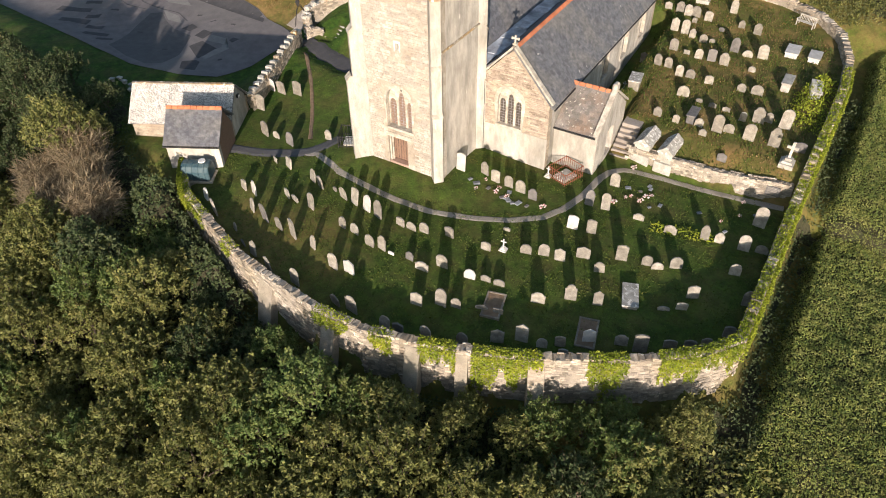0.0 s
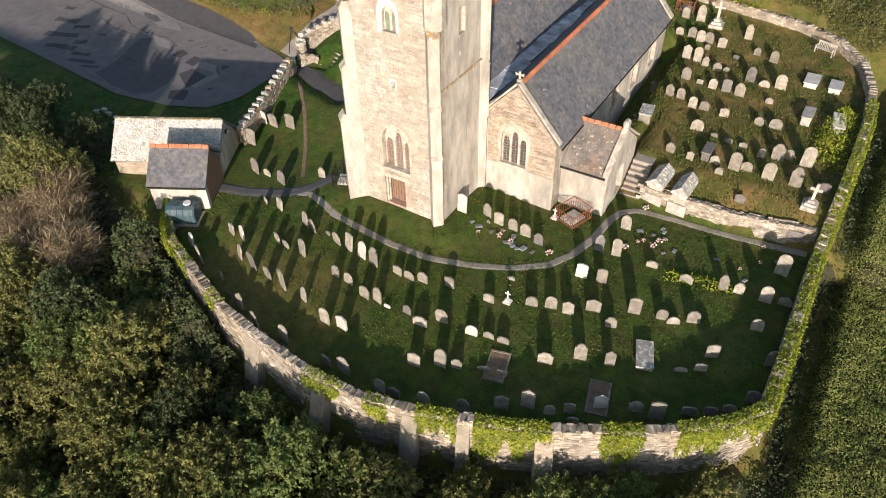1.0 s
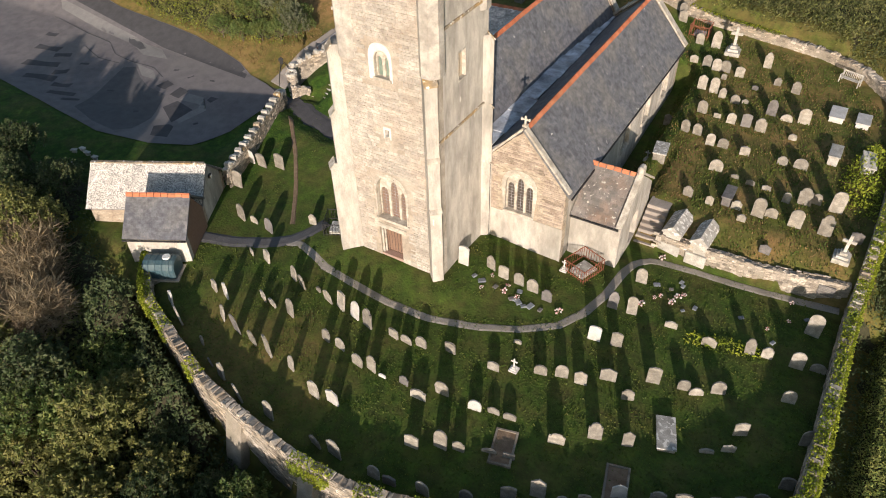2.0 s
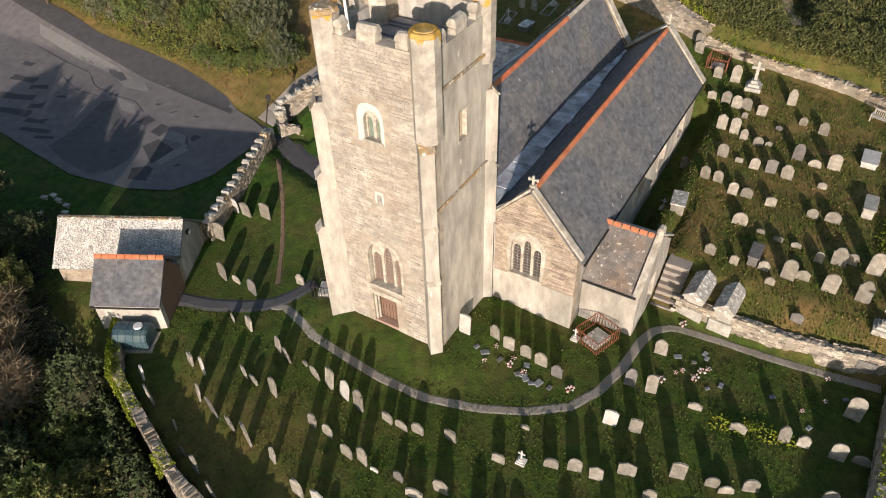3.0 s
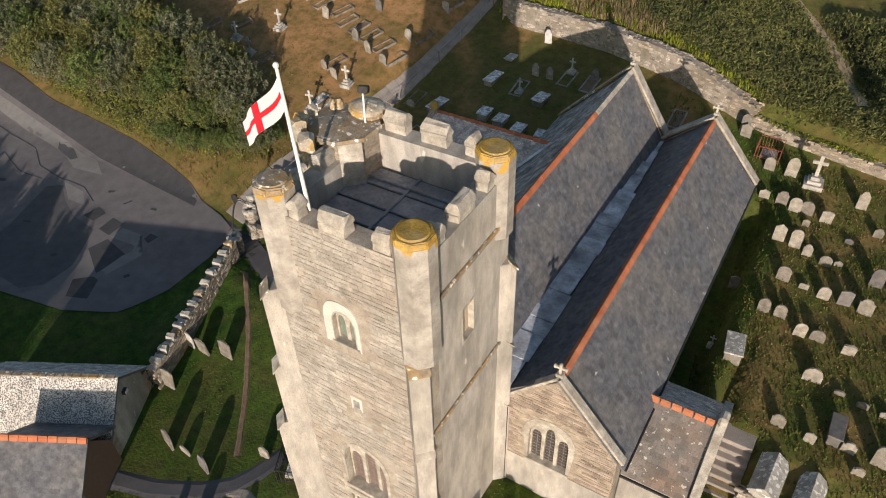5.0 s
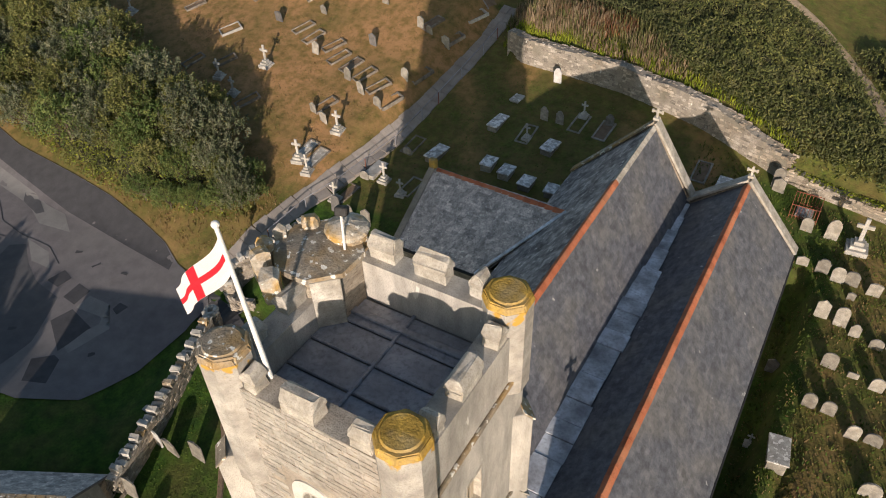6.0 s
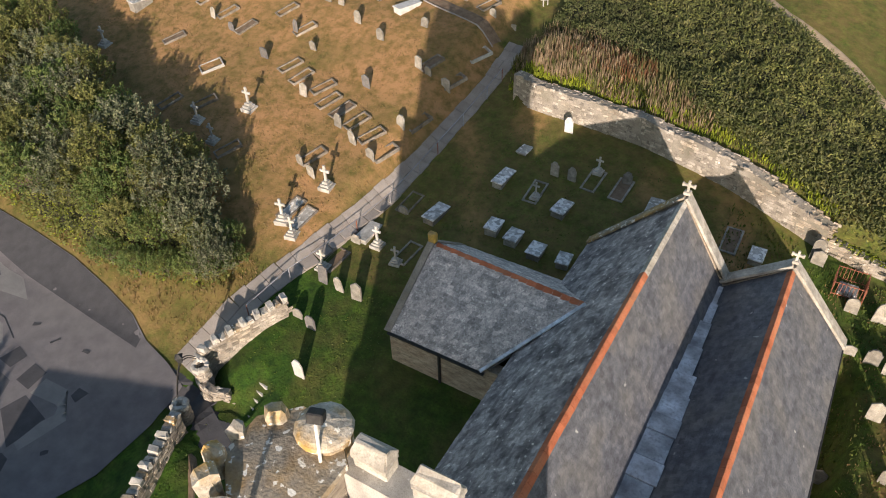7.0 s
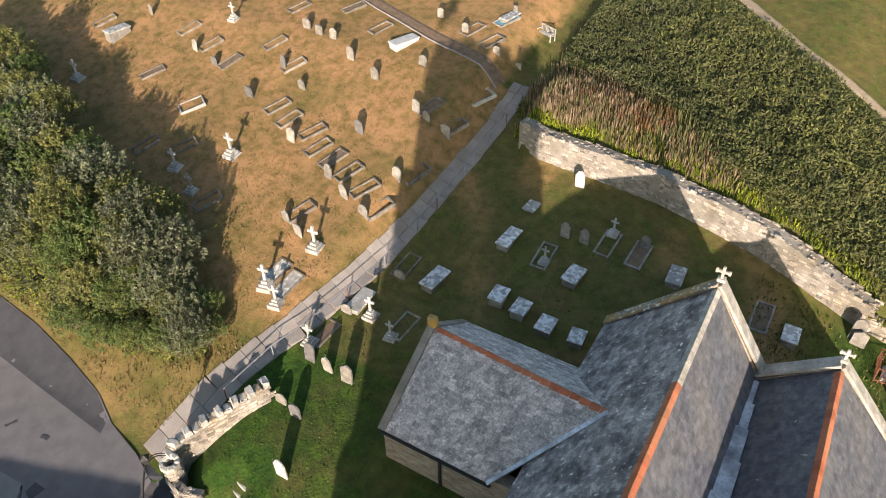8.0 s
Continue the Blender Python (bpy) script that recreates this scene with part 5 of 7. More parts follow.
ribbon("path", [(-12.0, 76.0), (-13.9, 82.2), (-15.6, 85.3), (-17.6, 87.9), (-20.2, 90.4), (-26.0, 93.6), (-34.0, 101.0), (-40.0, 118.0)], 0.9, M["sand"], "sandy footpath through the thicket", "path", 0.05)

CAR_PARK = [(-46.9, 48.6), (-46.6, 46.0), (-46.9, 42.5), (-48.2, 39.4), (-51.2, 37.6), (-56.2, 36.6), (-61.4, 37.2), (-68.0, 38.0), (-92.0, 41.0), (-92.0, 56.0), (-78.3, 54.3), (-71.7, 53.0), (-64.7, 52.6), (-60.1, 52.2), (-56.2, 51.5),
            (-53.2, 50.8), (-51.2, 49.9), (-48.7, 49.3)]


def patch(name, outline, mat, lift, parent=None):
    bm = bmesh.new()
    f = bm.faces.new([bm.verts.new((x, y, 0)) for x, y in outline])
    bmesh.ops.triangulate(bm, faces=[f])
    for _ in range(6):
        bmesh.ops.subdivide_edges(bm, edges=[e for e in bm.edges if e.calc_length() > 0.8], cuts=1)
        bmesh.ops.triangulate(bm, faces=bm.faces)
    for v in bm.verts:
        v.co.z = ground(v.co.x, v.co.y) + lift
    ob = part(name, bm, mat, parent)
    for p in ob.data.polygons:
        p.use_smooth = True
    if ob.data.polygons[0].normal.z < 0:
        ob.data.flip_normals()
    return ob


car_park = tagged(patch("car_park", CAR_PARK, M["asphalt"], 0.07), "patched grey asphalt car park beside the church", "car park", kind="structure")
patch("asphalt_strip", [(-92.0, 54.6), (-80.5, 52.7), (-70.0, 51.1), (-62.5, 50.0), (-55.8, 49.5), (-51.3, 49.2), (-51.6, 49.95), (-53.2, 50.75), (-56.2, 51.45), (-60.1, 52.15), (-64.7, 52.55), (-71.7, 52.95), (-78.3, 54.25), (-91.9, 55.9)], M["asphalt_dark"], 0.085, car_park)
# the large mid-grey outline partly follows a shadow edge and holds its shade
for lift, mat, out in ((0.076, "asphalt_mid", [(-63.7, 45.8), (-62.6, 46.4), (-60.9, 45.3), (-58.8, 44.4), (-56.2, 44.1), (-54.6, 40.9), (-54.3, 38.6), (-55.2, 37.5), (-58.0, 37.6), (-61.6, 38.6)]),
                       (0.078, "asphalt_dark", [(-54.5, 43.9), (-52.1, 43.4), (-52.5, 41.2), (-55.0, 42.6)]), (0.08, "asphalt_dark", [(-52.4, 40.9), (-51.8, 40.8), (-50.8, 39.2), (-52.1, 38.6), (-53.3, 40.0)]),
                       (0.082, "asphalt_dark", [(-57.9, 46.0), (-56.8, 45.7), (-57.0, 44.7), (-58.2, 44.8)]), (0.084, "asphalt_dark", [(-55.9, 45.6), (-54.7, 45.5), (-54.7, 44.2), (-55.9, 44.3)]), (0.08, "asphalt_dark", [(-52.1, 45.7), (-51.3, 45.7), (-51.5, 44.9), (-52.1, 45.1)]),
                       (0.078, "asphalt_pale", [(-63.0, 46.8), (-60.4, 46.6), (-59.0, 45.6), (-60.8, 45.5), (-62.4, 46.5)]), (0.079, "asphalt_pale", [(-54.4, 45.2), (-52.6, 45.3), (-51.9, 43.8), (-52.2, 43.2), (-52.4, 41.6), (-51.8, 41.4), (-51.0, 43.9), (-52.4, 44.3), (-54.4, 44.1)]),
                       (0.078, "asphalt_pale", [(-80.5, 52.2), (-70.0, 50.7), (-62.5, 49.7), (-60.6, 48.6), (-63.5, 48.2), (-66.0, 49.2), (-72.0, 49.9), (-79.0, 51.0)]),
                       (0.088, "asphalt_mid", [(-67.5, 50.0), (-65.6, 49.9), (-64.2, 49.2), (-64.6, 48.8), (-66.8, 49.3)])):
    patch("asphalt_patch", out, M[mat], lift, car_park)
rng = random.Random(7)
for x, y, w, d, a in ((-74.0, 45.2, 3.0, 0.9, 12), (-71.2, 44.8, 1.8, 0.7, 25), (-72.0, 42.8, 4.2, 1.0, 14), (-68.9, 42.6, 1.5, 0.8, 30), (-69.7, 41.0, 3.4, 0.9, 16), (-66.6, 41.0, 1.8, 0.8, 20), (-65.0, 39.8, 2.6, 0.7, 22), (-63.2, 39.4, 1.6, 0.5, 30), (-76.0, 47.2, 1.3, 0.6, 10), (-67.8, 44.6, 1.0, 0.35, 20),
                      (-61.6, 42.4, 0.7, 0.16, 12), (-56.6, 41.0, 0.5, 0.25, 30), (-58.4, 47.6, 0.5, 0.25, 20), (-56.2, 47.3, 0.6, 0.2, 60), (-53.8, 47.6, 0.5, 0.2, 10), (-50.4, 42.0, 0.4, 0.25, 40)):
    c, s = math.cos(radians(a)), math.sin(radians(a))
    out = [(x + u * c - v * s, y + u * s + v * c) for u, v in ((-w / 2, -d / 2), (-w / 6, -d / 2 - rng.uniform(-0.2, 0.2) * d), (w / 2, -d / 2 + rng.uniform(-0.2, 0.3) * d), (w / 2 + rng.uniform(-0.2, 0.2) * w * 0.3, d / 2), (0, d / 2 + rng.uniform(-0.3, 0.3) * d), (-w / 2 + rng.uniform(-0.1, 0.1) * w, d / 2))]
    patch("asphalt_patch", out, M["asphalt_dark"], 0.091 + 0.002 * rng.random(), car_park)
for pts in ([(-79.0, 49.9), (-72.4, 48.9), (-68.8, 48.6), (-66.4, 47.2), (-63.6, 46.9), (-60.8, 47.0), (-58.8, 46.2)], [(-70.6, 47.0), (-67.4, 46.0), (-64.8, 46.2)]):
    ribbon("tar_seam", pts, 0.09, M["asphalt_dark"], "dark tar seam across the car park", "tar seam", 0.097, 0.4)


def slab_path():
    p = tagged(new("path"), "stepped path of pale stone slabs with a handrail", "path", kind="structure")
    centre = [(-47.7, 49.6), (-47.0, 53.0), (-46.2, 55.8), (-45.2, 58.6), (-44.4, 62.6), (-43.9, 67.2), (-43.5, 72.2), (-43.1, 78.0), (-43.2, 82.0)]
    spots = along(centre, 1.05)
    for i, (x, y, a) in enumerate(spots):
        wide = 1.9 - 0.6 * smooth(52, 62, y)
        cut = random.uniform(-0.15, 0.15)
        for lo, hi in ((-wide / 2, cut - 0.012), (cut + 0.012, wide / 2)):
            lo -= random.uniform(0, 0.12) if lo < -0.3 else 0
            hi += random.uniform(0, 0.12) if hi > 0.3 else 0
            lift, bm = 0.07 + random.uniform(-0.012, 0.012), bmesh.new()
            foot, face = [], []
            for u, v in ((0.012, lo), (1.035, lo), (1.035, hi), (0.012, hi)):
                px, py = x + math.cos(a) * u - math.sin(a) * v, y + math.sin(a) * u + math.cos(a) * v
                foot.append(bm.verts.new((px, py, ground(px, py) - 0.25)))
                face.append(bm.verts.new((px, py, max(ground(px, py), ground(x, y) - 0.12) + lift)))
            bm.faces.new(face)
            for k in range(4):
                bm.faces.new((foot[k], foot[(k + 1) % 4], face[(k + 1) % 4], face[k]))
            bmesh.ops.bevel(bm, geom=[e for e in bm.edges if all(v in face for v in e.verts)], offset=0.015, segments=1, affect="EDGES")
            part("slab", bm, M["slab"], p)

    def at(line, u):
        k = min(int(u * len(spots)), len(spots) - 1)
        x, y, a = spots[k]
        wide = 1.9 - 0.6 * smooth(52, 62, y)
        return Vector((x + math.sin(a) * wide / 2, y - math.cos(a) * wide / 2, 0))
    right = centre
    h = thing("handrail", "thin grey handrail beside the slab path", "handrail")
    prev = None
    for i in range(10):
        q = at(right, 0.14 + i * 0.085) + Vector((0.05, 0, 0))
        q.z = ground(q.x, q.y) + 0.05
        part("post", boxed((-0.025, -0.025, -0.2), (0.025, 0.025, 0.95), Matrix.Translation(q), 0.006), M["iron" if i % 3 == 0 else "lead"], h)
        top = q + Vector((0, 0, 0.95))
        if prev is not None:
            d = top - prev
            part("rail", boxed((0, -0.02, -0.02), (d.length, 0.02, 0.02), Matrix.Translation(prev) @ d.to_track_quat("X", "Z").to_matrix().to_4x4()), M["lead"], h)
        prev = top


slab_path()

# ---- retaining wall, steps and the coped tombs on it ----
LAWN_STEPS = tagged(new("stairs"), "short flight of pale stone steps to the lawn", "steps", kind="structure")
for i in range(5):
    part("step", boxed((-0.75, i * 0.36, -0.9), (0.75, i * 0.36 + 0.5, 0.1 + i * 0.2), pose(-42.45, 48.75, 1.2, 0, 0, -13), 0.05), M["tomb"], LAWN_STEPS)
stone_wall("wall_terrace", [(-11.6, 45.78), (-9.0, 45.76), (-6.0, 45.75), (-2.7, 46.1), (-0.1, 46.5)], lambda x, y: -0.8, lambda x, y: 1.16 + 0.05 * smooth(-5, -1, x), 0.42, "pale stone retaining wall below the upper graves", False)
STEPS = tagged(new("stairs"), "worn stone steps up to the upper graves", "steps", kind="structure")
for i in range(7):
    part("step", boxed((-13.2, 45.6 + i * 0.36, -0.4), (-11.75, 46.7 + i * 0.36, 0.05 + i * 0.27), bevel=0.03), M["slab"], STEPS)


def coped_tomb(x, y, z, w, l, rot=0, base=0.9, mat="tomb", label="pale coped stone tomb on the terrace wall"):
    t = thing("coped_tomb", label, "tomb", "coped tombs", at=pose(x, y, z, 0, 0, rot))
    part("base", boxed((-w / 2 - 0.15, -l / 2 - 0.15, -1.9), (w / 2 + 0.15, l / 2 + 0.15, 0.12), bevel=0.03), M[mat], t)
    part("chest", boxed((-w / 2, -l / 2, 0.12), (w / 2, l / 2, base), bevel=0.02), M[mat], t)
    part("coped_lid", prism([(-w / 2 - 0.1, 0), (w / 2 + 0.1, 0), (w / 2 + 0.1, 0.12), (0, 0.62), (-w / 2 - 0.1, 0.12)], l + 0.2, pose(0, -l / 2 - 0.1, base), bevel=0.02), M["ledger" if mat == "tomb" else mat], t)


coped_tomb(-10.75, 46.75, 0.6, 1.15, 2.2, -4)
coped_tomb(-8.95, 46.6, 0.55, 1.05, 2.2, -4)


# ---- graves ----
def outline_of(shape, w, h):
    a = w / 2
    if shape == "round":
        return [(-a, 0), (a, 0)] + [(a * math.cos(i * math.pi / 10), h - a + a * math.sin(i * math.pi / 10)) for i in range(11)] if h > a else [(-a, 0), (a, 0), (a, h), (-a, h)]
    if shape == "segment":
        return [(-a, 0), (a, 0)] + [(a * (1 - i / 5), h - 0.16 * a * 2 * (1 - math.sin(i * math.pi / 10))) for i in range(11)]
    if shape == "shoulder":
        s = a * 0.72
        return [(-a, 0), (a, 0), (a, h * 0.8), (s, h * 0.8)] + [(s * math.cos(i * math.pi / 8), h * 0.82 + (h * 0.18) * math.sin(i * math.pi / 8)) for i in range(9)] + [(-s, h * 0.8), (-a, h * 0.8)]
    if shape == "gothic":
        return [(-a, 0), (a, 0), (a, h * 0.72), (a * 0.82, h * 0.86), (a * 0.45, h * 0.96), (0, h), (-a * 0.45, h * 0.96), (-a * 0.82, h * 0.86), (-a, h * 0.72)]
    if shape == "gable":
        return [(-a, 0), (a, 0), (a, h * 0.84), (0, h), (-a, h * 0.84)]
    return [(-a, 0), (a, 0), (a, h - 0.04), (a - 0.05, h), (-a + 0.05, h), (-a, h - 0.04)]


SHAPES = {"round": "round-topped", "segment": "curve-topped", "shoulder": "shouldered", "gothic": "pointed", "gable": "gabled", "square": "square"}
TONES = {"grave": "weathered grey", "marble": "pale white", "darkgrave": "dark slate"}


def headstone(x, y, w, h, group, shape, tone, turn=0.0, lean=0.0, side=0.0):
    d = random.uniform(0.08, 0.13)
    bm = prism([(px, pz) for px, pz in outline_of(shape, w, h + 0.25)], d, pose(0, -d / 2, -0.25), bevel=0.018)
    for v in bm.verts:
        v.co += Vector((random.uniform(-0.008, 0.008), random.uniform(-0.006, 0.006), random.uniform(-0.01, 0.01)))
    ob = part("headstone", bm, M[tone], None, at=pose(x, y, ground(x, y), lean, side, turn))
    size = "low" if h < 0.55 else "tall" if h > 1.25 else "mid-height"
    return tagged(ob, f"{size} {TONES[tone]} {SHAPES[shape]} stone headstone in grass", "headstone", group)


GRAVES = {
    "upper": [(-34.6, 31.6, 0.57, 0.42), (-33.3, 31.6, 0.77, 0.91), (-30.7, 31.2, 0.83, 1.09), (-29.7, 30.9, 1.00, 1.09), (-28.6, 31.1, 0.40, 0.31), (-27.5, 30.7, 0.87, 1.08), (-26.5, 30.6, 0.94, 1.37), (-25.3, 30.4, 0.92, 1.36), (-24.2, 30.2, 0.90, 1.45)],
    "second": [(-34.4, 27.9, 0.69, 0.79), (-33.3, 27.8, 0.67, 1.17), (-31.1, 28.8, 0.85, 0.69), (-30.3, 28.7, 0.73, 0.50), (-28.8, 28.6, 0.70, 1.35), (-32.3, 26.4, 0.78, 1.06), (-30.7, 26.0, 0.96, 1.52), (-29.3, 25.8, 0.83, 1.04), (-27.9, 25.6, 0.90, 1.60), (-26.1, 25.4, 0.57, 1.04)],
    "by the curved wall": [(-36.3, 25.9, 0.62, 0.87), (-34.5, 25.0, 0.83, 1.23), (-32.1, 24.4, 0.45, 0.57), (-30.5, 23.5, 0.44, 0.47), (-29.3, 23.1, 0.64, 1.11), (-27.4, 22.5, 1.00, 1.20), (-25.2, 22.4, 0.95, 1.20), (-21.9, 22.3, 0.77, 0.83), (-20.7, 22.3, 0.99, 1.29), (-18.3, 22.3, 0.77, 0.83), (-17.4, 22.4, 0.75, 0.83), (-15.7, 22.8, 0.79, 1.21)],
    "along the front wall": [(-13.7, 23.5, 0.75, 0.93), (-12.0, 24.7, 0.85, 1.02), (-10.8, 25.5, 0.83, 1.21), (-9.6, 25.7, 0.69, 0.64), (-8.7, 26.3, 0.68, 0.92), (-8.3, 25.8, 0.61, 0.54), (-7.4, 27.4, 0.80, 1.00), (-5.7, 28.2, 0.84, 0.81), (-4.6, 28.3, 0.89, 1.35), (-3.2, 29.5, 0.83, 0.71), (-2.2, 30.1, 0.77, 0.61), (-1.4, 30.8, 0.77, 0.61), (-0.5, 32.1, 0.72, 0.78)],
    "third": [(-25.7, 28.1, 0.65, 0.87), (-24.6, 28.0, 0.72, 0.86), (-23.0, 27.5, 0.78, 0.95), (-22.1, 27.6, 0.77, 1.14), (-21.3, 27.5, 0.50, 0.25), (-23.8, 24.6, 0.90, 1.22), (-22.6, 24.7, 0.87, 1.12), (-22.4, 30.3, 0.77, 0.68), (-21.5, 30.3, 0.84, 0.68), (-20.6, 30.5, 0.74, 0.87), (-18.9, 31.0, 0.72, 0.87), (-20.0, 27.7, 0.65, 0.66), (-18.8, 27.3, 1.00, 0.66), (-17.8, 28.2, 0.85, 1.14), (-17.5, 24.6, 0.83, 1.12), (-16.2, 25.3, 0.80, 1.40), (-15.3, 25.6, 0.71, 0.84)],
    "middle": [(-15.8, 28.2, 0.81, 0.75), (-14.8, 28.5, 0.72, 0.56), (-13.9, 28.6, 0.78, 0.56), (-13.9, 26.3, 0.83, 0.27), (-12.9, 26.5, 0.68, 0.36), (-16.2, 31.1, 0.75, 0.67), (-13.8, 32.2, 0.80, 0.86), (-12.7, 32.6, 0.78, 0.95), (-11.6, 32.7, 0.77, 1.04), (-10.4, 33.7, 0.97, 0.94), (-9.0, 33.0, 0.74, 0.93), (-8.2, 34.8, 0.82, 1.31), (-6.6, 35.2, 0.74, 0.93), (-5.9, 35.2, 0.86, 0.55), (-4.9, 35.9, 0.86, 0.92), (-15.9, 33.6, 0.53, 0.25)],
    "south front": [(-11.2, 28.5, 0.93, 1.02), (-9.6, 29.8, 0.79, 1.20), (-8.0, 30.2, 0.64, 1.20), (-4.4, 31.9, 0.81, 0.27), (-3.5, 32.5, 0.74, 0.63), (-3.2, 33.8, 0.82, 1.08), (-0.1, 34.9, 0.87, 1.23), (-12.2, 36.1, 0.81, 1.15), (-10.9, 36.3, 0.72, 1.34), (-12.2, 39.1, 0.68, 1.36), (-11.0, 39.2, 0.67, 1.45), (-11.4, 42.1, 0.77, 1.19), (-8.6, 39.3, 0.79, 0.58), (-6.3, 39.0, 0.91, 0.76), (-4.1, 39.6, 0.62, 1.21), (-3.2, 39.8, 0.68, 0.84), (-1.6, 39.9, 0.81, 1.37), (-0.5, 40.2, 0.87, 0.73), (-1.3, 42.9, 0.91, 1.67), (-1.5, 37.2, 0.78, 0.90)],
    "beside the tower": [(-21.75, 37.5, 0.79, 1.5), (-20.1, 38.2, 0.68, 1.15), (-19.1, 38.0, 0.75, 1.15), (-18.0, 38.0, 0.74, 1.05), (-17.0, 37.9, 0.81, 1.15), (-15.9, 37.6, 0.71, 0.95), (-33.0, 36.1, 0.65, 0.94)],
    "north lawn": [(-41.8, 39.5, 1.00, 1.11), (-40.6, 39.5, 0.99, 1.21), (-39.2, 39.9, 1.00, 1.31), (-40.7, 36.8, 1.00, 1.39), (-37.8, 34.1, 0.96, 1.25), (-36.7, 34.2, 0.70, 0.64), (-35.2, 34.0, 0.91, 1.14)],
    "upper yard near": [(-11.1, 49.6, 0.73, 0.81), (-9.6, 49.4, 0.56, 0.71), (-7.9, 49.7, 0.71, 0.70), (-6.5, 49.6, 0.85, 1.54), (-7.3, 48.7, 0.62, 0.60), (-5.7, 49.9, 0.85, 0.78), (-4.2, 49.6, 0.91, 1.42), (-5.3, 46.9, 0.75, 0.68), (-5.2, 51.8, 0.55, 0.79), (-4.1, 52.1, 0.93, 1.35), (-3.4, 52.5, 0.62, 0.88), (-2.2, 52.2, 0.92, 1.70), (-2.4, 49.7, 0.89, 1.58), (-0.6, 49.8, 0.81, 0.93), (-10.2, 53.1, 1.00, 0.92), (-8.8, 52.9, 0.57, 0.33), (-7.7, 52.6, 0.65, 0.43), (-6.6, 52.5, 0.64, 0.42), (-5.1, 55.8, 1.00, 0.91), (-6.3, 55.7, 0.74, 0.72)],
    "upper yard middle": [(-15.5, 59.6, 0.68, 1.13), (-11.2, 61.9, 0.74, 0.84), (-10.5, 62.2, 0.52, 0.39), (-13.1, 59.6, 0.81, 1.11), (-11.9, 59.5, 0.58, 0.39), (-10.8, 59.2, 0.71, 0.91), (-8.4, 61.4, 0.79, 1.35), (-7.2, 61.1, 0.92, 0.64), (-6.0, 61.3, 0.91, 1.41), (-9.7, 59.2, 0.78, 1.17), (-8.6, 59.0, 0.84, 1.16), (-13.5, 56.7, 0.71, 1.10), (-12.6, 56.7, 0.71, 1.00), (-11.4, 55.8, 0.69, 1.07), (-10.5, 55.9, 0.82, 0.80), (-8.9, 55.7, 0.74, 0.79), (-6.3, 59.0, 0.62, 0.54)],
    "upper yard far": [(-18.7, 71.8, 0.70, 1.64), (-16.2, 69.2, 0.75, 1.02), (-14.8, 69.1, 0.82, 1.68), (-15.8, 66.4, 0.73, 0.71), (-14.7, 66.3, 0.80, 0.99), (-13.8, 65.9, 0.79, 1.07), (-13.1, 66.0, 0.86, 1.07), (-11.9, 65.7, 0.77, 0.96), (-12.9, 64.9, 0.47, 0.50), (-14.1, 62.9, 0.77, 1.24), (-13.1, 62.7, 0.76, 1.32), (-12.3, 62.3, 0.60, 0.85), (-10.2, 67.8, 0.70, 1.43), (-10.3, 64.4, 0.53, 0.40), (-8.9, 65.7, 0.60, 0.76), (-7.4, 65.2, 0.74, 1.11)],
    "north-east lawn": [(-34.8, 71.3, 0.64, 1.16), (-33.6, 71.3, 0.63, 1.07), (-35.6, 75.3, 0.67, 1.26), (-30.3, 72.3, 0.66, 0.96), (-18.5, 71.6, 0.80, 1.17), (-40.7, 57.1, 0.73, 1.37), (-42.0, 57.2, 0.61, 1.19), (-43.3, 57.3, 0.72, 1.35), (-41.8, 54.2, 0.72, 1.01), (-43.0, 54.5, 0.75, 0.66), (-44.3, 54.7, 0.61, 0.92), (-40.4, 51.4, 0.73, 1.39), (-43.5, 60.9, 0.77, 0.66), (-42.3, 64.6, 0.81, 0.59)],
    "north graveyard": [(-75.7, 77.7, 0.66, 0.97), (-68.4, 75.3, 0.69, 0.99), (-65.6, 74.5, 0.76, 0.78), (-60.0, 76.1, 0.60, 1.08), (-57.1, 74.7, 0.66, 0.84), (-60.4, 72.6, 0.85, 0.94), (-61.2, 80.7, 0.81, 0.94), (-59.7, 80.3, 0.76, 0.81), (-55.5, 78.6, 0.76, 1.10), (-52.5, 77.4, 0.73, 1.05), (-50.0, 79.9, 0.77, 0.78), (-47.9, 75.6, 0.79, 0.99), (-46.8, 75.2, 0.68, 0.76), (-45.2, 75.0, 0.82, 0.94), (-50.5, 72.5, 0.78, 1.10), (-54.5, 70.0, 0.78, 1.12), (-50.0, 68.2, 0.70, 1.07), (-48.0, 67.2, 0.71, 1.12), (-46.1, 66.5, 0.82, 0.79), (-50.3, 64.2, 0.63, 0.84), (-48.9, 63.6, 0.84, 0.92), (-45.9, 70.0, 0.76, 0.87), (-58.3, 80.2, 0.73, 0.90)],
    "far corner": [(-52.0, 85.9, 0.56, 0.78), (-49.2, 84.8, 0.62, 0.76), (-45.8, 83.4, 0.58, 0.64), (-44.3, 84.1, 0.49, 0.39), (-46.9, 88.7, 0.43, 0.59)]
}
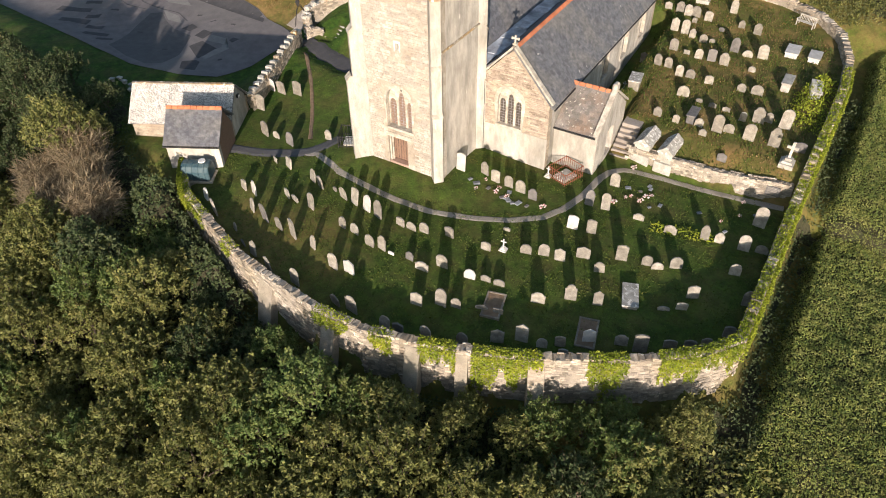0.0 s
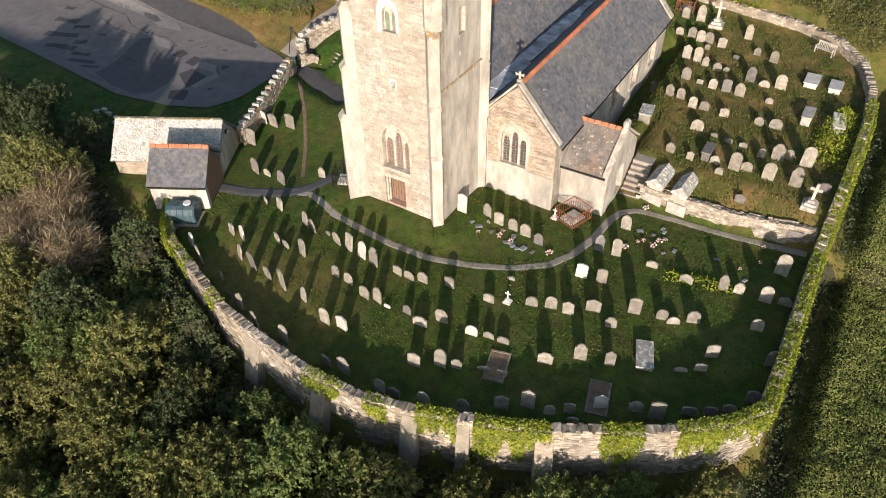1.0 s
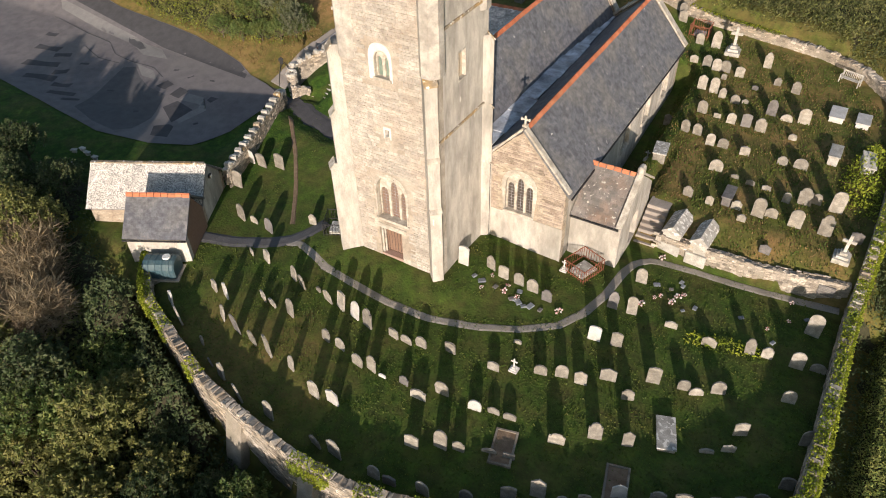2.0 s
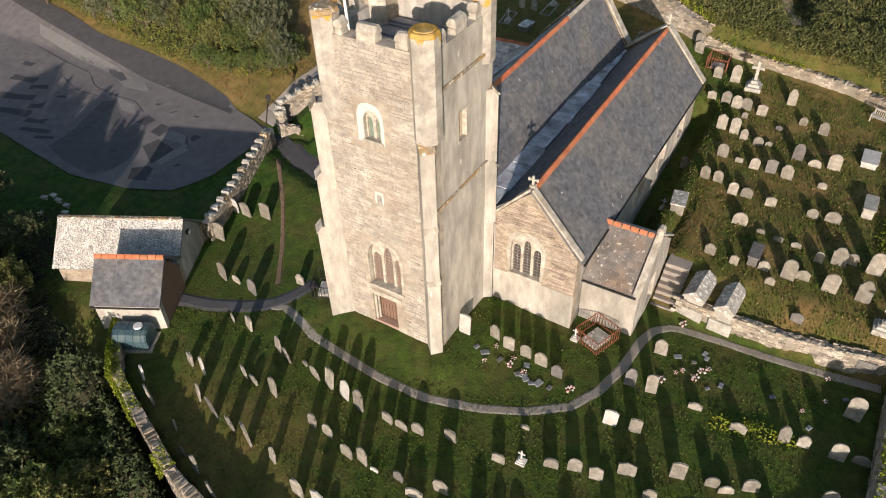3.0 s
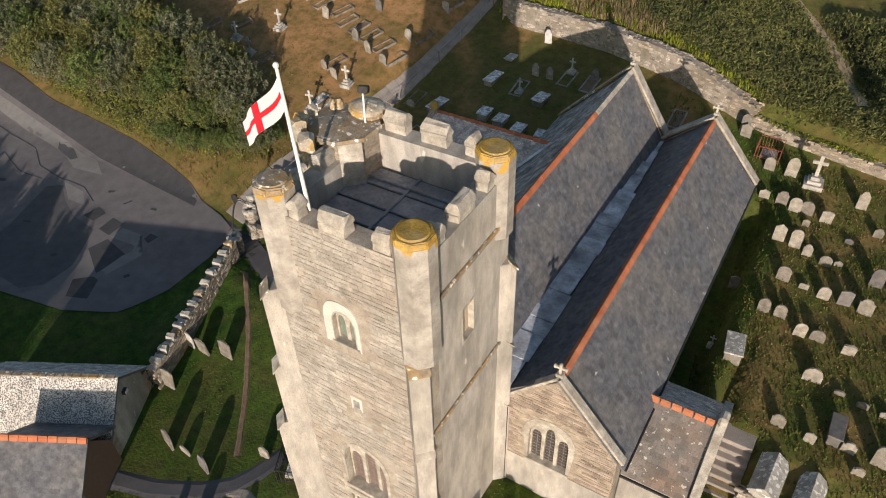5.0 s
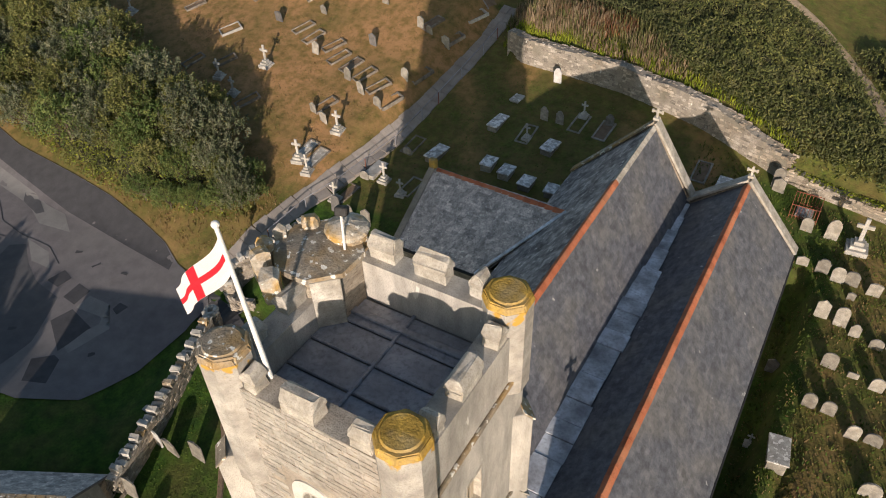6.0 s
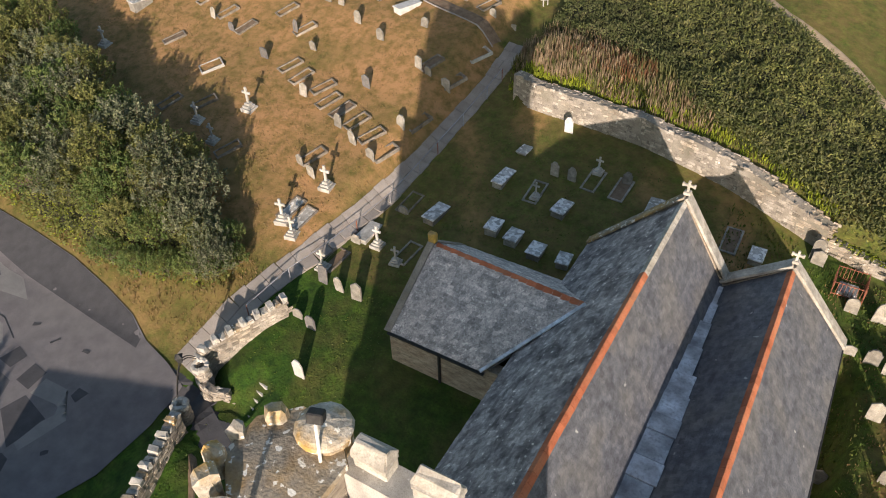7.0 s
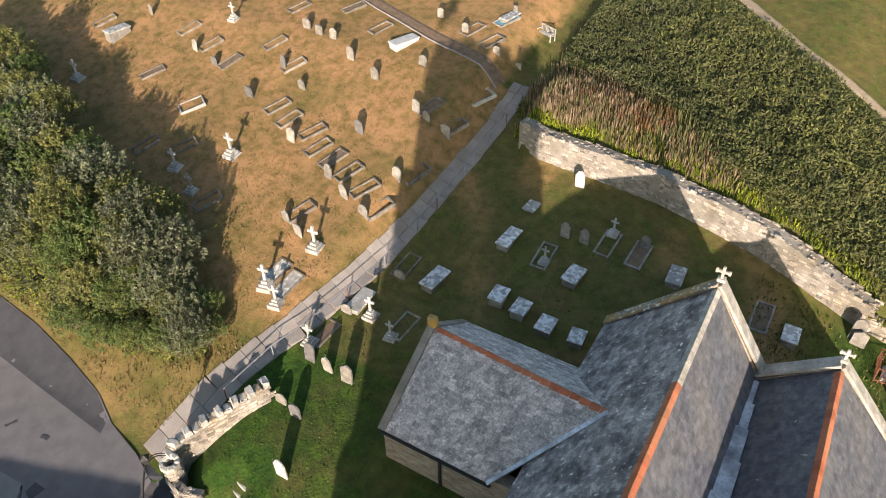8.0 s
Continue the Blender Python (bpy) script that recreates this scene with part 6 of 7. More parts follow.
for k, (row, stones) in enumerate(GRAVES.items()):
    for i, (x, y, w, h) in enumerate(stones):
        pick = random.Random(k * 100 + i)
        shape = pick.choice(("round", "segment", "segment", "shoulder", "shoulder", "gothic", "gable", "round")) if h > 0.5 else pick.choice(("segment", "square", "gable"))
        u = pick.random()
        tone = "darkgrave" if u < 0.07 else "marble" if u > 0.9 else "grave"
        turned = smooth(-20, -26, x) if y < 33 else 0.0
        curve = float(np.interp(x, (-33, -26, -19, -12, -5), (-26, -17, 0, 17, 25))) * (smooth(43, 33, y) if x > -16 else smooth(35, 33, y))
        if row == "north graveyard":
            curve, tone = -12, ("darkgrave" if i in (2, 3, 5, 14) else "grave")
        if row in ("along the front wall", "by the curved wall"):
            h *= 1.1
        headstone(x, y, w * 0.92 if turned < 0.5 else min(w, 0.75), h * 0.95, "headstones, " + row, shape, tone, curve + pick.uniform(-6, 6), pick.uniform(-8, 7), pick.uniform(-3, 3))


def grave_cross(x, y, h, label="pale stone cross on a stepped base", tone="tomb", turn=0, tilt=0):
    c = thing("grave_cross", label, "grave cross", "stone crosses", at=pose(x, y, ground(x, y), tilt, tilt * 0.6, turn))
    s = h / 1.6
    for i, (r, z0, z1) in enumerate(((0.42, -0.2, 0.16), (0.3, 0.16, 0.32), (0.19, 0.32, 0.5))):
        part("step", boxed((-r * s, -r * s, z0 * s), (r * s, r * s, z1 * s), bevel=0.02), M[tone], c)
    part("shaft", boxed((-0.08 * s, -0.06 * s, 0.5 * s), (0.08 * s, 0.06 * s, 1.6 * s), bevel=0.015), M[tone], c)
    part("arm", boxed((-0.33 * s, -0.055 * s, 1.12 * s), (0.33 * s, 0.055 * s, 1.29 * s), bevel=0.015), M[tone], c)


for x, y, h, turn, tilt in ((-1.1, 48.1, 1.9, 0, 4), (-13.3, 68.9, 2.3, 5, 0), (-15.2, 31.7, 0.95, 0, 0), (-15.4, 54.6, 0.9, 0, 0), (-42.1, 61.3, 1.5, 0, -3), (-47.3, 63.2, 1.7, 3, 0), (-47.0, 59.1, 1.5, 10, 0), (-48.3, 59.8, 1.7, 12, 0),
                            (-44.0, 58.2, 1.5, 5, 0), (-40.3, 60.6, 1.3, 8, 0), (-57.5, 67.3, 1.8, 0, 0), (-60.4, 64.8, 1.6, 6, 0), (-75.3, 69.1, 1.7, 0, 0), (-67.9, 79.5, 1.5, 0, 0), (-35.1, 69.1, 1.2, 0, 0), (-57.8, 63.6, 1.5, 0, 0), (-16.1, 40.7, 0.9, 0, 0), (-32.3, 72.6, 1.2, 0, 0)):
    grave_cross(x, y, h, "small pale stone cross among graves" if h < 1.1 else "tall pale stone cross on a stepped base", "marble" if h < 1.1 else "tomb", turn, tilt)


def chest_tomb(x, y, w, l, h, turn=0, mat="ledger", label="low box tomb with a lichen-spotted slab", tilt=0.0):
    t = thing("chest_tomb", label, "chest tomb", "box tombs", at=pose(x, y, ground(x, y), tilt, tilt * 0.5, turn))
    part("chest", boxed((-w / 2 + 0.07, -l / 2 + 0.07, -0.3), (w / 2 - 0.07, l / 2 - 0.07, h - 0.1), bevel=0.015), M["grave" if mat.startswith("ledger") else mat], t)
    part("slab", boxed((-w / 2, -l / 2, h - 0.1), (w / 2, l / 2, h), bevel=0.02), M[mat], t)


for x, y, w, l, h, turn, mat in ((-36.3, 65.7, 0.92, 1.25, 0.5, 2, "ledger_white"), (-34.8, 65.4, 0.92, 1.25, 0.5, -2, "ledger_white"), (-33.1, 65.0, 0.95, 1.25, 0.5, 0, "ledger_white"), (-31.3, 65.0, 0.85, 1.1, 0.5, 5, "ledger_white"), (-40.2, 65.2, 0.95, 1.9, 0.45, -6, "ledger_white"),
                                 (-37.7, 69.7, 0.85, 1.9, 0.35, -4, "ledger_white"), (-33.1, 68.7, 0.95, 1.5, 0.4, -6, "ledger_white"), (-28.0, 71.0, 0.9, 1.6, 0.3, 3, "ledger"), (-21.6, 70.1, 0.85, 1.3, 0.4, 0, "ledger_white"), (-4.0, 63.3, 1.1, 1.9, 0.4, 0, "marble"),
                                 (-2.2, 63.2, 1.0, 1.7, 0.4, 0, "marble"), (-3.3, 57.9, 0.8, 1.8, 0.7, 0, "tomb"), (-14.2, 53.2, 1.0, 1.7, 0.6, 8, "ledger"), (-8.6, 50.4, 0.7, 1.6, 0.7, 0, "darkgrave"), (-6.5, 31.8, 1.0, 2.1, 0.3, 19, "ledger"), (-52.7, 81.7, 1.0, 2.3, 0.4, -20, "marble"),
                                 (-76.4, 74.5, 1.1, 2.0, 0.7, -10, "ledger"), (-43.2, 61.9, 0.9, 1.9, 0.3, 0, "tomb"), (-46.9, 87.8, 0.8, 1.9, 0.25, -10, "ledger"), (-37.6, 72.9, 0.8, 1.6, 0.06, -5, "ledger")):
    chest_tomb(x, y, w, l, h, turn, mat, "white marble table tomb in grass" if mat == "marble" else "limewashed box tomb in grass" if mat == "tomb" else "dark weathered box tomb in grass" if mat == "darkgrave" else "low box tomb with a lichen-spotted slab")
chest_tomb(-1.2, 57.9, 0.9, 1.8, 0.7, 10, "tomb", "broken limewashed tomb tipping open beside ivy", 9.0)


def kerbed_grave(x, y, w, l, turn=0, mat="ledger", filled="", high=0.09):
    g = thing("kerbed_grave", "grave plot edged with low stone kerbs", "grave kerb", "kerbed graves", at=pose(x, y, ground(x, y), 0, 0, turn))
    slope_y = (ground(x, y + 0.8) - ground(x, y - 0.8)) / 1.6
    tilt = Matrix.Rotation(math.atan(slope_y), 4, "X")
    for lo, hi in (((-w / 2, -l / 2, -0.15), (-w / 2 + 0.12, l / 2, high)), ((w / 2 - 0.12, -l / 2, -0.15), (w / 2, l / 2, high)), ((-w / 2 + 0.12, -l / 2, -0.15), (w / 2 - 0.12, -l / 2 + 0.12, high)), ((-w / 2 + 0.12, l / 2 - 0.12, -0.15), (w / 2 - 0.12, l / 2, high))):
        part("kerb", boxed(lo, hi, tilt, 0.015), M[mat], g)
    if filled:
        part("infill", boxed((-w / 2 + 0.12, -l / 2 + 0.12, -0.1), (w / 2 - 0.12, l / 2 - 0.12, high * 0.5), tilt), M[filled], g)


for x, y, turn, filled in ((-47.2, 60.4, -8, "ledger"), (-48.4, 60.8, -8, "ledger"), (-43.8, 59.1, -5, "soil"), (-40.1, 61.6, -5, ""), (-42.4, 65.5, -6, ""), (-32.3, 71.8, -4, ""), (-30.4, 71.7, -4, "soil"), (-35.3, 69.5, 0, ""), (-23.2, 70.6, 0, "soil"), (-48.8, 85.3, -20, "")):
    kerbed_grave(x, y, 1.0, 2.0, turn, "kerb" if x < -42 else "grave", filled)
for k, (x, y) in enumerate(((-79.3, 75.6), (-70.9, 77.3), (-69.9, 72.0), (-57.7, 72.5), (-56.0, 71.7), (-53.6, 71.3), (-52.3, 70.2), (-50.7, 69.7), (-47.2, 68.3), (-45.6, 67.5), (-45.2, 71.2), (-45.1, 75.9), (-47.2, 76.3), (-64.2, 65.7), (-56.2, 63.4), (-49.9, 65.1),
                            (-63.8, 83.0), (-59.4, 84.6), (-62.5, 78.2), (-55.6, 82.8), (-59.4, 76.6), (-49.0, 69.1), (-64.6, 75.2), (-61.4, 66.6), (-67.6, 76.3))):
    kerbed_grave(x, y, 0.95, 2.0, -24 + 6 * math.sin(k * 2.1), "kerb", ("", "", "soil", "", "")[k % 5], 0.13)
kerbed_grave(-47.0, 87.4, 1.1, 2.0, -24, "grave", "chippings", 0.12)
kerbed_grave(-46.7, 84.4, 1.0, 1.9, -24, "kerb", "", 0.12)
kerbed_grave(-7.7, 27.9, 1.2, 2.1, 14, "kerb", "soil", 0.1)
kerbed_grave(-13.4, 26.9, 1.2, 2.1, 14, "kerb", "soil", 0.1)
kerbed_grave(-64.0, 70.2, 1.4, 1.9, -34, "tomb", "", 0.12)
kerbed_grave(-44.9, 79.4, 1.2, 1.9, -34, "tomb", "", 0.12)


def railed_plot(x, y, w, l, turn, mat, label):
    r = thing("grave_railing", label, "grave railing", at=pose(x, y, ground(x, y), 0, 0, turn))
    n, k = int(w / 0.2), int(l / 0.2)
    spots = [(-w / 2 + i * w / n, s * l / 2) for i in range(n + 1) for s in (-1, 1)] + [(s * w / 2, -l / 2 + i * l / k) for i in range(1, k) for s in (-1, 1)]
    for i, (px, py) in enumerate(spots):
        part("bar", boxed((px - 0.014, py - 0.014, -0.1), (px + 0.014, py + 0.014, 1.05)), M[mat], r)
    for z in (0.15, 0.95):
        for lo, hi in (((-w / 2, -l / 2 - 0.02), (w / 2, -l / 2 + 0.02)), ((-w / 2, l / 2 - 0.02), (w / 2, l / 2 + 0.02)), ((-w / 2 - 0.02, -l / 2), (-w / 2 + 0.02, l / 2)), ((w / 2 - 0.02, -l / 2), (w / 2 + 0.02, l / 2))):
            part("rail", boxed((*lo, z), (*hi, z + 0.04)), M[mat], r)
    part("slab", boxed((-w / 2 + 0.3, -l / 2 + 0.25, -0.1), (w / 2 - 0.3, l / 2 - 0.25, 0.18), bevel=0.03), M["ledger"], r)


railed_plot(-15.0, 41.3, 1.7, 1.9, -20, "iron", "rust-red iron grave railing by the porch")
railed_plot(-31.0, 36.3, 1.5, 1.7, 25, "black_iron", "black iron grave railing beside the tower")
railed_plot(-16.6, 70.6, 1.6, 1.5, 0, "iron", "rusty iron railing round a small grave")


def lean_to():
    l = thing("lean_to", "small slate-roofed lean-to against the tower", "lean-to")
    part("wall", boxed((-30.4, 38.4, -0.2), (-28.35, 40.0, 1.7)), M["render"], l)
    slope((-30.6, 40.2, 1.75), (-30.6, 38.2, 1.75), (-28.35, 40.2, 3.0), (-28.35, 38.2, 3.0), l, M["slate"])


lean_to()


def bench(x, y, turn):
    b = thing("bench", "weathered pale wooden slatted garden bench", "bench", "benches", at=pose(x, y, ground(x, y), 0, 0, turn))
    for px in (-0.75, 0.75):
        for py, h in ((-0.22, 0.62), (0.24, 0.95)):
            part("leg", boxed((px - 0.04, py - 0.04, 0), (px + 0.04, py + 0.04, h), bevel=0.01), M["tomb"], b)
        part("arm_rest", boxed((px - 0.05, -0.3, 0.62), (px + 0.05, 0.26, 0.67), bevel=0.01), M["tomb"], b)
    for i in range(5):
        part("seat_slat", boxed((-0.78, -0.24 + i * 0.095, 0.42), (0.78, -0.17 + i * 0.095, 0.45), bevel=0.006), M["tomb"], b)
    part("top_rail", boxed((-0.78, 0.22, 0.86), (0.78, 0.27, 0.94), bevel=0.01), M["tomb"], b)
    for i in range(11):
        part("back_slat", boxed((-0.7 + i * 0.14 - 0.025, 0.23, 0.45), (-0.7 + i * 0.14 + 0.025, 0.26, 0.86)), M["tomb"], b)


bench(-44.1, 88.4, -25)
bench(-4.0, 68.0, -20)


def flood_light():
    f = thing("flood_light", "black flood lamp on a bent pole above the stair turret", "flood light")
    part("pole", boxed((-0.03, -0.03, 0), (0.03, 0.03, 2.0), pose(-27.3, 40.1, 18.5, -14, -10), 0.01), M["white"], f, "pale pole")
    part("lamp_head", boxed((-0.18, -0.14, -0.12), (0.18, 0.14, 0.14), pose(-27.62, 40.62, 20.48, -20, 0, 20), 0.03), M["black_iron"], f)


flood_light()


def wreath(x, y, s, mat):
    f = thing("flowers", "small bunch of grave flowers on the grass" if mat == "flowers" else "small pale memorial tablet in grass", "grave flowers" if mat == "flowers" else "memorial tablet", "grave offerings", at=pose(x, y, ground(x, y), 0, 0, random.uniform(0, 90)))
    if mat != "flowers":
        f.name = "memorial_tablet"
        part("tablet", boxed((-0.2 * s, -0.14 * s, -0.05), (0.2 * s, 0.14 * s, 0.08), pose(0, 0, 0, random.uniform(-8, 8)), 0.02), M[mat], f)
        return
    for i in range(9):
        a, r = i * 2.4, 0.06 * math.sqrt(i) * s
        bm = bmesh.new()
        bmesh.ops.create_icosphere(bm, subdivisions=1, radius=random.uniform(0.04, 0.06) * s, matrix=pose(r * math.cos(a), r * math.sin(a), random.uniform(0.05, 0.16)))
        part("bloom", bm, M[("flowers", "marble", "soil", "flowers")[i % 4]], f)


pick = random.Random(11)
for i in range(16):
    wreath(-20.8 + pick.random() * 5.0, 35.9 + pick.random() * 1.9, pick.uniform(0.8, 1.3), pick.choice(("slab_blue", "darkgrave", "slab_blue", "flowers")))
for i in range(15):
    wreath(-10.6 + pick.random() * 9.0, 40.5 + pick.random() * 4.6, pick.uniform(0.6, 1.1), pick.choice(("flowers", "slab_blue", "darkgrave", "slab_blue")))
for x, y in ((-10.8, 40.3), (-9.0, 42.0), (-11.0, 45.0), (-14.9, 37.1), (-43.0, 62.0), (-9.2, 41.3)):
    wreath(x, y, 1.5, "flowers")
for x, y in ((-55.0, 33.6), (-54.6, 34.1), (-53.8, 33.9), (-52.8, 33.8), (-52.2, 33.2), (-53.6, 32.2), (-43.6, 40.6)):
    chest_tomb(x, y, 0.5, 0.35, 0.3, random.uniform(0, 90), "tomb", "pale loose stone lying in grass")


def plaque():
    p = thing("wall_plaque", "dark notice plaque with faint lines on the terrace wall", "plaque")
    part("board", boxed((-1.75, 45.98, 0.25), (-0.8, 46.1, 0.98), bevel=0.01), M["darkgrave"], p)
    for i in range(5):
        part("text_line", boxed((-1.65, 45.97, 0.36 + i * 0.12), (-0.9 - 0.1 * (i % 2), 45.985, 0.39 + i * 0.12)), M["grave"], p)


plaque()
# sloping buttresses on the outside of the curved wall
for x, y, a, w, d in ((-26.4, 21.3, -6, 1.2, 0.9), (-21.0, 20.75, -3, 1.0, 1.1), (-15.6, 21.3, 12, 0.9, 1.0), (-12.9, 22.2, 20, 0.7, 0.8), (-9.1, 23.85, 26, 0.95, 1.8)):
    bm = prism([(-0.1, -4.2), (-d - 0.5, -4.2), (-d * 0.45, -0.4), (-0.1, 0.45)], w, pose(x, y, 0, 0, 0, a + 90) @ pose(0, -w / 2, 0), bevel=0.04)
    part("buttress", bm, M["wallcore"] if x < -10 else M["rubble"], bpy.data.objects["wall_front"], "sloping rubble buttress")


# ---- plants ----
def leaf_cards(rng, spots, mat, name, size=(0.16, 0.3), slim=0.55):
    """Many small leaf sprays, each a bent pair of triangles, at spots of (place, outward direction)."""
    n = len(spots)
    verts, faces = np.zeros((n * 4, 3), np.float32), []
    for i, (p, out) in enumerate(spots):
        n_ = (Vector(out).normalized() + Vector((rng.gauss(0, 0.55), rng.gauss(0, 0.55), rng.gauss(0.1, 0.5)))).normalized()
        s = n_.cross(Vector((rng.gauss(0, 1), rng.gauss(0, 1), rng.gauss(0, 1)))).normalized()
        d = (n_.cross(s) + n_ * rng.uniform(-0.1, 0.7)).normalized()
        up = n_
        l = rng.uniform(*size)
        w = l * slim * 0.5
        p = Vector(p)
        verts[i * 4:i * 4 + 4] = (p, p + d * l * 0.5 + s * w, p + d * l + up * l * 0.12, p + d * l * 0.5 - s * w)
        faces.append((i * 4, i * 4 + 1, i * 4 + 2, i * 4 + 3))
    me = bpy.data.meshes.new(name)
    me.from_pydata(verts.tolist(), [], faces)
    me.materials.append(mat)
    return me


def limb(bm, a, b, r0, r1, seg=6):
    a, b = Vector(a), Vector(b)
    q = (b - a).to_track_quat("Z", "Y").to_matrix().to_4x4()
    bmesh.ops.create_cone(bm, cap_ends=False, segments=seg, radius1=r0, radius2=r1, depth=(b - a).length, matrix=Matrix.Translation((a + b) / 2) @ q)


def make_tree(seed, radius, height, mat, count, label, bare=False, size=(0.12, 0.26)):
    """A tree: tapered trunk, limbs, and a crown of leaf sprays gathered round many twig ends."""
    rng = random.Random(seed)
    t = thing("tree", label, "tree", "trees of the wood")
    bm = bmesh.new()
    limb(bm, (0, 0, -0.6), (0.1, 0, height * 0.45), 0.16, 0.1)
    spots = []
    shoots = 52
    for i in range(shoots):
        a = i * 2.39996
        u = math.sqrt((i + 0.5) / shoots)
        r = radius * 0.86 * u * rng.uniform(0.85, 1.1)
        z = height * (0.36 + 0.5 * math.sqrt(max(0, 1 - u * u))) * rng.uniform(0.9, 1.08)
        c = Vector((r * math.cos(a), r * math.sin(a), z))
        d = Vector((math.cos(a) * u * 0.55, math.sin(a) * u * 0.55, 1.0)).normalized()
        l = rng.uniform(0.7, 1.35) * radius / 2.2
        if i % 4 == 0:
            limb(bm, (0.05, 0, height * 0.3), c, 0.06, 0.02, 5)
        limb(bm, c - d * 0.3, c + d * l, 0.018, 0.006, 4)
        for _ in range(count // shoots):
            t_ = rng.random() ** 0.8
            w = 0.34 * (1.15 - t_) * radius / 2.2
            v = Vector((rng.gauss(0, 1), rng.gauss(0, 1), rng.gauss(0, 0.6))).normalized()
            spots.append((c + d * (l * (t_ * 1.15 - 0.25)) + v * w, v * 0.8 + d * 0.35 + Vector((0.3, -0.6, 0.15))))
    part("trunk", bm, M["bark"], t)
    part("crown", leaf_cards(rng, spots, mat, "crown", size, 0.045 if bare else 0.55), None, t, "" if not bare else "bare brownish twigs")
    return t


KINDS = [make_tree(1, 2.3, 5.2, LEAF["olive"], 4000, "olive-green scrubby tree in the wood"), make_tree(2, 2.0, 4.6, LEAF["olive"], 3600, "olive-green scrubby tree in the wood"), make_tree(3, 2.2, 4.9, LEAF["green"], 3800, "green broad-leaved tree in the wood"),
         make_tree(4, 1.8, 4.2, LEAF["dark"], 3200, "dark green thicket tree, leaves partly darkened for shade"), make_tree(5, 1.9, 4.0, LEAF["twig"], 4200, "pale brown half-bare shrub in the wood", True, (0.5, 1.1)), make_tree(6, 2.4, 4.6, LEAF["grey"], 4000, "grey-green sunlit hedge tree"), make_tree(7, 2.4, 4.8, LEAF["green"], 4000, "green hedge tree beside the car park")]
used = set()


def plant(kind, x, y, s, dz=0.0):
    m = pose(x, y, ground(x, y) + dz, 0, 0, plant_rng.uniform(0, 360)) @ Matrix.Scale(s, 4)
    if kind not in used:
        used.add(kind)
        KINDS[kind].matrix_basis = m
    else:
        t = copy_thing(KINDS[kind], Matrix.Identity(4))
        t.matrix_basis = m


plant_rng = random.Random(21)
TWIG = (45.8, 22.0)
WOOD = [(x, y) for x in np.arange(-66, 16, 2.7) for y in np.arange(2, 48, 2.7)]
for gx, gy in WOOD:
    x, y = gx + plant_rng.uniform(-1.2, 1.2), gy + plant_rng.uniform(-1.2, 1.2)
    d = from_line(FRONT_WALL, x, y)
    if inside(YARD, x, y) and not (x < -49 and y < 31.0):
        continue
    if d < 1.7 or (x > 0.2 and from_line(SOUTH_WALL, x, y) < 3.5) or y > 36 or x > 0.5 or math.hypot(x + 44.0, y - 29.5) < 5.0 or math.hypot(x + 41, y - 27) < 3.6:
        continue
    if 0.477 * x - 0.879 * y > -13.0:
        continue
    near = smooth(1.2, 5.0, d)
    k = plant_rng.choices((0, 1, 2, 3), (5, 5, 2, 2))[0] if d > 5 else plant_rng.choices((1, 2, 3), (3, 3, 2))[0]
    if math.hypot(x + TWIG[0], y - TWIG[1]) < 3.4:
        k = 4
    s = (0.5 + 0.6 * near) * plant_rng.uniform(0.85, 1.15)
    # dark-leaved kind here: the shade on these trees is in the leaf colour
    if x < -50 and y > 20:
        s *= 0.82
        k = 3 if k < 3 else k
    if k == 4:
        s *= 0.95
    plant(k, x, y, s, -0.3)
for x, y, s in ((-49.6, 55.0, 0.42), (-50.8, 54.2, 0.5), (-52.6, 53.6, 0.5), (-48.9, 56.0, 0.36), (-54.6, 53.0, 0.5), (-57.0, 52.9, 0.55), (-51.6, 56.2, 0.55), (-50.2, 57.0, 0.45)):
    plant(6, x, y, s, -0.4)
# the hedge belt between car park and upper graveyard
for gx in np.arange(-86, -48.6, 2.4):
    u = (-50 - gx) / 36
    lo, hi = 54.6 - 0.5 * u, 56.6 + 12.0 * u
    y = lo + 0.6
    while y < hi + 0.8:
        x = gx + plant_rng.uniform(-0.9, 0.9)
        plant(plant_rng.choice((5, 6, 0, 1)), x, y + plant_rng.uniform(-0.6, 0.6), (0.55 + 0.35 * smooth(0, 0.35, u)) * plant_rng.uniform(0.85, 1.15), -0.4)
        y += 2.2


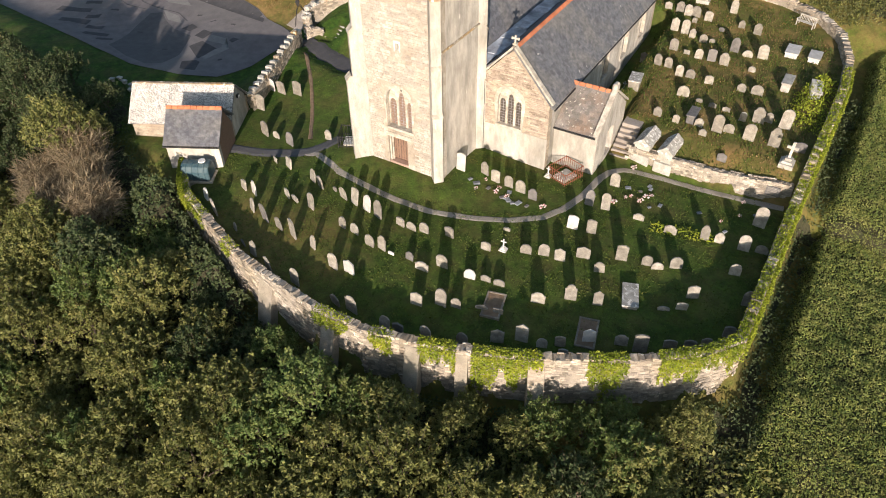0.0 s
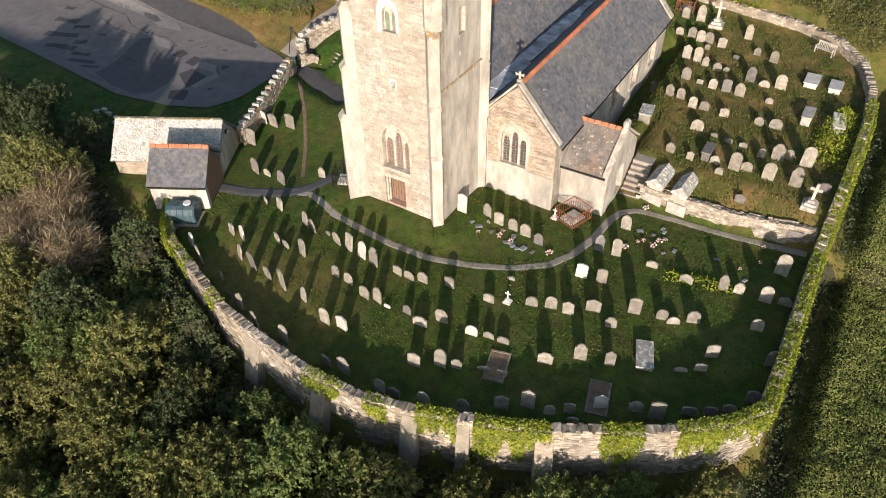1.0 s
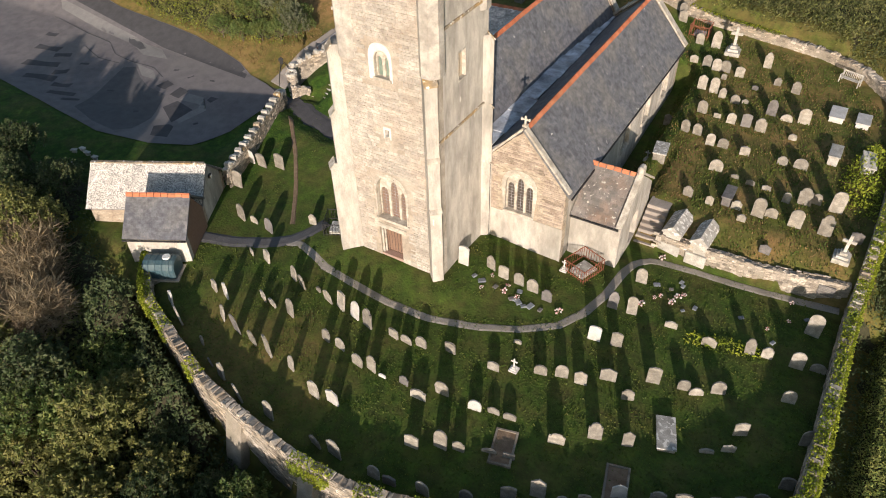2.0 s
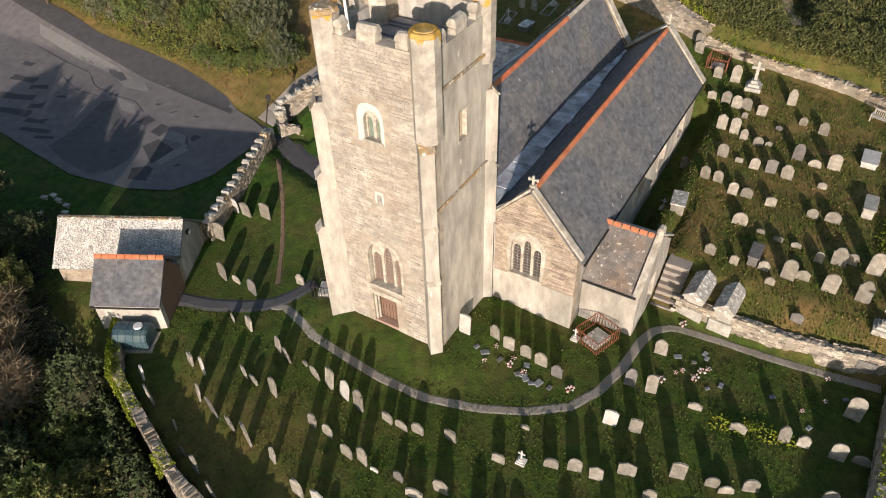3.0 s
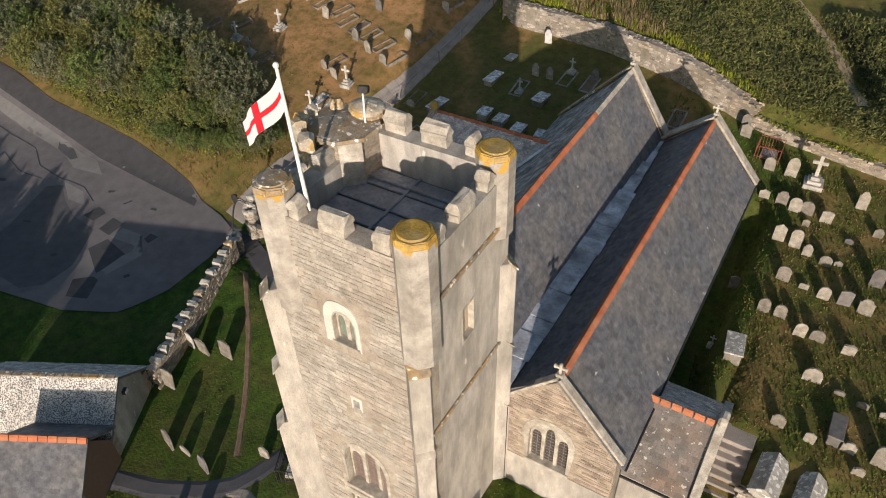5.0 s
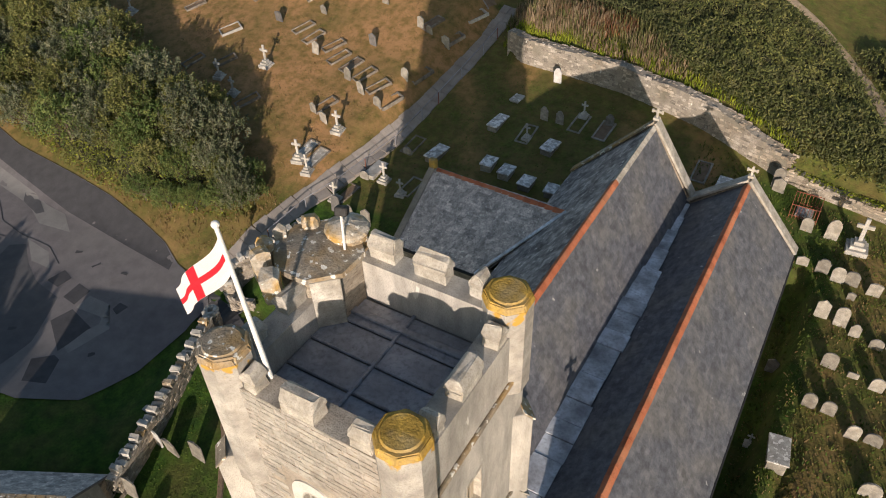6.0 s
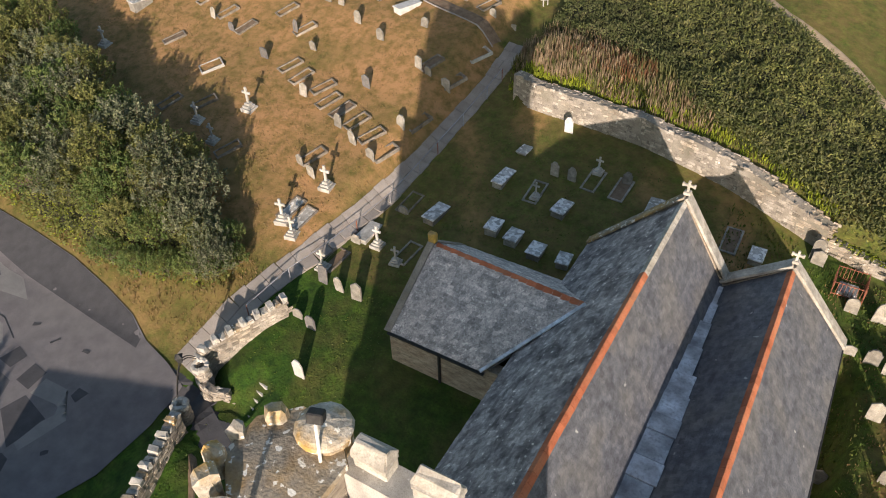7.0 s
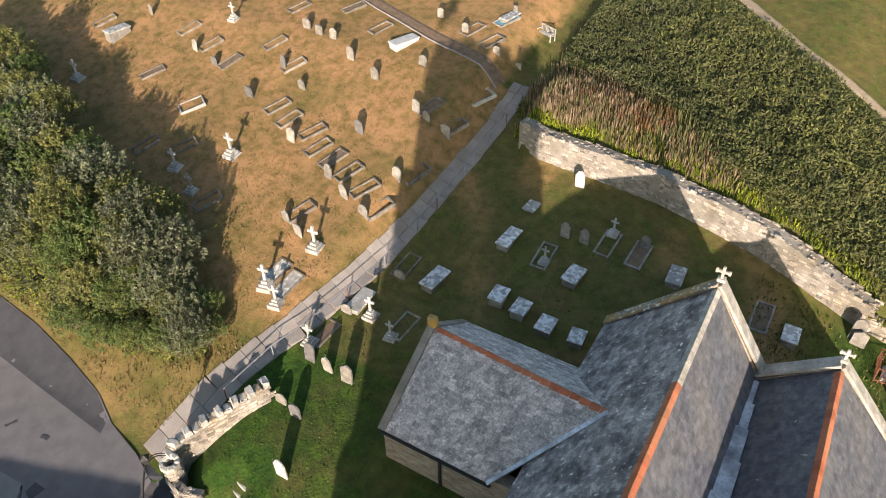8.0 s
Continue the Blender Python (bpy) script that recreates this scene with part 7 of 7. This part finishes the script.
def thicket(name, poly, height, mat, density, label, avoid=(), seed=0, size=(0.11, 0.24), edge=1.6, scale=0.45, rough=1.0, slim=0.55):
    """A continuous scrub canopy: leaf sprays over an uneven surface, with a sheet below coloured dark as its inner
    shade.
    """
    rng = random.Random(seed)
    xs, ys = [p[0] for p in poly], [p[1] for p in poly]
    ring_line = poly + poly[:1]

    def top(x, y):
        if not inside(poly, x, y):
            return None
        e = min(from_line(ring_line, x, y), *(max(0, from_line(l, x, y) - 0.7) for l in avoid)) if avoid else from_line(ring_line, x, y)
        n = 0.62 + rough * (0.38 * noise.noise((x * scale, y * scale, seed)) + 0.22 * noise.noise((x * 1.4, y * 1.4, seed + 5)))
        return lie(x, y) + height(x, y) * max(0.15, n) * smooth(0, edge, e) ** 0.6
    spots = []
    area = (max(xs) - min(xs)) * (max(ys) - min(ys))
    for _ in range(int(area * density)):
        x, y = rng.uniform(min(xs), max(xs)), rng.uniform(min(ys), max(ys))
        z = top(x, y)
        if z is None:
            continue
        spots.append(((x, y, z - 0.45 * rng.random() ** 2), (rng.gauss(0.4, 0.5), rng.gauss(-0.8, 0.5), 0.4)))
    t = tagged(new(name), label, "thicket", kind="stuff")
    part("foliage", leaf_cards(rng, spots, mat, "foliage", size, slim), None, t)
    # below the leaves lies a dark sheet, coloured as shade within the canopy
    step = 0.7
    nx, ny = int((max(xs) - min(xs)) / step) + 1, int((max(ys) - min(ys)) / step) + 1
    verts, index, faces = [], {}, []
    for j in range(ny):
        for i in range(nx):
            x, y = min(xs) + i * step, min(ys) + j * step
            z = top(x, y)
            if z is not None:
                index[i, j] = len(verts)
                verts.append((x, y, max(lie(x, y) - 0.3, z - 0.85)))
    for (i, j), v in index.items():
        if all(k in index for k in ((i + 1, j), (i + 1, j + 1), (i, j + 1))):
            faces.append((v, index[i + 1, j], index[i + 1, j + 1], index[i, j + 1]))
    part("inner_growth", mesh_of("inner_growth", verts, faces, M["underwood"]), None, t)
    return t


FOOTPATH = [(-12.0, 76.0), (-13.9, 82.2), (-15.6, 85.3), (-17.6, 87.9), (-20.2, 90.4), (-26.0, 93.6), (-34.0, 101.0), (-40.0, 118.0)]
BANK = [(-31.0, 76.9), (-18.0, 73.6), (-7.0, 72.0), (-1.0, 69.6), (4.0, 72.0), (2.0, 84.0), (-8.0, 92.0), (-14.0, 88.5), (-20.5, 88.6), (-25.5, 92.2), (-31.0, 96.6), (-34.4, 97.0), (-39.5, 93.5)]
# dark leaves stand in for the deep shade between wall and scrub
thicket("thicket", [(-3.2, 26.0), (0.9, 29.4), (1.0, 47.0), (1.3, 62.0), (5.0, 62.0), (5.0, 30.0), (6.0, 22.0), (-3.0, 22.0)], lambda x, y: 1.2 + 0.8 * smooth(32, 28, y), LEAF["dark"], 60, "low undergrowth with ditch shade in its dark leaves", (), 16, edge=0.5)
thicket("thicket", [(2.2, 24.0), (2.3, 36.0), (2.3, 48.0), (2.4, 62.0), (2.0, 68.0), (8.0, 76.0), (15.0, 76.0), (15.0, 20.0), (8.0, 20.0)], lambda x, y: 2.9 + 0.6 * smooth(3, 9, x), LEAF["bright"], 250, "dense olive-green scrub outside the boundary wall", seed=3, size=(0.08, 0.17), edge=0.9, rough=0.25)
thicket("thicket", [(2.2, 24.0), (2.3, 36.0), (2.3, 48.0), (2.4, 62.0), (2.0, 68.0), (8.0, 76.0), (12.0, 76.0), (12.0, 20.0), (8.0, 20.0)], lambda x, y: 2.95 + 0.6 * smooth(3, 9, x), LEAF["green"], 70, "green leafy scrub outside the boundary wall", seed=3, size=(0.08, 0.18), edge=0.9, rough=0.25)
thicket("thicket", [(-41.6, 84.6), (-36.5, 83.6), (-31.0, 81.6), (-28.6, 78.0)] + BANK[1:-1] + [(-39.5, 96.0), (-42.0, 92.5), (-42.0, 88.0)], lambda x, y: 2.0 - 0.9 * smooth(9, 3.5, from_line(BANK_FOOT, x, y)), LEAF["bank"], 95, "dense olive-grey scrub on the bank above the wall", (FOOTPATH,), 5, edge=0.8, size=(0.14, 0.34), rough=0.75, slim=0.38)
thicket("thicket", [(-31.0, 83.0), (-27.5, 77.6)] + BANK[1:-1] + [(-37.0, 90.0)], lambda x, y: 2.05 - 0.9 * smooth(9, 3.5, from_line(BANK_FOOT, x, y)), LEAF["olive"], 40, "olive leafy scrub on the bank above the wall", (FOOTPATH,), 5, edge=0.8, size=(0.14, 0.36), rough=0.75, slim=0.35)
thicket("thicket", [(-28.0, 82.0), (-22.0, 78.5), (-15.0, 80.0), (-14.5, 84.0), (-18.0, 86.5), (-26.0, 88.0)], lambda x, y: 2.5, LEAF["olive"], 40, "olive-brown scrub on the bank", (FOOTPATH,), 17, edge=2.5)
thicket("thicket", [(-38.9, 25.9), (-36.8, 24.5), (-33.4, 23.1), (-29.5, 21.5), (-27.6, 21.1), (-27.2, 17.5), (-33.0, 17.0), (-37.0, 19.5), (-41.5, 23.5)], lambda x, y: 3.7 + 0.9 * smooth(-29, -34, x), LEAF["dark"], 95, "dark bramble scrub under the curved wall", (), 9, edge=0.6, size=(0.16, 0.32))
thicket("thicket", [(-27.8, 21.0), (-26.2, 20.5), (-22.0, 19.9), (-18.8, 19.9), (-15.8, 20.5), (-12.0, 21.8), (-8.6, 23.2), (-6.0, 20.0), (-16.0, 15.5), (-28.0, 16.5)], lambda x, y: 2.2, LEAF["dark"], 70, "dark bramble scrub at the foot of the curved wall", (), 19, edge=0.9, size=(0.15, 0.3))
thicket("thicket", [(-40.5, 24.0), (-36.9, 22.6), (-33.4, 21.3), (-29.4, 19.7), (-26.1, 18.6), (-22.0, 17.9), (-15.8, 18.5), (-12.0, 19.8), (-8.6, 21.2), (-3.4, 24.0), (1.0, 27.8), (6.0, 27.0), (9.0, 18.0), (-8.0, 11.0), (-30.0, 1.0), (-62.0, 6.0), (-62.0, 22.0)], lambda x, y: 1.2 + 1.9 * smooth(2, 8, from_line(FRONT_WALL, x, y)), LEAF["olive"], 42, "olive-green underwood filling in between trees", (), 10, size=(0.2, 0.4), scale=0.7)
thicket("thicket", [(-53.0, 33.5), (-49.2, 31.4), (-47.6, 29.4), (-45.6, 27.9), (-43.4, 26.9), (-41.4, 26.2), (-40.6, 24.6), (-44.0, 19.0), (-54.0, 19.0), (-60.0, 28.0)], lambda x, y: 1.7, LEAF["dark"], 55, "rough dark brambles beside the outbuilding", (), 12)
HEDGE = [(-48.3, 55.0), (-49.4, 54.0), (-52.7, 53.2), (-58.5, 52.5), (-62.8, 52.6), (-66.0, 53.1), (-72.0, 53.9), (-81.2, 55.4), (-84.0, 60.0), (-81.0, 66.5), (-66.1, 61.9), (-59.5, 59.8), (-51.2, 56.6)]
thicket("hedge", HEDGE, lambda x, y: 1.3 + 2.2 * smooth(0.2, 3.0, from_line(HEDGE[:8], x, y)) * smooth(-48, -54, x), LEAF["light"], 80, "dense green hedge bank beside the car park", (), 21, edge=0.9, size=(0.14, 0.28))
thicket("hedge", HEDGE[1:8] + [(-81.0, 58.5), (-66.0, 56.0), (-55.0, 55.5)], lambda x, y: 1.35 + 2.2 * smooth(0.2, 3.0, from_line(HEDGE[:8], x, y)) * smooth(-48, -54, x), LEAF["ivy"], 16, "yellow-green leaves trailing over the hedge bank", (), 21, edge=0.9, size=(0.12, 0.24))
for x, y, s in ((-55.0, 57.2, 0.95), (-53.8, 58.2, 0.85), (-52.6, 56.4, 0.75), (-57.2, 58.6, 0.95), (-62.0, 60.0, 1.0), (-50.8, 55.9, 0.6)):
    plant(5, x, y, s, -0.2)
thicket("hedge", [(-56.6, 56.4), (-54.6, 55.8), (-53.0, 56.2), (-53.4, 57.4), (-55.0, 57.9), (-56.8, 57.6)], lambda x, y: 4.3, LEAF["light"], 90, "bright yellow-green creeper on the hedge top", (), 23, edge=0.9, size=(0.12, 0.24))
thicket("hedge", [(-68.0, 57.4), (-63.4, 56.2), (-60.6, 57.0), (-61.4, 59.2), (-65.0, 60.4), (-68.6, 60.0)], lambda x, y: 4.4, LEAF["olive"], 80, "olive-yellow mass of leaves on the hedge top", (), 24, edge=1.4, size=(0.12, 0.24))


def ivy(name, line, u0, u1, offset, low, high, seed, density=140, mat=LEAF["ivy"], over=0.35, label="bright sunlit ivy hanging over the wall"):
    """Ivy on one stretch of a wall: over its top and down its outer face."""
    rng = random.Random(seed)
    pts = along(line, 0.1)
    pts = pts[int(len(pts) * u0):int(len(pts) * u1)]
    spots = []
    for x, y, a in pts:
        n = Vector((math.sin(a), -math.cos(a), 0))
        hi = high(x, y)
        drop = low(x, y) * max(0.08, 0.62 + 0.5 * noise.noise((x * 0.8, y * 0.8, seed)) + 0.55 * noise.noise((x * 3.1, y * 3.1, seed)))
        for _ in range(int(density * 0.1 * max(0.4, drop))):
            z = hi - rng.random() ** 1.2 * drop
            spots.append((Vector((x, y, z)) + n * (offset + rng.uniform(0, 0.2) + 0.12 * max(0, noise.noise((x * 1.5, y * 1.5, z * 1.5)))), n + Vector((0, 0, 0.4))))
        for _ in range(int(density * 0.1 * over)):
            spots.append((Vector((x, y, hi + rng.uniform(0.02, 0.16))) + n * rng.uniform(-0.3, offset), n * 0.4 + Vector((0, 0, 1))))
    t = tagged(new(name), label, "ivy", kind="stuff")
    part("foliage", leaf_cards(rng, spots, mat, "foliage", (0.08, 0.15), 0.8), None, t)


FW = lambda x, y: 0.74 + 0.25 * smooth(-4, 0, x)
for u0, u1, low, seed in ((0.43, 0.49, 1.5, 1), (0.52, 0.55, 1.8, 2), (0.585, 0.635, 2.5, 3), (0.655, 0.745, 3.2, 4), (0.80, 0.85, 2.9, 5), (0.89, 1.0, 2.3, 6), (0.02, 0.15, 1.4, 7), (0.22, 0.25, 0.8, 12)):
    ivy("ivy", FRONT_WALL, u0, u1, 0.3, lambda x, y, l=low: l, FW, seed, 320, over=0.9 if seed in (4, 3, 5, 6) else 0.35)
SW = lambda x, y: max(0.95, yard_height(x - 0.8, y - 0.8) + 0.75) if y > 47 else 0.95 + 0.9 * smooth(44, 48, y)
ivy("ivy", SOUTH_WALL, 0.0, 0.34, 0.32, lambda x, y: 2.6, SW, 8, 240, over=1.0, label="ivy covering the boundary wall")
ivy("ivy", SOUTH_WALL, 0.33, 0.56, 0.32, lambda x, y: 2.0, SW, 9, 240, over=0.9, label="ivy covering the boundary wall")
ivy("ivy", SOUTH_WALL, 0.85, 1.0, 0.3, lambda x, y: 0.5, lambda x, y: yard_height(x, y - 1) + 0.9, 10, 120, over=0.9, label="green growth over the wall's foot")
ivy("ivy", [(-36.9, 24.6), (-38.8, 26.2), (-40.4, 28.0)], 0.0, 1.0, 0.0, lambda x, y: 0.9, lambda x, y: 0.9, 11, 160, over=2.0, label="ivy mound at the wall's end")
thicket("thicket", [(-2.2, 53.0), (0.2, 52.0), (0.4, 60.0), (-1.6, 60.5), (-2.6, 57.0)], lambda x, y: 1.0, LEAF["ivy"], 90, "ivy mound sprawling inside the boundary wall", (), 14, edge=0.9)
thicket("thicket", [(-7.6, 38.4), (-5.4, 38.9), (-3.6, 39.4), (-3.4, 40.4), (-5.6, 40.2), (-7.8, 39.4)], lambda x, y: 0.45, LEAF["ivy"], 120, "low green plants growing between headstones", (), 15, edge=0.5)


def grass_tufts(name, poly, density, mat, seed, label, tall=(0.08, 0.2), keep_off=()):
    """Upright blades over a stretch of turf, thicker in patches."""
    rng = random.Random(seed)
    xs, ys = [p[0] for p in poly], [p[1] for p in poly]
    verts, faces = [], []
    for _ in range(int((max(xs) - min(xs)) * (max(ys) - min(ys)) * density)):
        x, y = rng.uniform(min(xs), max(xs)), rng.uniform(min(ys), max(ys))
        if not inside(poly, x, y) or noise.noise((x * 0.7, y * 0.7, seed)) + rng.uniform(-0.35, 0.6) < 0:
            continue
        if any(a < x < b and c < y < d for a, b, c, d in keep_off):
            continue
        z = lie(x, y) - 0.02
        a, h, w = rng.uniform(0, math.pi), rng.uniform(*tall), rng.uniform(0.02, 0.05)
        dx, dy, lx, ly = math.cos(a) * w, math.sin(a) * w, rng.gauss(0, 0.05), rng.gauss(0, 0.05)
        k = len(verts)
        verts += [(x - dx, y - dy, z), (x + dx, y + dy, z), (x + dx * 0.5 + lx, y + dy * 0.5 + ly, z + h), (x - dx * 0.6 + lx, y - dy * 0.6 + ly, z + h * 0.8)]
        faces.append((k, k + 1, k + 2, k + 3))
    t = tagged(new(name), label, "grass", kind="stuff")
    part("blades", mesh_of("blades", verts, faces, mat), None, t)


CHURCH_PLAN = ((-36.8, -16.0, 35.0, 66.0), (-17.0, -13.0, 42.0, 49.0), (-31.0, -28.0, 38.0, 41.0))
FRONT_YARD = FRONT_WALL + [(0.0, 46.0), (-11.0, 44.8), (-12.0, 41.0), (-13.5, 38.5), (-16.0, 35.6), (-19.0, 34.2), (-24.0, 33.3), (-28.0, 33.6), (-31.0, 34.5), (-38.0, 31.0)]
grass_tufts("grass", FRONT_YARD, 70, LEAF["grass"], 31, "short green churchyard grass", (0.04, 0.12))
grass_tufts("grass", [(-8.0, 46.1), (-0.3, 46.9), (0.0, 62.0), (-1.5, 66.0), (-6.0, 70.0), (-18.0, 72.0), (-24.0, 73.5), (-24.0, 66.2), (-16.2, 66.0), (-16.0, 49.5)], 46, LEAF["grass"], 32, "rough tufted grass between the upper graves", (0.07, 0.22), CHURCH_PLAN)
grass_tufts("grass", [(-8.0, 46.1), (-0.3, 46.9), (0.0, 62.0), (-1.5, 66.0), (-6.0, 70.0), (-18.0, 72.0), (-16.0, 49.5)], 24, LEAF["drygrass"], 33, "dry tufts between the upper graves", (0.05, 0.18), CHURCH_PLAN)
grass_tufts("grass", [(-23.0, 33.8), (-13.5, 39.0), (-13.2, 42.0), (-17.0, 41.0), (-22.0, 41.0), (-22.4, 36.5)], 40, LEAF["grass"], 34, "green grass beside the tower", (0.05, 0.14))
grass_tufts("grass", [(-42.0, 37.5), (-33.5, 35.0), (-30.5, 37.0), (-30.5, 53.5), (-37.0, 54.0), (-37.0, 65.0), (-30.0, 67.0), (-24.0, 73.0), (-40.0, 76.0), (-42.8, 66.0), (-43.2, 56.0), (-44.0, 48.0)], 24, LEAF["grass"], 35, "short green lawn grass", (0.04, 0.11), CHURCH_PLAN)
grass_tufts("grass", [(-46.5, 58.0), (-44.8, 66.0), (-44.4, 80.5), (-62.0, 86.0), (-84.0, 82.0), (-84.0, 71.0), (-62.0, 63.0), (-52.0, 57.5)], 34, LEAF["drygrass"], 36, "parched brown graveyard grass", (0.04, 0.12))
grass_tufts("grass", [(-48.5, 50.5), (-46.8, 57.0), (-50.5, 56.5), (-56.0, 53.5), (-66.0, 53.6), (-57.0, 51.8)], 50, LEAF["drygrass"], 37, "rough grass verge beside the car park", (0.06, 0.2))
# dry grasses, bracken and weeds on the bank behind the east wall
grass_tufts("dry_grass", [(-41.8, 79.5), (-38.5, 78.2), (-35.0, 78.4), (-33.5, 80.5), (-34.5, 83.5), (-38.0, 86.0), (-41.5, 86.0), (-42.6, 82.5)], 75, LEAF["straw"], 41, "tall pale dry grasses on the bank", (0.4, 1.0))
grass_tufts("dry_grass", [(-35.0, 77.6), (-28.5, 76.6), (-26.0, 76.6), (-27.5, 79.0), (-31.0, 81.0), (-34.0, 81.0)], 55, LEAF["straw"], 42, "pale dry grasses above the wall", (0.3, 0.75))
grass_tufts("bracken", [(-38.5, 81.0), (-33.5, 79.2), (-31.5, 80.5), (-32.5, 83.5), (-36.5, 85.5)], 85, LEAF["rust"], 43, "rust-red dead bracken on the bank", (0.3, 0.8))
grass_tufts("weeds", [(-41.4, 77.6), (-35.0, 77.5), (-26.0, 75.9), (-18.0, 73.5), (-18.0, 74.6), (-26.0, 77.4), (-33.0, 79.2), (-38.0, 79.4), (-42.5, 80.5)], 120, LEAF["ivy"], 44, "fresh green weeds along the wall top", (0.12, 0.4))
grass_tufts("weeds", [(-42.6, 80.0), (-38.0, 78.5), (-28.5, 77.5), (-29.0, 81.5), (-34.0, 86.0), (-41.8, 88.0)], 45, LEAF["scrub"], 45, "olive weeds growing through dry grass", (0.3, 0.9))
